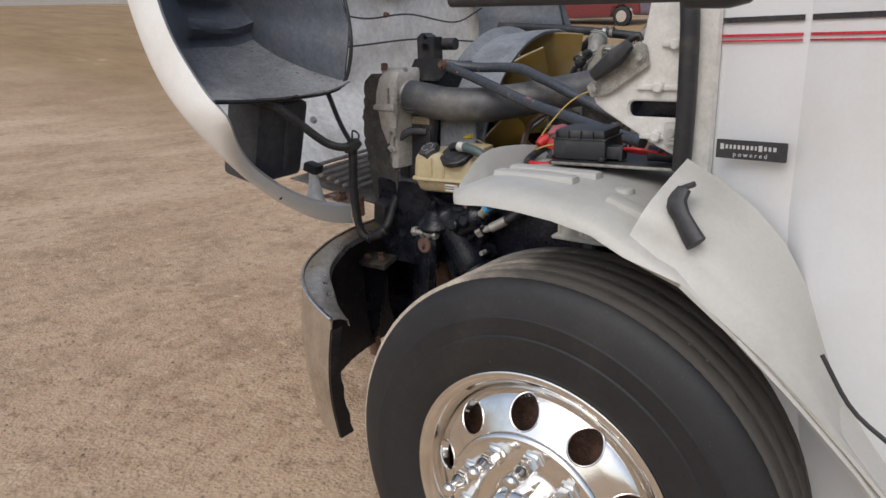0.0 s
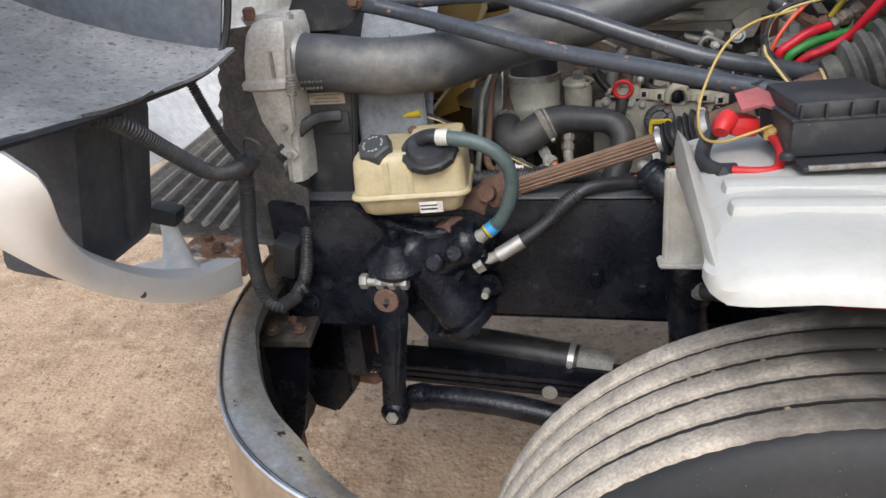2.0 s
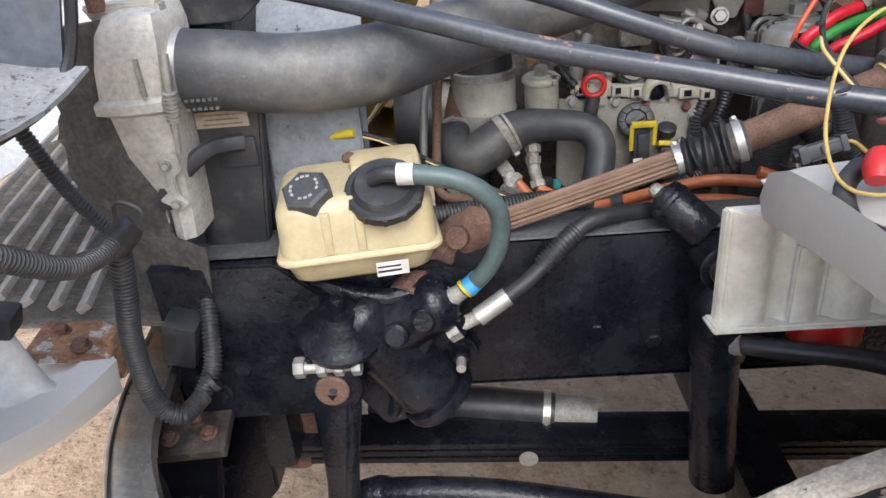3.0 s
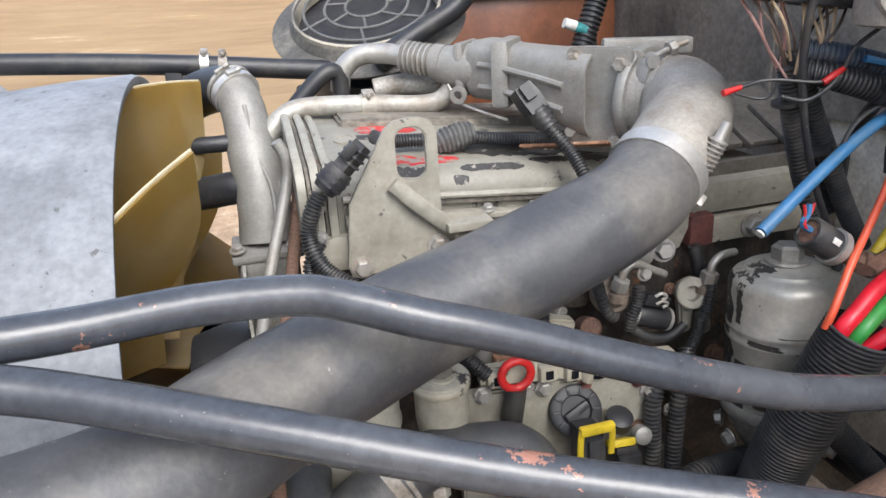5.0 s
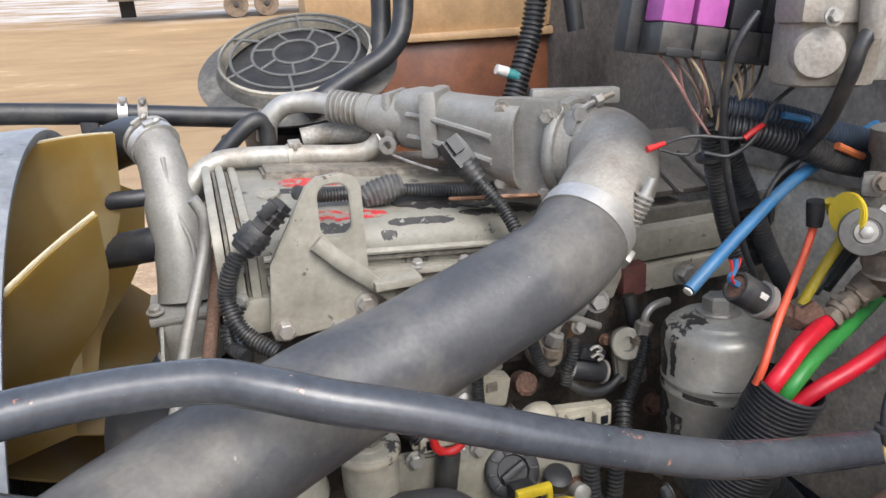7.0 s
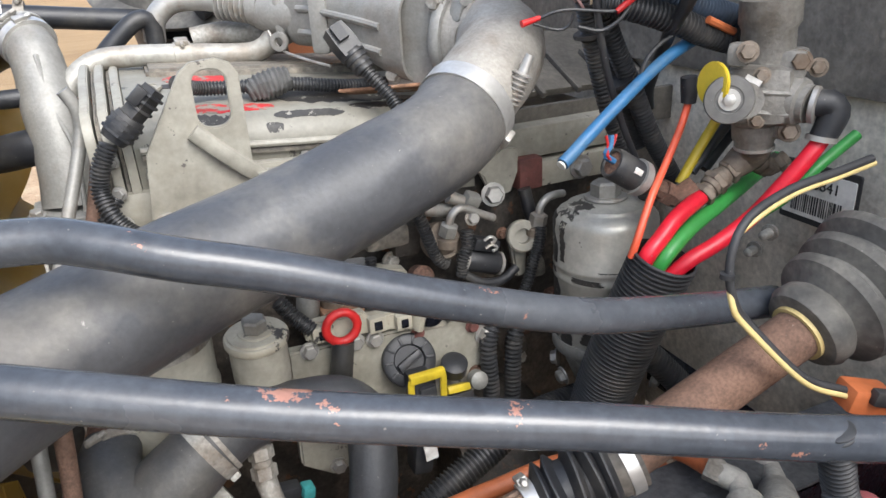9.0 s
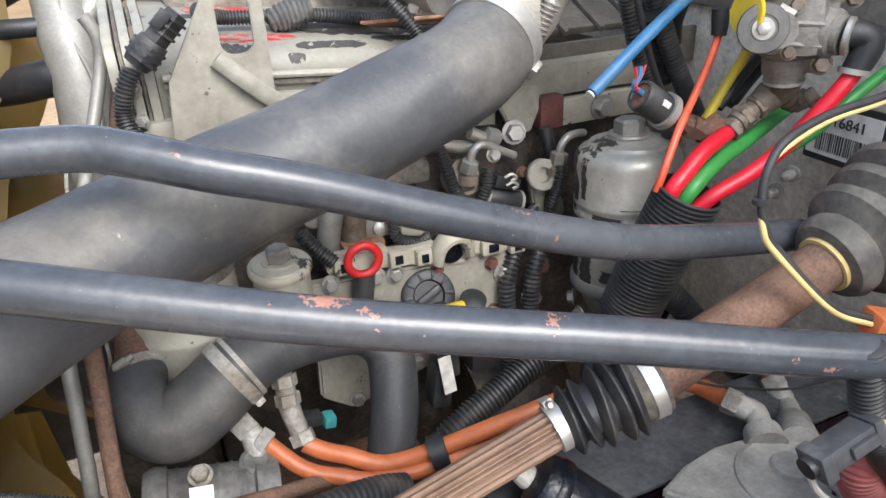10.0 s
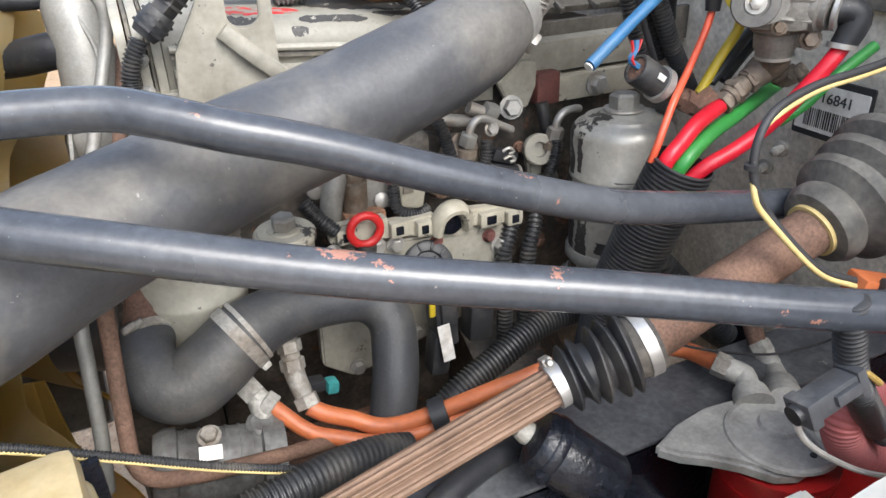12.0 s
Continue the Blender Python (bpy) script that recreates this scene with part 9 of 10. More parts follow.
    hose([(0.635, 0.200, 1.254), (0.663, 0.200, 1.296), (0.682, 0.200, 1.326), (0.665, 0.200, 1.351), (0.656, 0.200, 1.367)], 0.0056, YELLOW, "yellow air tube behind the valve")
    hose([(0.655, 0.205, 1.263), (0.683, 0.205, 1.293), (0.707, 0.205, 1.317), (0.727, 0.205, 1.339)], 0.0062, RUBBER, "black air tube behind the valve")
    hose([(0.678, 0.212, 1.261), (0.706, 0.212, 1.289), (0.733, 0.212, 1.313), (0.754, 0.212, 1.336)], 0.0075, RUBBER, "thicker black air tube behind the valve")
    u = hose([(0.466, 0.173, 1.3125), (0.541, 0.190, 1.357), (0.61, 0.205, 1.392), (0.68, 0.22, 1.412), (0.75, 0.235, 1.43)], 0.0064, BLUE, "cut blue air tube with an open end")
    part("bore", lathe([(0, 0.0048), (0.002, 0.0048)], (0.4650, 0.1728, 1.312), (-0.85, -0.2, -0.5), 14), GLASS_GREY, u)


air_hoses()


def brake_valve():
    v = thing("air_brake_valve", (0.68, 0.12, 1.35), "grey cast air valve with round face and bolts", "valve")
    n = Vector((-0.62, -0.76, 0.14)).normalized()
    o = Vector((0.605, 0.112, 1.365))
    part("face", lathe([(-0.030, 0.013), (-0.012, 0.014), (-0.006, 0.0215), (0.0, 0.0225), (0.0025, 0.0215), (0.003, 0.013), (0.002, 0.012), (0.002, 0.003)], o, n, 36), VALVE_FACE, v, "round dark grey rubber valve face")
    part("face_washer", lathe([(0.002, 0.0100), (0.0035, 0.0098), (0.0035, 0.007)], o, n, 22), STEEL, v)
    part("centre_screw", lathe([(0.003, 0.0062), (0.0075, 0.0058), (0.0085, 0.003)], o, n, 6), STEEL, v)
    part("yellow_tag", slab(circle(0, 0, 0.0205, 28), 0.004, Matrix.Translation((0.604, 0.130, 1.377)) @ axes((-0.97, 0.05, 0.1)), 0.0008), YELLOW, v, "yellow round tag")
    part("neck", lathe([(-0.004, 0.017), (0.030, 0.017)], (0.640, 0.132, 1.358), n, 20), VALVE_CAST, v)
    spin = Euler((0, radians(4), radians(38))).to_matrix().to_4x4()
    body = part("body", box((0.684, 0.150, 1.356), (0.078, 0.062, 0.058), spin, 0.014), VALVE_CAST, v, "grey cast valve body")
    part("upper_body", lathe([(0, 0.030), (0.006, 0.030), (0.010, 0.026), (0.042, 0.0255), (0.048, 0.029), (0.070, 0.029)], (0.688, 0.150, 1.376), (-0.05, 0, 1), 28), VALVE_CAST, body)
    part("cover_flange", box((0.704, 0.132, 1.384), (0.050, 0.026, 0.030), spin, 0.007), VALVE_CAST, body)
    part("cover_lug", box((0.636, 0.136, 1.400), (0.026, 0.020, 0.022), spin, 0.006), VALVE_CAST, body)
    part("lower_lug", box((0.697, 0.128, 1.322), (0.026, 0.020, 0.022), spin, 0.007), VALVE_CAST, body)
    part("side_port", lathe([(-0.034, 0.028), (-0.006, 0.0255), (0.004, 0.0225), (0.006, 0.019), (0.012, 0.0185)], (0.694, 0.112, 1.351), (0.25, -0.92, -0.08), 28), VALVE_CAST, body)
    part("port_ring", lathe([(0, 0.0170), (0.001, 0.0182), (0.005, 0.0182), (0.006, 0.0165)], (0.698, 0.100, 1.350), (0.45, -0.85, -0.05), 26), STEEL, v)
    part("lower_port", lathe([(0, 0.028), (0.006, 0.027), (0.010, 0.0225), (0.026, 0.0215), (0.029, 0.0195), (0.037, 0.0185)], (0.679, 0.148, 1.336), (0.10, 0.02, -1), 26), VALVE_CAST, body)
    part("port_ring", lathe([(0, 0.0200), (0.003, 0.0200)], (0.6825, 0.148, 1.302), (0.10, 0.02, -1), 26), STEEL, v)
    for p, r in (((0.6935, 0.116, 1.389), 0.0085), ((0.632, 0.122, 1.404), 0.0075), ((0.653, 0.122, 1.380), 0.0062), ((0.690, 0.114, 1.322), 0.0080), ((0.722, 0.118, 1.380), 0.0070), ((0.655, 0.124, 1.336), 0.0060)):
        bolt(p, n, r, v, FITTING, washer=True)
    part("paper_scrap", box((0.641, 0.1215, 1.375), (0.016, 0.001, 0.010), Euler((0.1, 0.5, -0.55)).to_matrix().to_4x4(), 0), LABEL, v)
    for z in (1.345, 1.365):
        part("cast_rib", sweep([(0.648, 0.128, z), (0.662, 0.117, z - 0.002), (0.676, 0.106, z - 0.003)], 0.0032, 8, 0.006), VALVE_CAST, body)
    # regulator block and lines above
    g = thing("air_governor", (0.62, 0.10, 1.5), "weathered grey air governor with pipes", "valve")
    part("base", box((0.590, 0.166, 1.522), (0.078, 0.050, 0.062), Euler((0, 0.05, -0.25)).to_matrix().to_4x4(), 0.010), ELBOW, g)
    part("round_end", lathe([(0, 0.021), (0.018, 0.0215), (0.023, 0.0195), (0.024, 0.016)], (0.568, 0.156, 1.521), (-0.55, -0.80, 0.05), 28), ELBOW, g, "round grey end cap")
    part("upper_body", box((0.575, 0.160, 1.562), (0.060, 0.048, 0.034), Euler((0, 0.05, -0.25)).to_matrix().to_4x4(), 0.008), ELBOW, g)
    part("neck", lathe([(0, 0.020), (0.03, 0.020), (0.032, 0.024), (0.06, 0.024)], (0.575, 0.160, 1.575), (0.05, 0.0, 1), 22), ELBOW, g)
    for p in ((0.556, 0.128, 1.552), (0.600, 0.128, 1.545)):
        bolt(p, (-0.3, -1, 0.1), 0.006, g, CAST_DULL)
    part("hose_collar", lathe([(0, 0.0125), (0.012, 0.0135), (0.038, 0.0135), (0.040, 0.011)], (0.597, 0.121, 1.533), (-0.05, 0.02, 1), 20), ELBOW, g)
    part("collar_pipe", sweep([(0.595, 0.122, 1.57), (0.590, 0.124, 1.60), (0.575, 0.130, 1.63)], 0.011, 14, 0.01), ELBOW, g)
    part("hose", sweep([(0.594, 0.121, 1.542), (0.581, 0.121, 1.527), (0.580, 0.126, 1.505), (0.596, 0.160, 1.457), (0.610, 0.200, 1.422), (0.628, 0.240, 1.382), (0.634, 0.260, 1.350), (0.644, 0.270, 1.326)], 0.0068, 12, 0.008), RUBBER, g)
    part("back_plate", box((0.64, 0.185, 1.525), (0.09, 0.03, 0.07), Euler((0, 0.05, -0.15)).to_matrix().to_4x4(), 0.006), CAST_DULL, g)


brake_valve()


def cowl_electrics():
    f = thing("relay_block", (0.52, 0.24, 1.55), "grey relay block with magenta relays", "fuse box")
    t = Euler((0, radians(9), radians(-6))).to_matrix().to_4x4()
    for k, mt in enumerate((MAGENTA, MAGENTA, BLACK_PLASTIC, BLACK_PLASTIC)):
        p = Vector((0.479 + 0.0355 * k, 0.242 - 0.003 * k, 1.538 - 0.0055 * k))
        part("relay", box(p + Vector((0.004, 0, 0.036)), (0.031, 0.032, 0.044), t, 0.003), mt, f, "magenta relay" if mt is MAGENTA else "")
        part("socket", box(p, (0.0335, 0.038, 0.028), t, 0.003), CONDUIT, f)
        part("socket_lip", box(p + Vector((0.001, -0.017, -0.012)), (0.028, 0.006, 0.008), t, 0.002), BLACK_PLASTIC, f)
    part("carrier", box((0.535, 0.272, 1.545), (0.16, 0.026, 0.06), t, 0.004), BLACK_PLASTIC, f)
    rnd = random.Random(8)
    w = thing("relay_wiring", (0.53, 0.24, 1.48), "loose coloured wires below the relay block", "wiring")
    TAN_WIRE = material("tan_wire", (0.38, 0.29, 0.19), 0.55, grain=0.1)
    PINK_WIRE = material("dusty_pink_wire", (0.33, 0.19, 0.17), 0.55, grain=0.1)
    DARK_WIRE = material("dark_brown_wire", (0.09, 0.065, 0.055), 0.55, grain=0.1)
    wires = (PINK_WIRE, DARK_WIRE, PINK_WIRE, TAN_WIRE, DARK_WIRE, PINK_WIRE, TAN_WIRE, DARK_WIRE, PINK_WIRE, TAN_WIRE, INK, TAN_WIRE, TAN_WIRE, DARK_WIRE, TAN_WIRE, INK, TAN_WIRE, DARK_WIRE)
    for k, mt in enumerate(wires):
        x = 0.474 + 0.0072 * k
        late = k > 10
        end = Vector((0.562 if late else 0.537, 0.238, 1.462 if late else 1.452)) + Vector([rnd.uniform(-0.010, 0.010) for _ in range(3)])
        top = Vector((x, 0.243 + rnd.uniform(-0.014, 0.014), 1.528 - 0.16 * (x - 0.47)))
        mid = top.lerp(end, 0.45) + Vector((rnd.uniform(-0.010, 0.006), rnd.uniform(-0.02, 0.01), rnd.uniform(-0.008, 0.004)))
        part("wire", sweep([top, mid, end], 0.00145, 6, 0.008), mt, w)
    l = thing("engine_wiring_loom", (0.58, 0.25, 1.4), "twin black corrugated wiring looms", "wiring harness")
    part("loom", sweep([(0.532, 0.240, 1.457), (0.543, 0.245, 1.422), (0.559, 0.250, 1.379), (0.577, 0.250, 1.328), (0.607, 0.255, 1.277), (0.655, 0.270, 1.208)], 0.0092, 16, 0.01, rib=(0.0045, 0.0026)), CONDUIT, l)
    part("loom", sweep([(0.552, 0.246, 1.454), (0.577, 0.250, 1.406), (0.601, 0.250, 1.362), (0.632, 0.250, 1.301), (0.685, 0.265, 1.233)], 0.0098, 16, 0.01, rib=(0.0045, 0.0026)), CONDUIT, l)
    part("loom", sweep([(0.572, 0.262, 1.442), (0.586, 0.265, 1.397), (0.608, 0.270, 1.344), (0.636, 0.270, 1.281)], 0.0070, 14, 0.01, rib=(0.0045, 0.0022)), CONDUIT, l)
    part("branch", sweep([(0.540, 0.240, 1.448), (0.560, 0.220, 1.447), (0.613, 0.200, 1.428), (0.667, 0.198, 1.407), (0.74, 0.196, 1.390)], 0.0125, 16, 0.01, rib=(0.0045, 0.0026)), CONDUIT, l)
    part("branch", sweep([(0.545, 0.245, 1.468), (0.575, 0.225, 1.463), (0.620, 0.210, 1.449), (0.665, 0.207, 1.433), (0.74, 0.205, 1.412)], 0.0120, 16, 0.01, rib=(0.0045, 0.0024)), BLUE_DARK, l)
    part("copper_strand", sweep([(0.640, 0.184, 1.428), (0.658, 0.183, 1.420), (0.675, 0.184, 1.413)], 0.004, 8, 0.005), ORANGE, l)
    part("blue_strand", sweep([(0.583, 0.198, 1.462), (0.598, 0.195, 1.458), (0.612, 0.195, 1.454)], 0.0035, 8, 0.005), BLUE, l)
    part("tape_wrap", sweep([(0.532, 0.243, 1.457), (0.563, 0.243, 1.458)], 0.0125, 14, 0.006, wobble=0.004), RUBBER, l)
    for p, d in (((0.545, 0.245, 1.419), (0.2, 0, -1)), ((0.583, 0.250, 1.364), (0.4, 0, -1))):
        part("tie", lathe([(-0.002, 0.0185), (0.002, 0.0185)], p, d, 18), RUBBER, l)
    part("split_tube", sweep([(0.545, 0.200, 1.557), (0.530, 0.200, 1.540), (0.522, 0.205, 1.514), (0.528, 0.215, 1.461), (0.545, 0.220, 1.393), (0.571, 0.225, 1.330), (0.598, 0.230, 1.281)], 0.0038, 10, 0.01), RUBBER, l)
    part("stray_wire", sweep([(0.633, 0.200, 1.423), (0.596, 0.200, 1.408), (0.578, 0.200, 1.391), (0.573, 0.200, 1.369)], 0.0024, 8, 0.01), RUBBER, l)
    k = thing("spliced_wire", (0.5, 0.23, 1.43), "grey wires with red splice ends", "wire")
    part("wire", sweep([(0.479, 0.240, 1.439), (0.494, 0.232, 1.445), (0.510, 0.225, 1.446), (0.536, 0.210, 1.443), (0.549, 0.206, 1.443)], 0.0017, 8, 0.006), CONDUIT, k)
    part("wire", sweep([(0.474, 0.240, 1.435), (0.496, 0.235, 1.428), (0.507, 0.230, 1.430), (0.510, 0.225, 1.443)], 0.0015, 8, 0.006), CONDUIT, k)
    part("wire", sweep([(0.513, 0.222, 1.430), (0.536, 0.215, 1.425), (0.553, 0.207, 1.436), (0.566, 0.205, 1.453), (0.572, 0.200, 1.473), (0.599, 0.200, 1.490)], 0.0022, 8, 0.006), CONDUIT, k)
    part("red_splice", sweep([(0.461, 0.240, 1.436), (0.471, 0.240, 1.438), (0.481, 0.240, 1.440)], [0.0036, 0.0030, 0.0026], 10, 0.004), RED_PLASTIC, k, "red splice")
    part("red_splice", sweep([(0.546, 0.206, 1.442), (0.555, 0.205, 1.448), (0.567, 0.205, 1.454)], [0.0030, 0.0034, 0.0026], 10, 0.004), RED_PLASTIC, k, "red splice")
    y = thing("hanging_wire", (0.5, -0.02, 1.25), "black and yellow hanging wire with orange fuse holder", "wire")
    drop = [(0.655, 0.000, 1.328), (0.614, 0.000, 1.323), (0.567, 0.000, 1.318), (0.522, -0.005, 1.307), (0.502, -0.010, 1.290), (0.495, -0.015, 1.266), (0.499, -0.020, 1.243), (0.511, -0.024, 1.224)]
    drop += [(0.548, -0.050, 1.178), (0.582, -0.065, 1.162)]
    part("black_wire", sweep(drop, 0.0036, 10, 0.006), INK, y)
    part("yellow_wire", sweep([Vector(p) + Vector((0.003, -0.0008, -0.0042)) for p in drop[:4]] + [Vector(p) + Vector((0.0030, 0.003, -0.001)) for p in drop[4:6]] + [Vector(p) + Vector((-0.0042, -0.002, -0.001)) for p in drop[6:8]] + [Vector(p) + Vector((0, -0.003, -0.004)) for p in drop[8:]], 0.0026, 10, 0.006), PALE_YELLOW, y)
    part("tie", lathe([(-0.002, 0.0058), (0.002, 0.0058)], Vector(drop[5]) + Vector((-0.002, 0, 0)), (0, 0, 1), 12), INK, y)
    part("holder", box((0.600, -0.070, 1.153), (0.040, 0.026, 0.022), Euler((0, 0.25, -0.3)).to_matrix().to_4x4(), 0.004), ORANGE, y, "orange fuse holder")
    part("holder_lid", box((0.603, -0.086, 1.160), (0.026, 0.010, 0.014), Euler((0, 0.25, -0.3)).to_matrix().to_4x4(), 0.003), BLACK_PLASTIC, y)
    c = thing("grey_plug_connector", (0.41, -0.165, 1.17), "dusty grey plug with grey wire", "connector")
    PLUG_GREY = material("dusty_grey_plug", (0.060, 0.064, 0.072), 0.5, spot=(0.12, 0.12, 0.12), spot_scale=30, grain=0.12, bump=0.1)
    GREY_WIRE = material("pale_grey_wire", (0.42, 0.42, 0.41), 0.5, grain=0.05, bump=0.02)
    p0, p1 = Vector((0.426, -0.150, 1.143)), Vector((0.476, -0.150, 1.157))
    ax = (p1 - p0).normalized()
    m = plane_at(p0.lerp(p1, 0.5), ax, (0, 0.3, 1))
    part("shell", box((0, 0, 0), (0.042, 0.017, 0.020), None, 0.003), PLUG_GREY, c).matrix_world = m
    for at, size in (((-0.022, 0.0, 0.001), (0.010, 0.021, 0.023)), ((0.008, 0.0, 0.011), (0.022, 0.009, 0.005)), ((0.024, 0, 0), (0.008, 0.020, 0.022)), ((-0.004, -0.010, 0.0), (0.020, 0.004, 0.012))):
        part("plug_ridge", box(at, size, None, 0.0018), PLUG_GREY, c).matrix_world = m
    part("seal", lathe([(-0.031, 0.0075), (-0.026, 0.0085)], (0, 0, 0), (1, 0, 0), 16), RUBBER, c).matrix_world = m
    part("grey_wire", sweep([(0.427, -0.150, 1.142), (0.428, -0.150, 1.132), (0.442, -0.150, 1.111), (0.472, -0.150, 1.083), (0.521, -0.150, 1.046), (0.573, -0.150, 1.015)], 0.0024, 8, 0.006), GREY_WIRE, c)
    part("cream_wire", sweep([(0.476, -0.150, 1.158), (0.488, -0.150, 1.156), (0.509, -0.150, 1.139)], 0.0026, 8, 0.006), OCHRE, c)
    g = thing("corrugated_lead", (0.46, -0.15, 1.2), "black corrugated lead dropping beside the rod", "conduit")
    part("lead", sweep([(0.466, -0.140, 1.219), (0.476, -0.140, 1.183), (0.489, -0.140, 1.151), (0.526, -0.135, 1.102), (0.576, -0.130, 1.046)], 0.0105, 14, 0.01, rib=(0.0042, 0.0022)), CONDUIT, g)
    part("sleeve", sweep([(0.501, -0.137, 1.137), (0.523, -0.135, 1.103), (0.559, -0.130, 1.061)], 0.0118, 14, 0.008), RUBBER, g)
    h = thing("faded_red_hose", (0.53, -0.12, 1.05), "faded red finely ribbed hose", "hose")
    part("hose", sweep([(0.573, -0.110, 1.077), (0.540, -0.115, 1.081), (0.534, -0.118, 1.061), (0.557, -0.118, 1.026), (0.612, -0.115, 0.987)], 0.0165, 18, 0.01, rib=(0.0035, 0.0012)), FADED_RED, h)
    b = thing("barcode_label", (0.8, 0.15, 1.22), "white barcode label on a black plate", "label")
    m = plane_at((0.815, 0.164, 1.215), (0.000, -0.084, 0.000), (0.0, 0.0, 1))
    wide, high = 0.047, 0.029
    part("plate", slab(rounded(-wide * 1.08, -high * 1.28, wide * 1.08, high * 1.28, 0.003), 0.003, m, 0.0006), INK, b)
    m2 = m @ Matrix.Translation((0, 0, 0.0034))
    part("paper", slab(rounded(-wide, -high, wide, high, 0.002), 0.0008, m2, 0), LABEL, b)
    x = -wide * 0.72
    rnd2 = random.Random(2)
    while x < wide * 0.72:
        w2 = rnd2.choice((0.0008, 0.0012, 0.002))
        bar = box((x, -high * 0.42, 0.0011), (w2, high * 0.78, 0.0004), None, 0)
        bar.transform(m2)
        part("code_bar", bar, INK, b)
        x += w2 + rnd2.choice((0.0009, 0.0014, 0.002))
    marks("V16841", high * 0.62, m2 @ Matrix.Translation((0.0, high * 0.48, 0.0011)), INK, b)
    for p in ((0.815, 0.225, 1.149), (0.815, 0.157, 1.151), (0.815, 0.245, 1.118), (0.815, 0.304, 1.115)):
        part("panel_stud", lathe([(0, 0.011), (0.004, 0.011), (0.004, 0.0065), (0.020, 0.006), (0.022, 0.003)], p, (-1, -0.25, 0), 12), CAST_DULL, b)
    d = thing("fuel_water_separator", (0.52, -0.07, 0.9), "red spin-on filter under a dusty grey cast head", "filter")
    HEAD = material("dusty_cast_head", (0.392, 0.384, 0.355), 0.75, 0.1, spot=(0.20, 0.195, 0.18), spot_scale=9, spot_amount=0.5, grain=0.1, grain_scale=260, bump=0.25)
    flat = Matrix.Translation((0, 0, 0.984))
    part("head_lid", slab([(0.429, -0.018), (0.469, -0.002), (0.511, 0.005), (0.548, 0.001), (0.602, -0.031), (0.595, -0.059), (0.575, -0.084), (0.548, -0.099), (0.521, -0.102), (0.502, -0.094), (0.485, -0.071), (0.465, -0.052), (0.444, -0.037)], 0.016, flat, 0.004), HEAD, d, "dusty grey cast filter head")
    hx, hy = 0.538, -0.060
    part("raised_disc", lathe([(0, 0.052), (0.003, 0.051), (0.004, 0.047), (0.0025, 0.044)], (hx + 0.006, hy, 0.9995), (0, 0, 1), 40), HEAD, d)
    part("boss", lathe([(0, 0.019), (0.004, 0.017), (0.006, 0.010)], (hx + 0.012, hy + 0.010, 1.002), (0, 0, 1), 24), HEAD, d)
    part("web", box((hx + 0.025, hy - 0.018, 1.004), (0.004, 0.045, 0.006), Euler((0, 0, -0.3)).to_matrix().to_4x4(), 0.0015), HEAD, d)
    for q in ((0.020, -0.030), (0.008, -0.034)):
        part("pinhole", lathe([(0, 0.0032), (0.0012, 0.003)], (hx + q[0], hy + q[1], 1.003), (0, 0, 1), 10), INK, d)
    part("canister", lathe([(0, 0.048), (0.01, 0.053), (0.15, 0.053), (0.157, 0.056), (0.165, 0.056)], (hx + 0.006, hy, 0.818), (0, 0, 1), 36), RED_PLASTIC, d, "bright red canister")
    part("canister_seam", lathe([(0, 0.0545), (0.003, 0.0545)], (hx + 0.006, hy, 0.955), (0, 0, 1), 36), RED_PLASTIC, d)
    for top, turn, base in (((0.558, 0.035, 1.013), (0.571, 0.015, 1.008), (0.555, -0.016, 1.000)), ((0.644, 0.060, 0.991), (0.647, 0.040, 0.973), (0.583, -0.030, 1.000))):
        a, e, z = Vector(top), Vector(turn), Vector(base)
        part("elbow", sweep([a, a.lerp(e, 0.6), e, e.lerp(z, 0.5)], [0.0115, 0.0125, 0.0125, 0.0105], 10, 0.006), HEAD, d)
        part("elbow_nut", lathe([(-0.008, 0.0125), (-0.006, 0.0135), (0.006, 0.0135), (0.008, 0.0125)], a, e - a, 6), CAST_DULL, d)
        part("thread", sweep([e.lerp(z, 0.25), e.lerp(z, 0.55)], 0.0105, 16, 0.004, rib=(0.003, 0.0014)), HEAD, d)
        part("socket", lathe([(0, 0.016), (0.003, 0.0175), ((z - e).length * 0.55, 0.020)], e.lerp(z, 0.48), z - e, 22), HEAD, d)
    ln = thing("orange_supply_line", (0.6, 0.1, 1.0), "orange nylon line into a grey elbow", "air line")
    part("line", sweep([(0.494, 0.115, 1.015), (0.529, 0.105, 1.004), (0.558, 0.085, 1.000), (0.558, 0.035, 1.013) ], 0.0098, 14, 0.008), ORANGE, ln)
    part("line", sweep([(0.651, 0.085, 1.014), (0.644, 0.072, 1.004), (0.644, 0.060, 0.991)], 0.0105, 14, 0.008), RUST_TUBE, ln)
    part("thin_wire", sweep([(0.497, 0.050, 1.053), (0.561, 0.050, 1.021), (0.633, 0.040, 0.999), (0.681, 0.020, 1.010), (0.709, 0.000, 1.033)], 0.0016, 6, 0.008), INK, ln)
    r = thing("lower_conduit", (0.3, 0.1, 1.0), "black corrugated conduit along the frame", "conduit")
    part("conduit", sweep([(-0.04, 0.045, 1.005), (0.03, 0.06, 1.005), (0.090, 0.072, 1.004), (0.150, 0.087, 1.001), (0.195, 0.096, 0.992), (0.225, 0.10, 0.98)], 0.0165, 20, 0.01, rib=(0.0058, 0.003)), CONDUIT, r)
    q = thing("rear_conduit", (0.4, 0.25, 0.95), "black corrugated conduit dropping behind the shaft", "conduit")
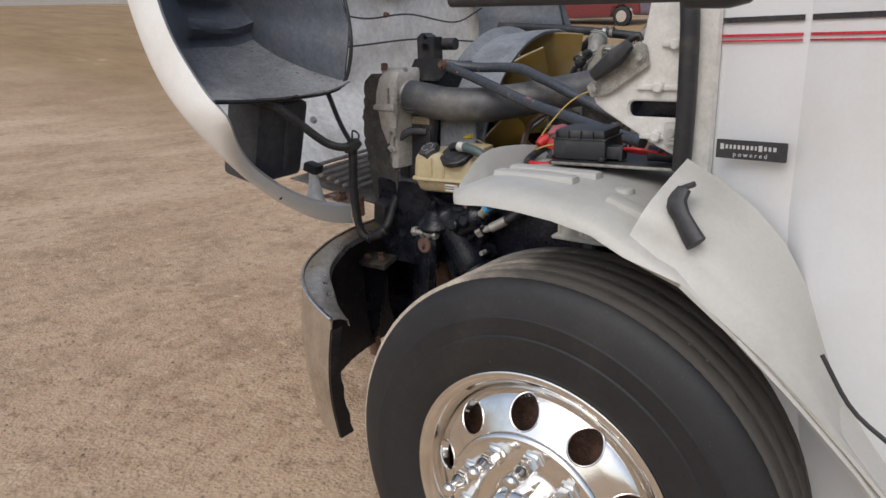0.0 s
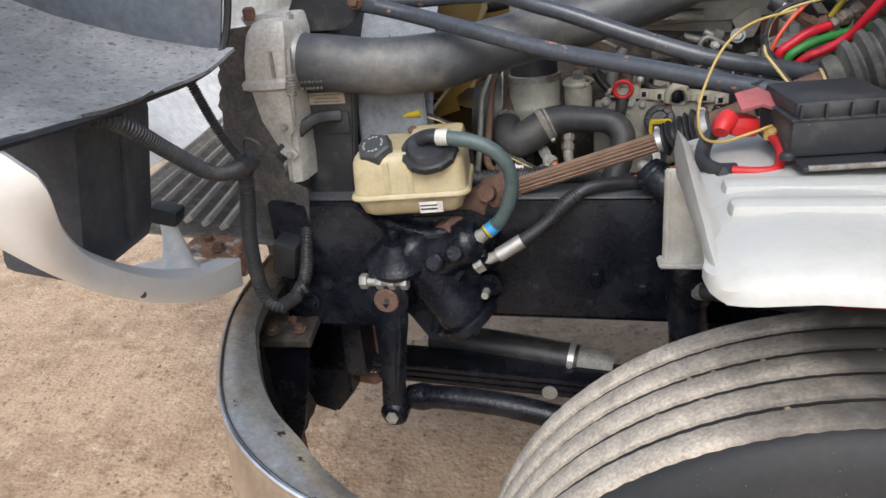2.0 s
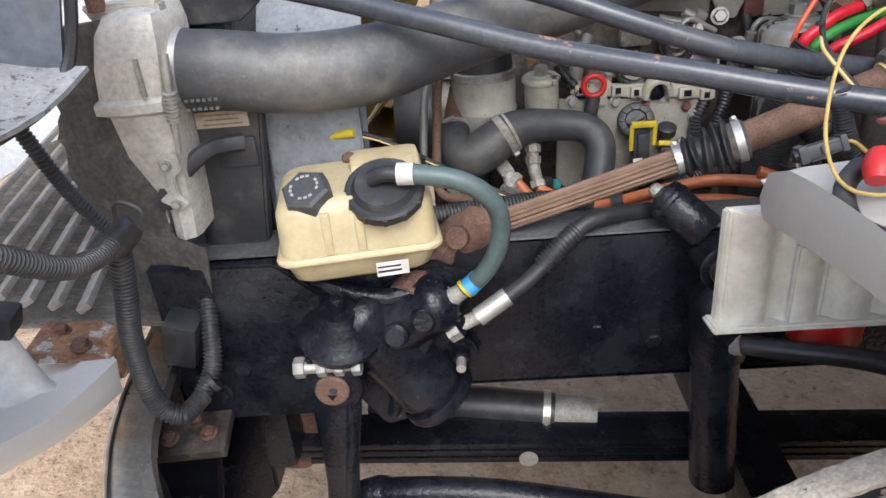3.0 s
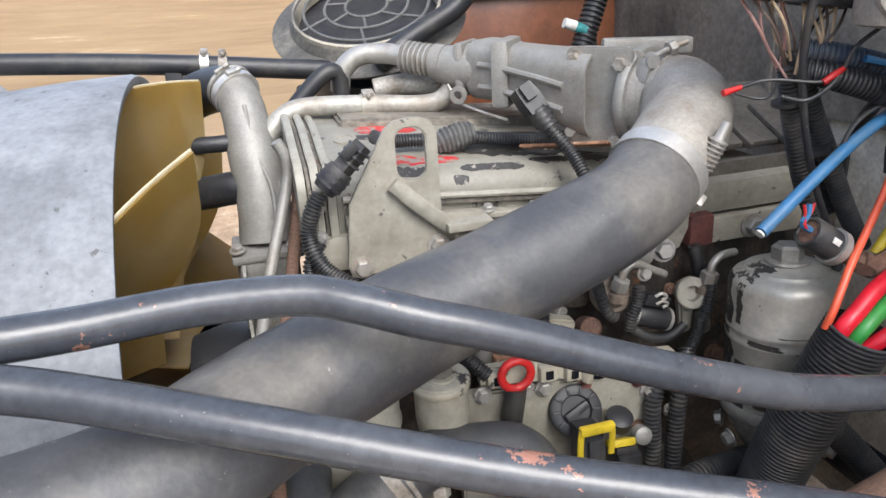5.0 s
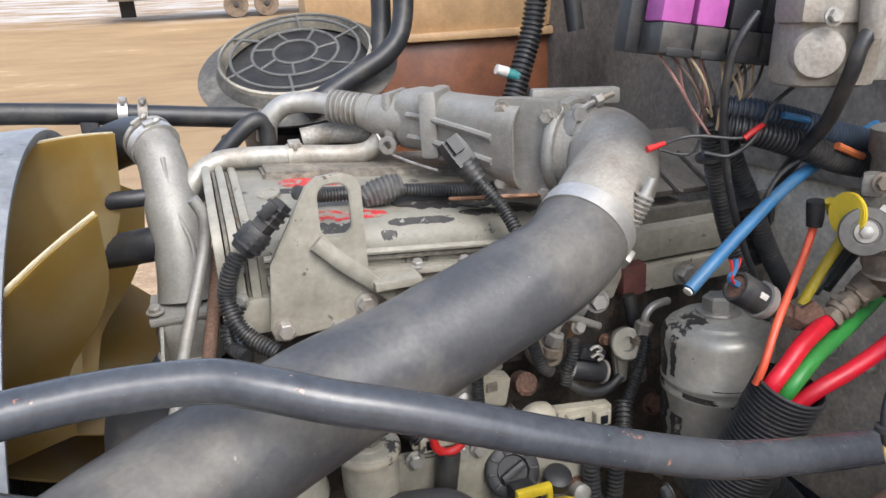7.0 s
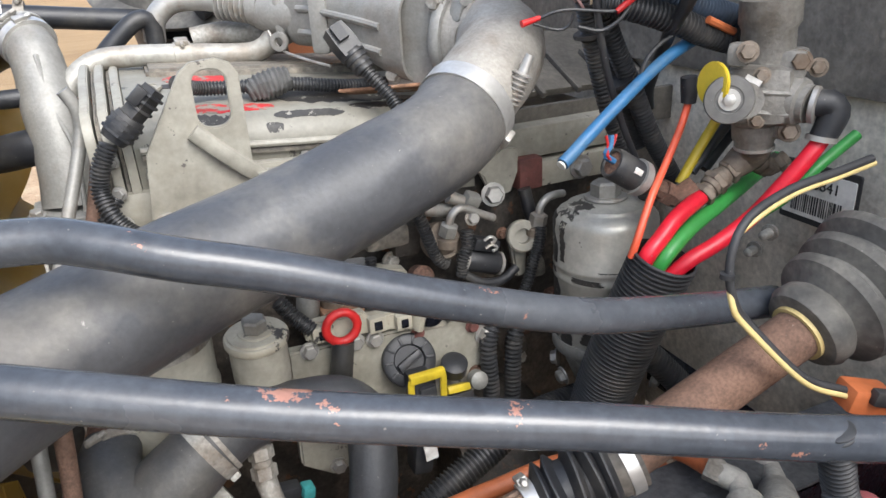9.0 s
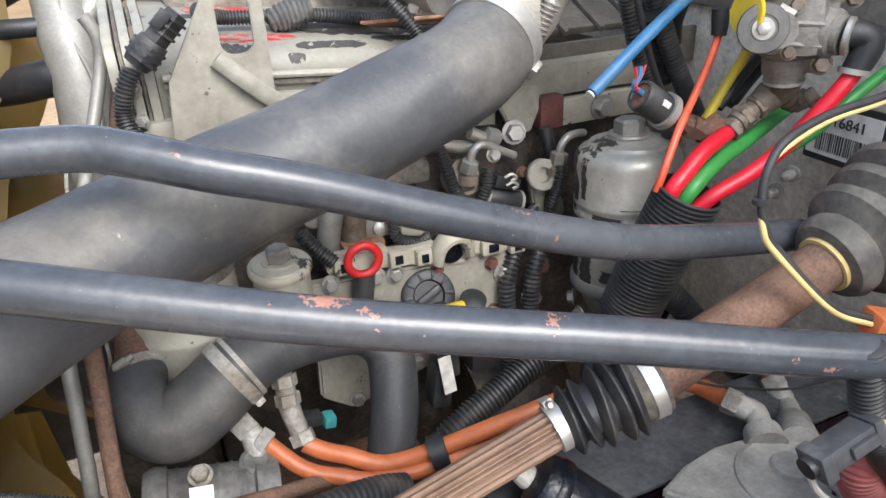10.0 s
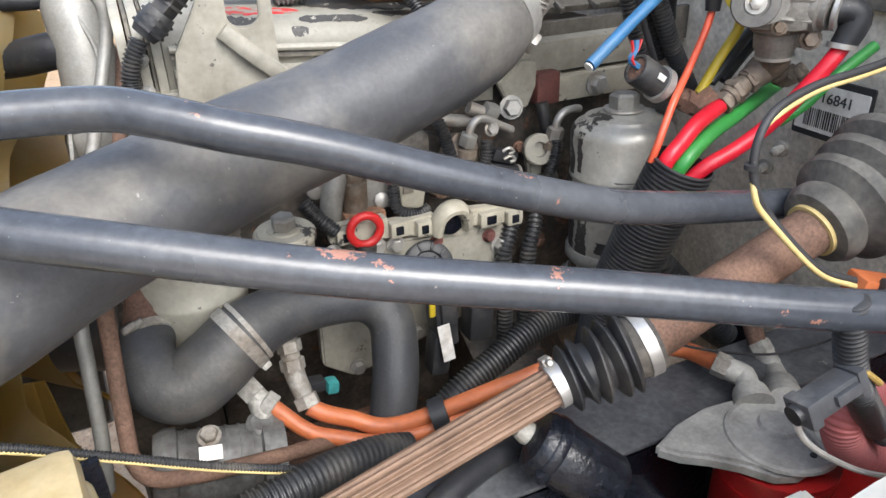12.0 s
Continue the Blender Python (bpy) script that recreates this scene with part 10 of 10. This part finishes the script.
    part("conduit", sweep([(0.29, 0.225, 0.875), (0.33, 0.225, 0.915), (0.40, 0.235, 0.945), (0.47, 0.25, 0.965), (0.56, 0.265, 0.96)], 0.0165, 20, 0.01, rib=(0.0055, 0.003)), CONDUIT, q)
    q2 = thing("rear_conduit", (0.6, 0.2, 1.0), "black corrugated conduit beside the filter", "conduit")
    part("conduit", sweep([(0.56, 0.20, 1.09), (0.60, 0.185, 1.05), (0.65, 0.17, 0.99), (0.70, 0.16, 0.93)], 0.015, 20, 0.01, rib=(0.0055, 0.003)), CONDUIT, q2)
    for x, dx in ((0.455, 0.0), (0.487, 0.006)):
        q3 = thing("block_loom", (x, 0.32, 1.05), "black corrugated loom against the block", "conduit", "block looms")
        part("loom", sweep([(x + 0.030, 0.350, 1.085), (x + 0.012 + dx, 0.332, 1.060), (x + dx, 0.325, 1.03), (x, 0.32, 0.97), (x - 0.004, 0.315, 0.90)], 0.0100, 14, 0.01, rib=(0.006, 0.003)), CONDUIT, q3)
    p = thing("injector_plug", (0.1, 0.40, 1.35), "black injector harness plug with corrugated lead", "connector")
    u0, u1 = Vector((0.127, 0.400, 1.393)), Vector((0.073, 0.400, 1.344))
    part("plug_body", sweep([u0, u0.lerp(u1, 0.25), u0.lerp(u1, 0.5)], [0.011, 0.0125, 0.0125], 4, 0.01), BLACK_PLASTIC, p)
    part("plug_collar", sweep([u0.lerp(u1, 0.5), u0.lerp(u1, 0.56), u0.lerp(u1, 0.85), u0.lerp(u1, 0.92)], [0.015, 0.0165, 0.0165, 0.013], 16, 0.004), BLACK_PLASTIC, p)
    for f in (0.1, 0.22, 0.34, 0.6, 0.7, 0.8):
        part("plug_rib", lathe([(-0.0015, 0.0150 if f < 0.5 else 0.018), (0.0015, 0.0150 if f < 0.5 else 0.018)], u0.lerp(u1, f), u1 - u0, 8), BLACK_PLASTIC, p)
    part("latch", box(u0.lerp(u1, 0.22) + Vector((-0.006, -0.012, 0.008)), (0.012, 0.006, 0.02), Euler((0, radians(48), 0)).to_matrix().to_4x4(), 0.002), CONDUIT, p)
    part("lead", sweep([(0.073, 0.400, 1.344), (0.062, 0.400, 1.325), (0.055, 0.400, 1.300), (0.059, 0.390, 1.277), (0.071, 0.380, 1.258), (0.097, 0.360, 1.242)], 0.0088, 14, 0.01, rib=(0.0042, 0.0022)), CONDUIT, p)
    part("lead", sweep([(0.068, 0.410, 1.284), (0.052, 0.400, 1.264), (0.052, 0.390, 1.247), (0.065, 0.370, 1.241)], 0.0070, 12, 0.01, rib=(0.0042, 0.002)), CONDUIT, p)
    part("lead", sweep([(0.150, 0.470, 1.386), (0.179, 0.500, 1.372), (0.239, 0.502, 1.367), (0.285, 0.502, 1.364), (0.357, 0.505, 1.352), (0.42, 0.52, 1.346)], 0.0078, 14, 0.008, rib=(0.0042, 0.0020)), CONDUIT, p)
    part("tape", sweep([(0.232, 0.500, 1.360), (0.243, 0.500, 1.364), (0.262, 0.500, 1.368), (0.284, 0.500, 1.371)], [0.011, 0.0165, 0.0175, 0.0135], 16, 0.005, rib=(0.006, 0.0022), wobble=0.003), TAPE_GREY, p, "grey tape wrapped round the lead")
    i = thing("boost_sensor_plug", (0.35, 0.44, 1.40), "black boost sensor plug with corrugated lead", "connector")
    u0, u1 = Vector((0.332, 0.455, 1.428)), Vector((0.360, 0.430, 1.380))
    part("plug_body", sweep([u0, u0.lerp(u1, 0.3), u0.lerp(u1, 0.6)], [0.016, 0.0185, 0.0175], 4, 0.008), CONDUIT, i)
    part("plug_window", sweep([u0 + Vector((-0.001, -0.012, 0.004)), u0.lerp(u1, 0.3) + Vector((-0.001, -0.014, 0.003))], 0.009, 4, 0.01), BLACK_PLASTIC, i)
    part("neck", sweep([u0.lerp(u1, 0.55), u0.lerp(u1, 0.7), u0.lerp(u1, 1.0)], [0.015, 0.013, 0.0105], 14, 0.006), BLACK_PLASTIC, i)
    for f in (0.62, 0.74, 0.86, 0.96):
        part("plug_rib", lathe([(-0.0015, 0.0160 - 0.004 * (f - 0.6) / 0.4), (0.0015, 0.0160 - 0.004 * (f - 0.6) / 0.4)], u0.lerp(u1, f), u1 - u0, 16), CONDUIT, i)
    part("lead", sweep([(0.360, 0.430, 1.380), (0.372, 0.420, 1.364), (0.384, 0.410, 1.345), (0.390, 0.390, 1.322), (0.391, 0.370, 1.293)], 0.0078, 12, 0.01, rib=(0.0044, 0.002)), CONDUIT, i)


cowl_electrics()


def far_side():
    a = thing("air_cleaner_inlet", (0.2, 0.96, 1.5), "round black intake grille with rubber flange", "air intake")
    n = Vector((-0.17, -0.50, 1.0)).normalized()
    o = Vector((0.240, 0.965, 1.492))
    part("flange", lathe([(0.0, 0.172), (0.006, 0.176), (0.009, 0.172), (0.014, 0.142), (0.028, 0.136), (0.034, 0.132)], o, n, 48, cap=False), BOOT_DUSTY, a, "dusty grey rubber flange")
    part("well", lathe([(0.0, 0.17), (0.003, 0.17)], o + n * 0.002, n, 40), INK, a)
    m = Matrix.Translation(o + n * 0.036) @ axes(n)
    for r in (0.038, 0.075, 0.112, 0.131):
        part("grille_ring", sweep([m @ Vector((r * math.cos(q), r * math.sin(q), 0)) for q in np.linspace(0, 2 * math.pi, 25)], 0.0028, 8, 0.012), GRILLE_RING, a)
    for r0, r1, cnt, ph in ((0.038, 0.075, 7, 0.2), (0.075, 0.131, 6, 0.5)):
        for k in range(cnt):
            q = ph + 2 * math.pi * k / cnt
            part("grille_spoke", sweep([m @ Vector((r0 * math.cos(q), r0 * math.sin(q), 0)), m @ Vector((r1 * math.cos(q + 0.12), r1 * math.sin(q + 0.12), 0))], 0.0026, 8, 0.02), GRILLE_RING, a)
    part("grille_collar", lathe([(0.01, 0.135), (0.038, 0.134), (0.040, 0.130), (0.01, 0.126)], o, n, 40, cap=False), CREAM_DUST, a)
    part("stand", sweep([o - n * 0.03, o - n * 0.2, o + Vector((0.05, 0.1, -0.6))], 0.13, 28, 0.05), BLACK_PLASTIC, a)
    t = thing("surge_tank", (0.55, 1.2, 1.3), "amber brown coolant surge tank with pale seam", "tank")
    part("body", box((0.62, 1.30, 1.30), (0.50, 0.26, 0.46), Euler((0, 0, radians(-10))).to_matrix().to_4x4(), 0.05), AMBER_PANEL, t)
    part("upper", box((0.60, 1.31, 1.66), (0.58, 0.30, 0.28), Euler((0, 0, radians(-10))).to_matrix().to_4x4(), 0.06), TAN_PANEL, t, "tan upper half")
    part("seam", box((0.61, 1.30, 1.525), (0.56, 0.29, 0.018), Euler((0, 0, radians(-10))).to_matrix().to_4x4(), 0.006), TAN_PANEL, t)
    h = thing("heater_hose", (0.3, 0.9, 1.5), "grey rubber heater hose rising past the intake", "hose", "heater hoses")
    part("hose", sweep([(0.22, 0.80, 1.44), (0.29, 0.82, 1.475), (0.37, 0.84, 1.515), (0.405, 0.86, 1.56), (0.42, 0.88, 1.65)], 0.0175, 16, 0.012), RUBBER, h)
    h2 = thing("heater_hose", (0.4, 0.95, 1.5), "grey rubber heater hose beside another", "hose", "heater hoses")
    part("hose", sweep([(0.33, 0.88, 1.44), (0.365, 0.90, 1.49), (0.385, 0.92, 1.56), (0.39, 0.93, 1.66)], 0.0175, 16, 0.012), RUBBER, h2)
    p = thing("coolant_level_plug", (0.56, 0.86, 1.47), "white and teal plug on the far side", "connector")
    part("white_body", lathe([(0, 0.009), (0.022, 0.010)], (0.576, 0.862, 1.472), (1, 0, -0.35), 14), LABEL, p)
    part("teal_body", lathe([(0, 0.009), (0.022, 0.010)], (0.597, 0.861, 1.464), (1, -0.1, -0.4), 12), TEAL, p)
    part("wire", sweep([(0.617, 0.86, 1.456), (0.635, 0.86, 1.44), (0.64, 0.87, 1.40)], 0.004, 8, 0.01), CONDUIT, p)
    k = thing("firewall_pipe", (0.7, 0.8, 1.5), "black corrugated pipe climbing the firewall", "conduit")
    part("pipe", sweep([(0.60, 0.86, 1.40), (0.63, 0.87, 1.47), (0.66, 0.88, 1.55), (0.68, 0.88, 1.68)], 0.019, 14, 0.01, rib=(0.009, 0.004)), CONDUIT, k)
    part("branch", sweep([(0.68, 0.87, 1.66), (0.71, 0.84, 1.60), (0.72, 0.83, 1.53)], 0.016, 12, 0.01), RUBBER, k)
    r = thing("red_air_tank", (0.75, -0.1, 0.85), "bright red tank behind the wheel", "tank")
    part("tank", sweep([(0.66, -0.16, 0.87), (0.80, -0.14, 0.86), (1.1, -0.12, 0.85)], 0.115, 26, 0.05), RED_PLASTIC, r)
    b = thing("brake_hose", (0.5, -0.15, 0.85), "black air brake hose with steel fittings", "hose")
    part("hose", sweep([(0.40, -0.09, 0.835), (0.47, -0.13, 0.845), (0.56, -0.17, 0.85), (0.68, -0.22, 0.83)], 0.015, 14, 0.012), RUBBER, b)
    part("end", sweep([(0.375, -0.07, 0.825), (0.415, -0.098, 0.838)], 0.018, 10, 0.01), CAST_DULL, b)


far_side()
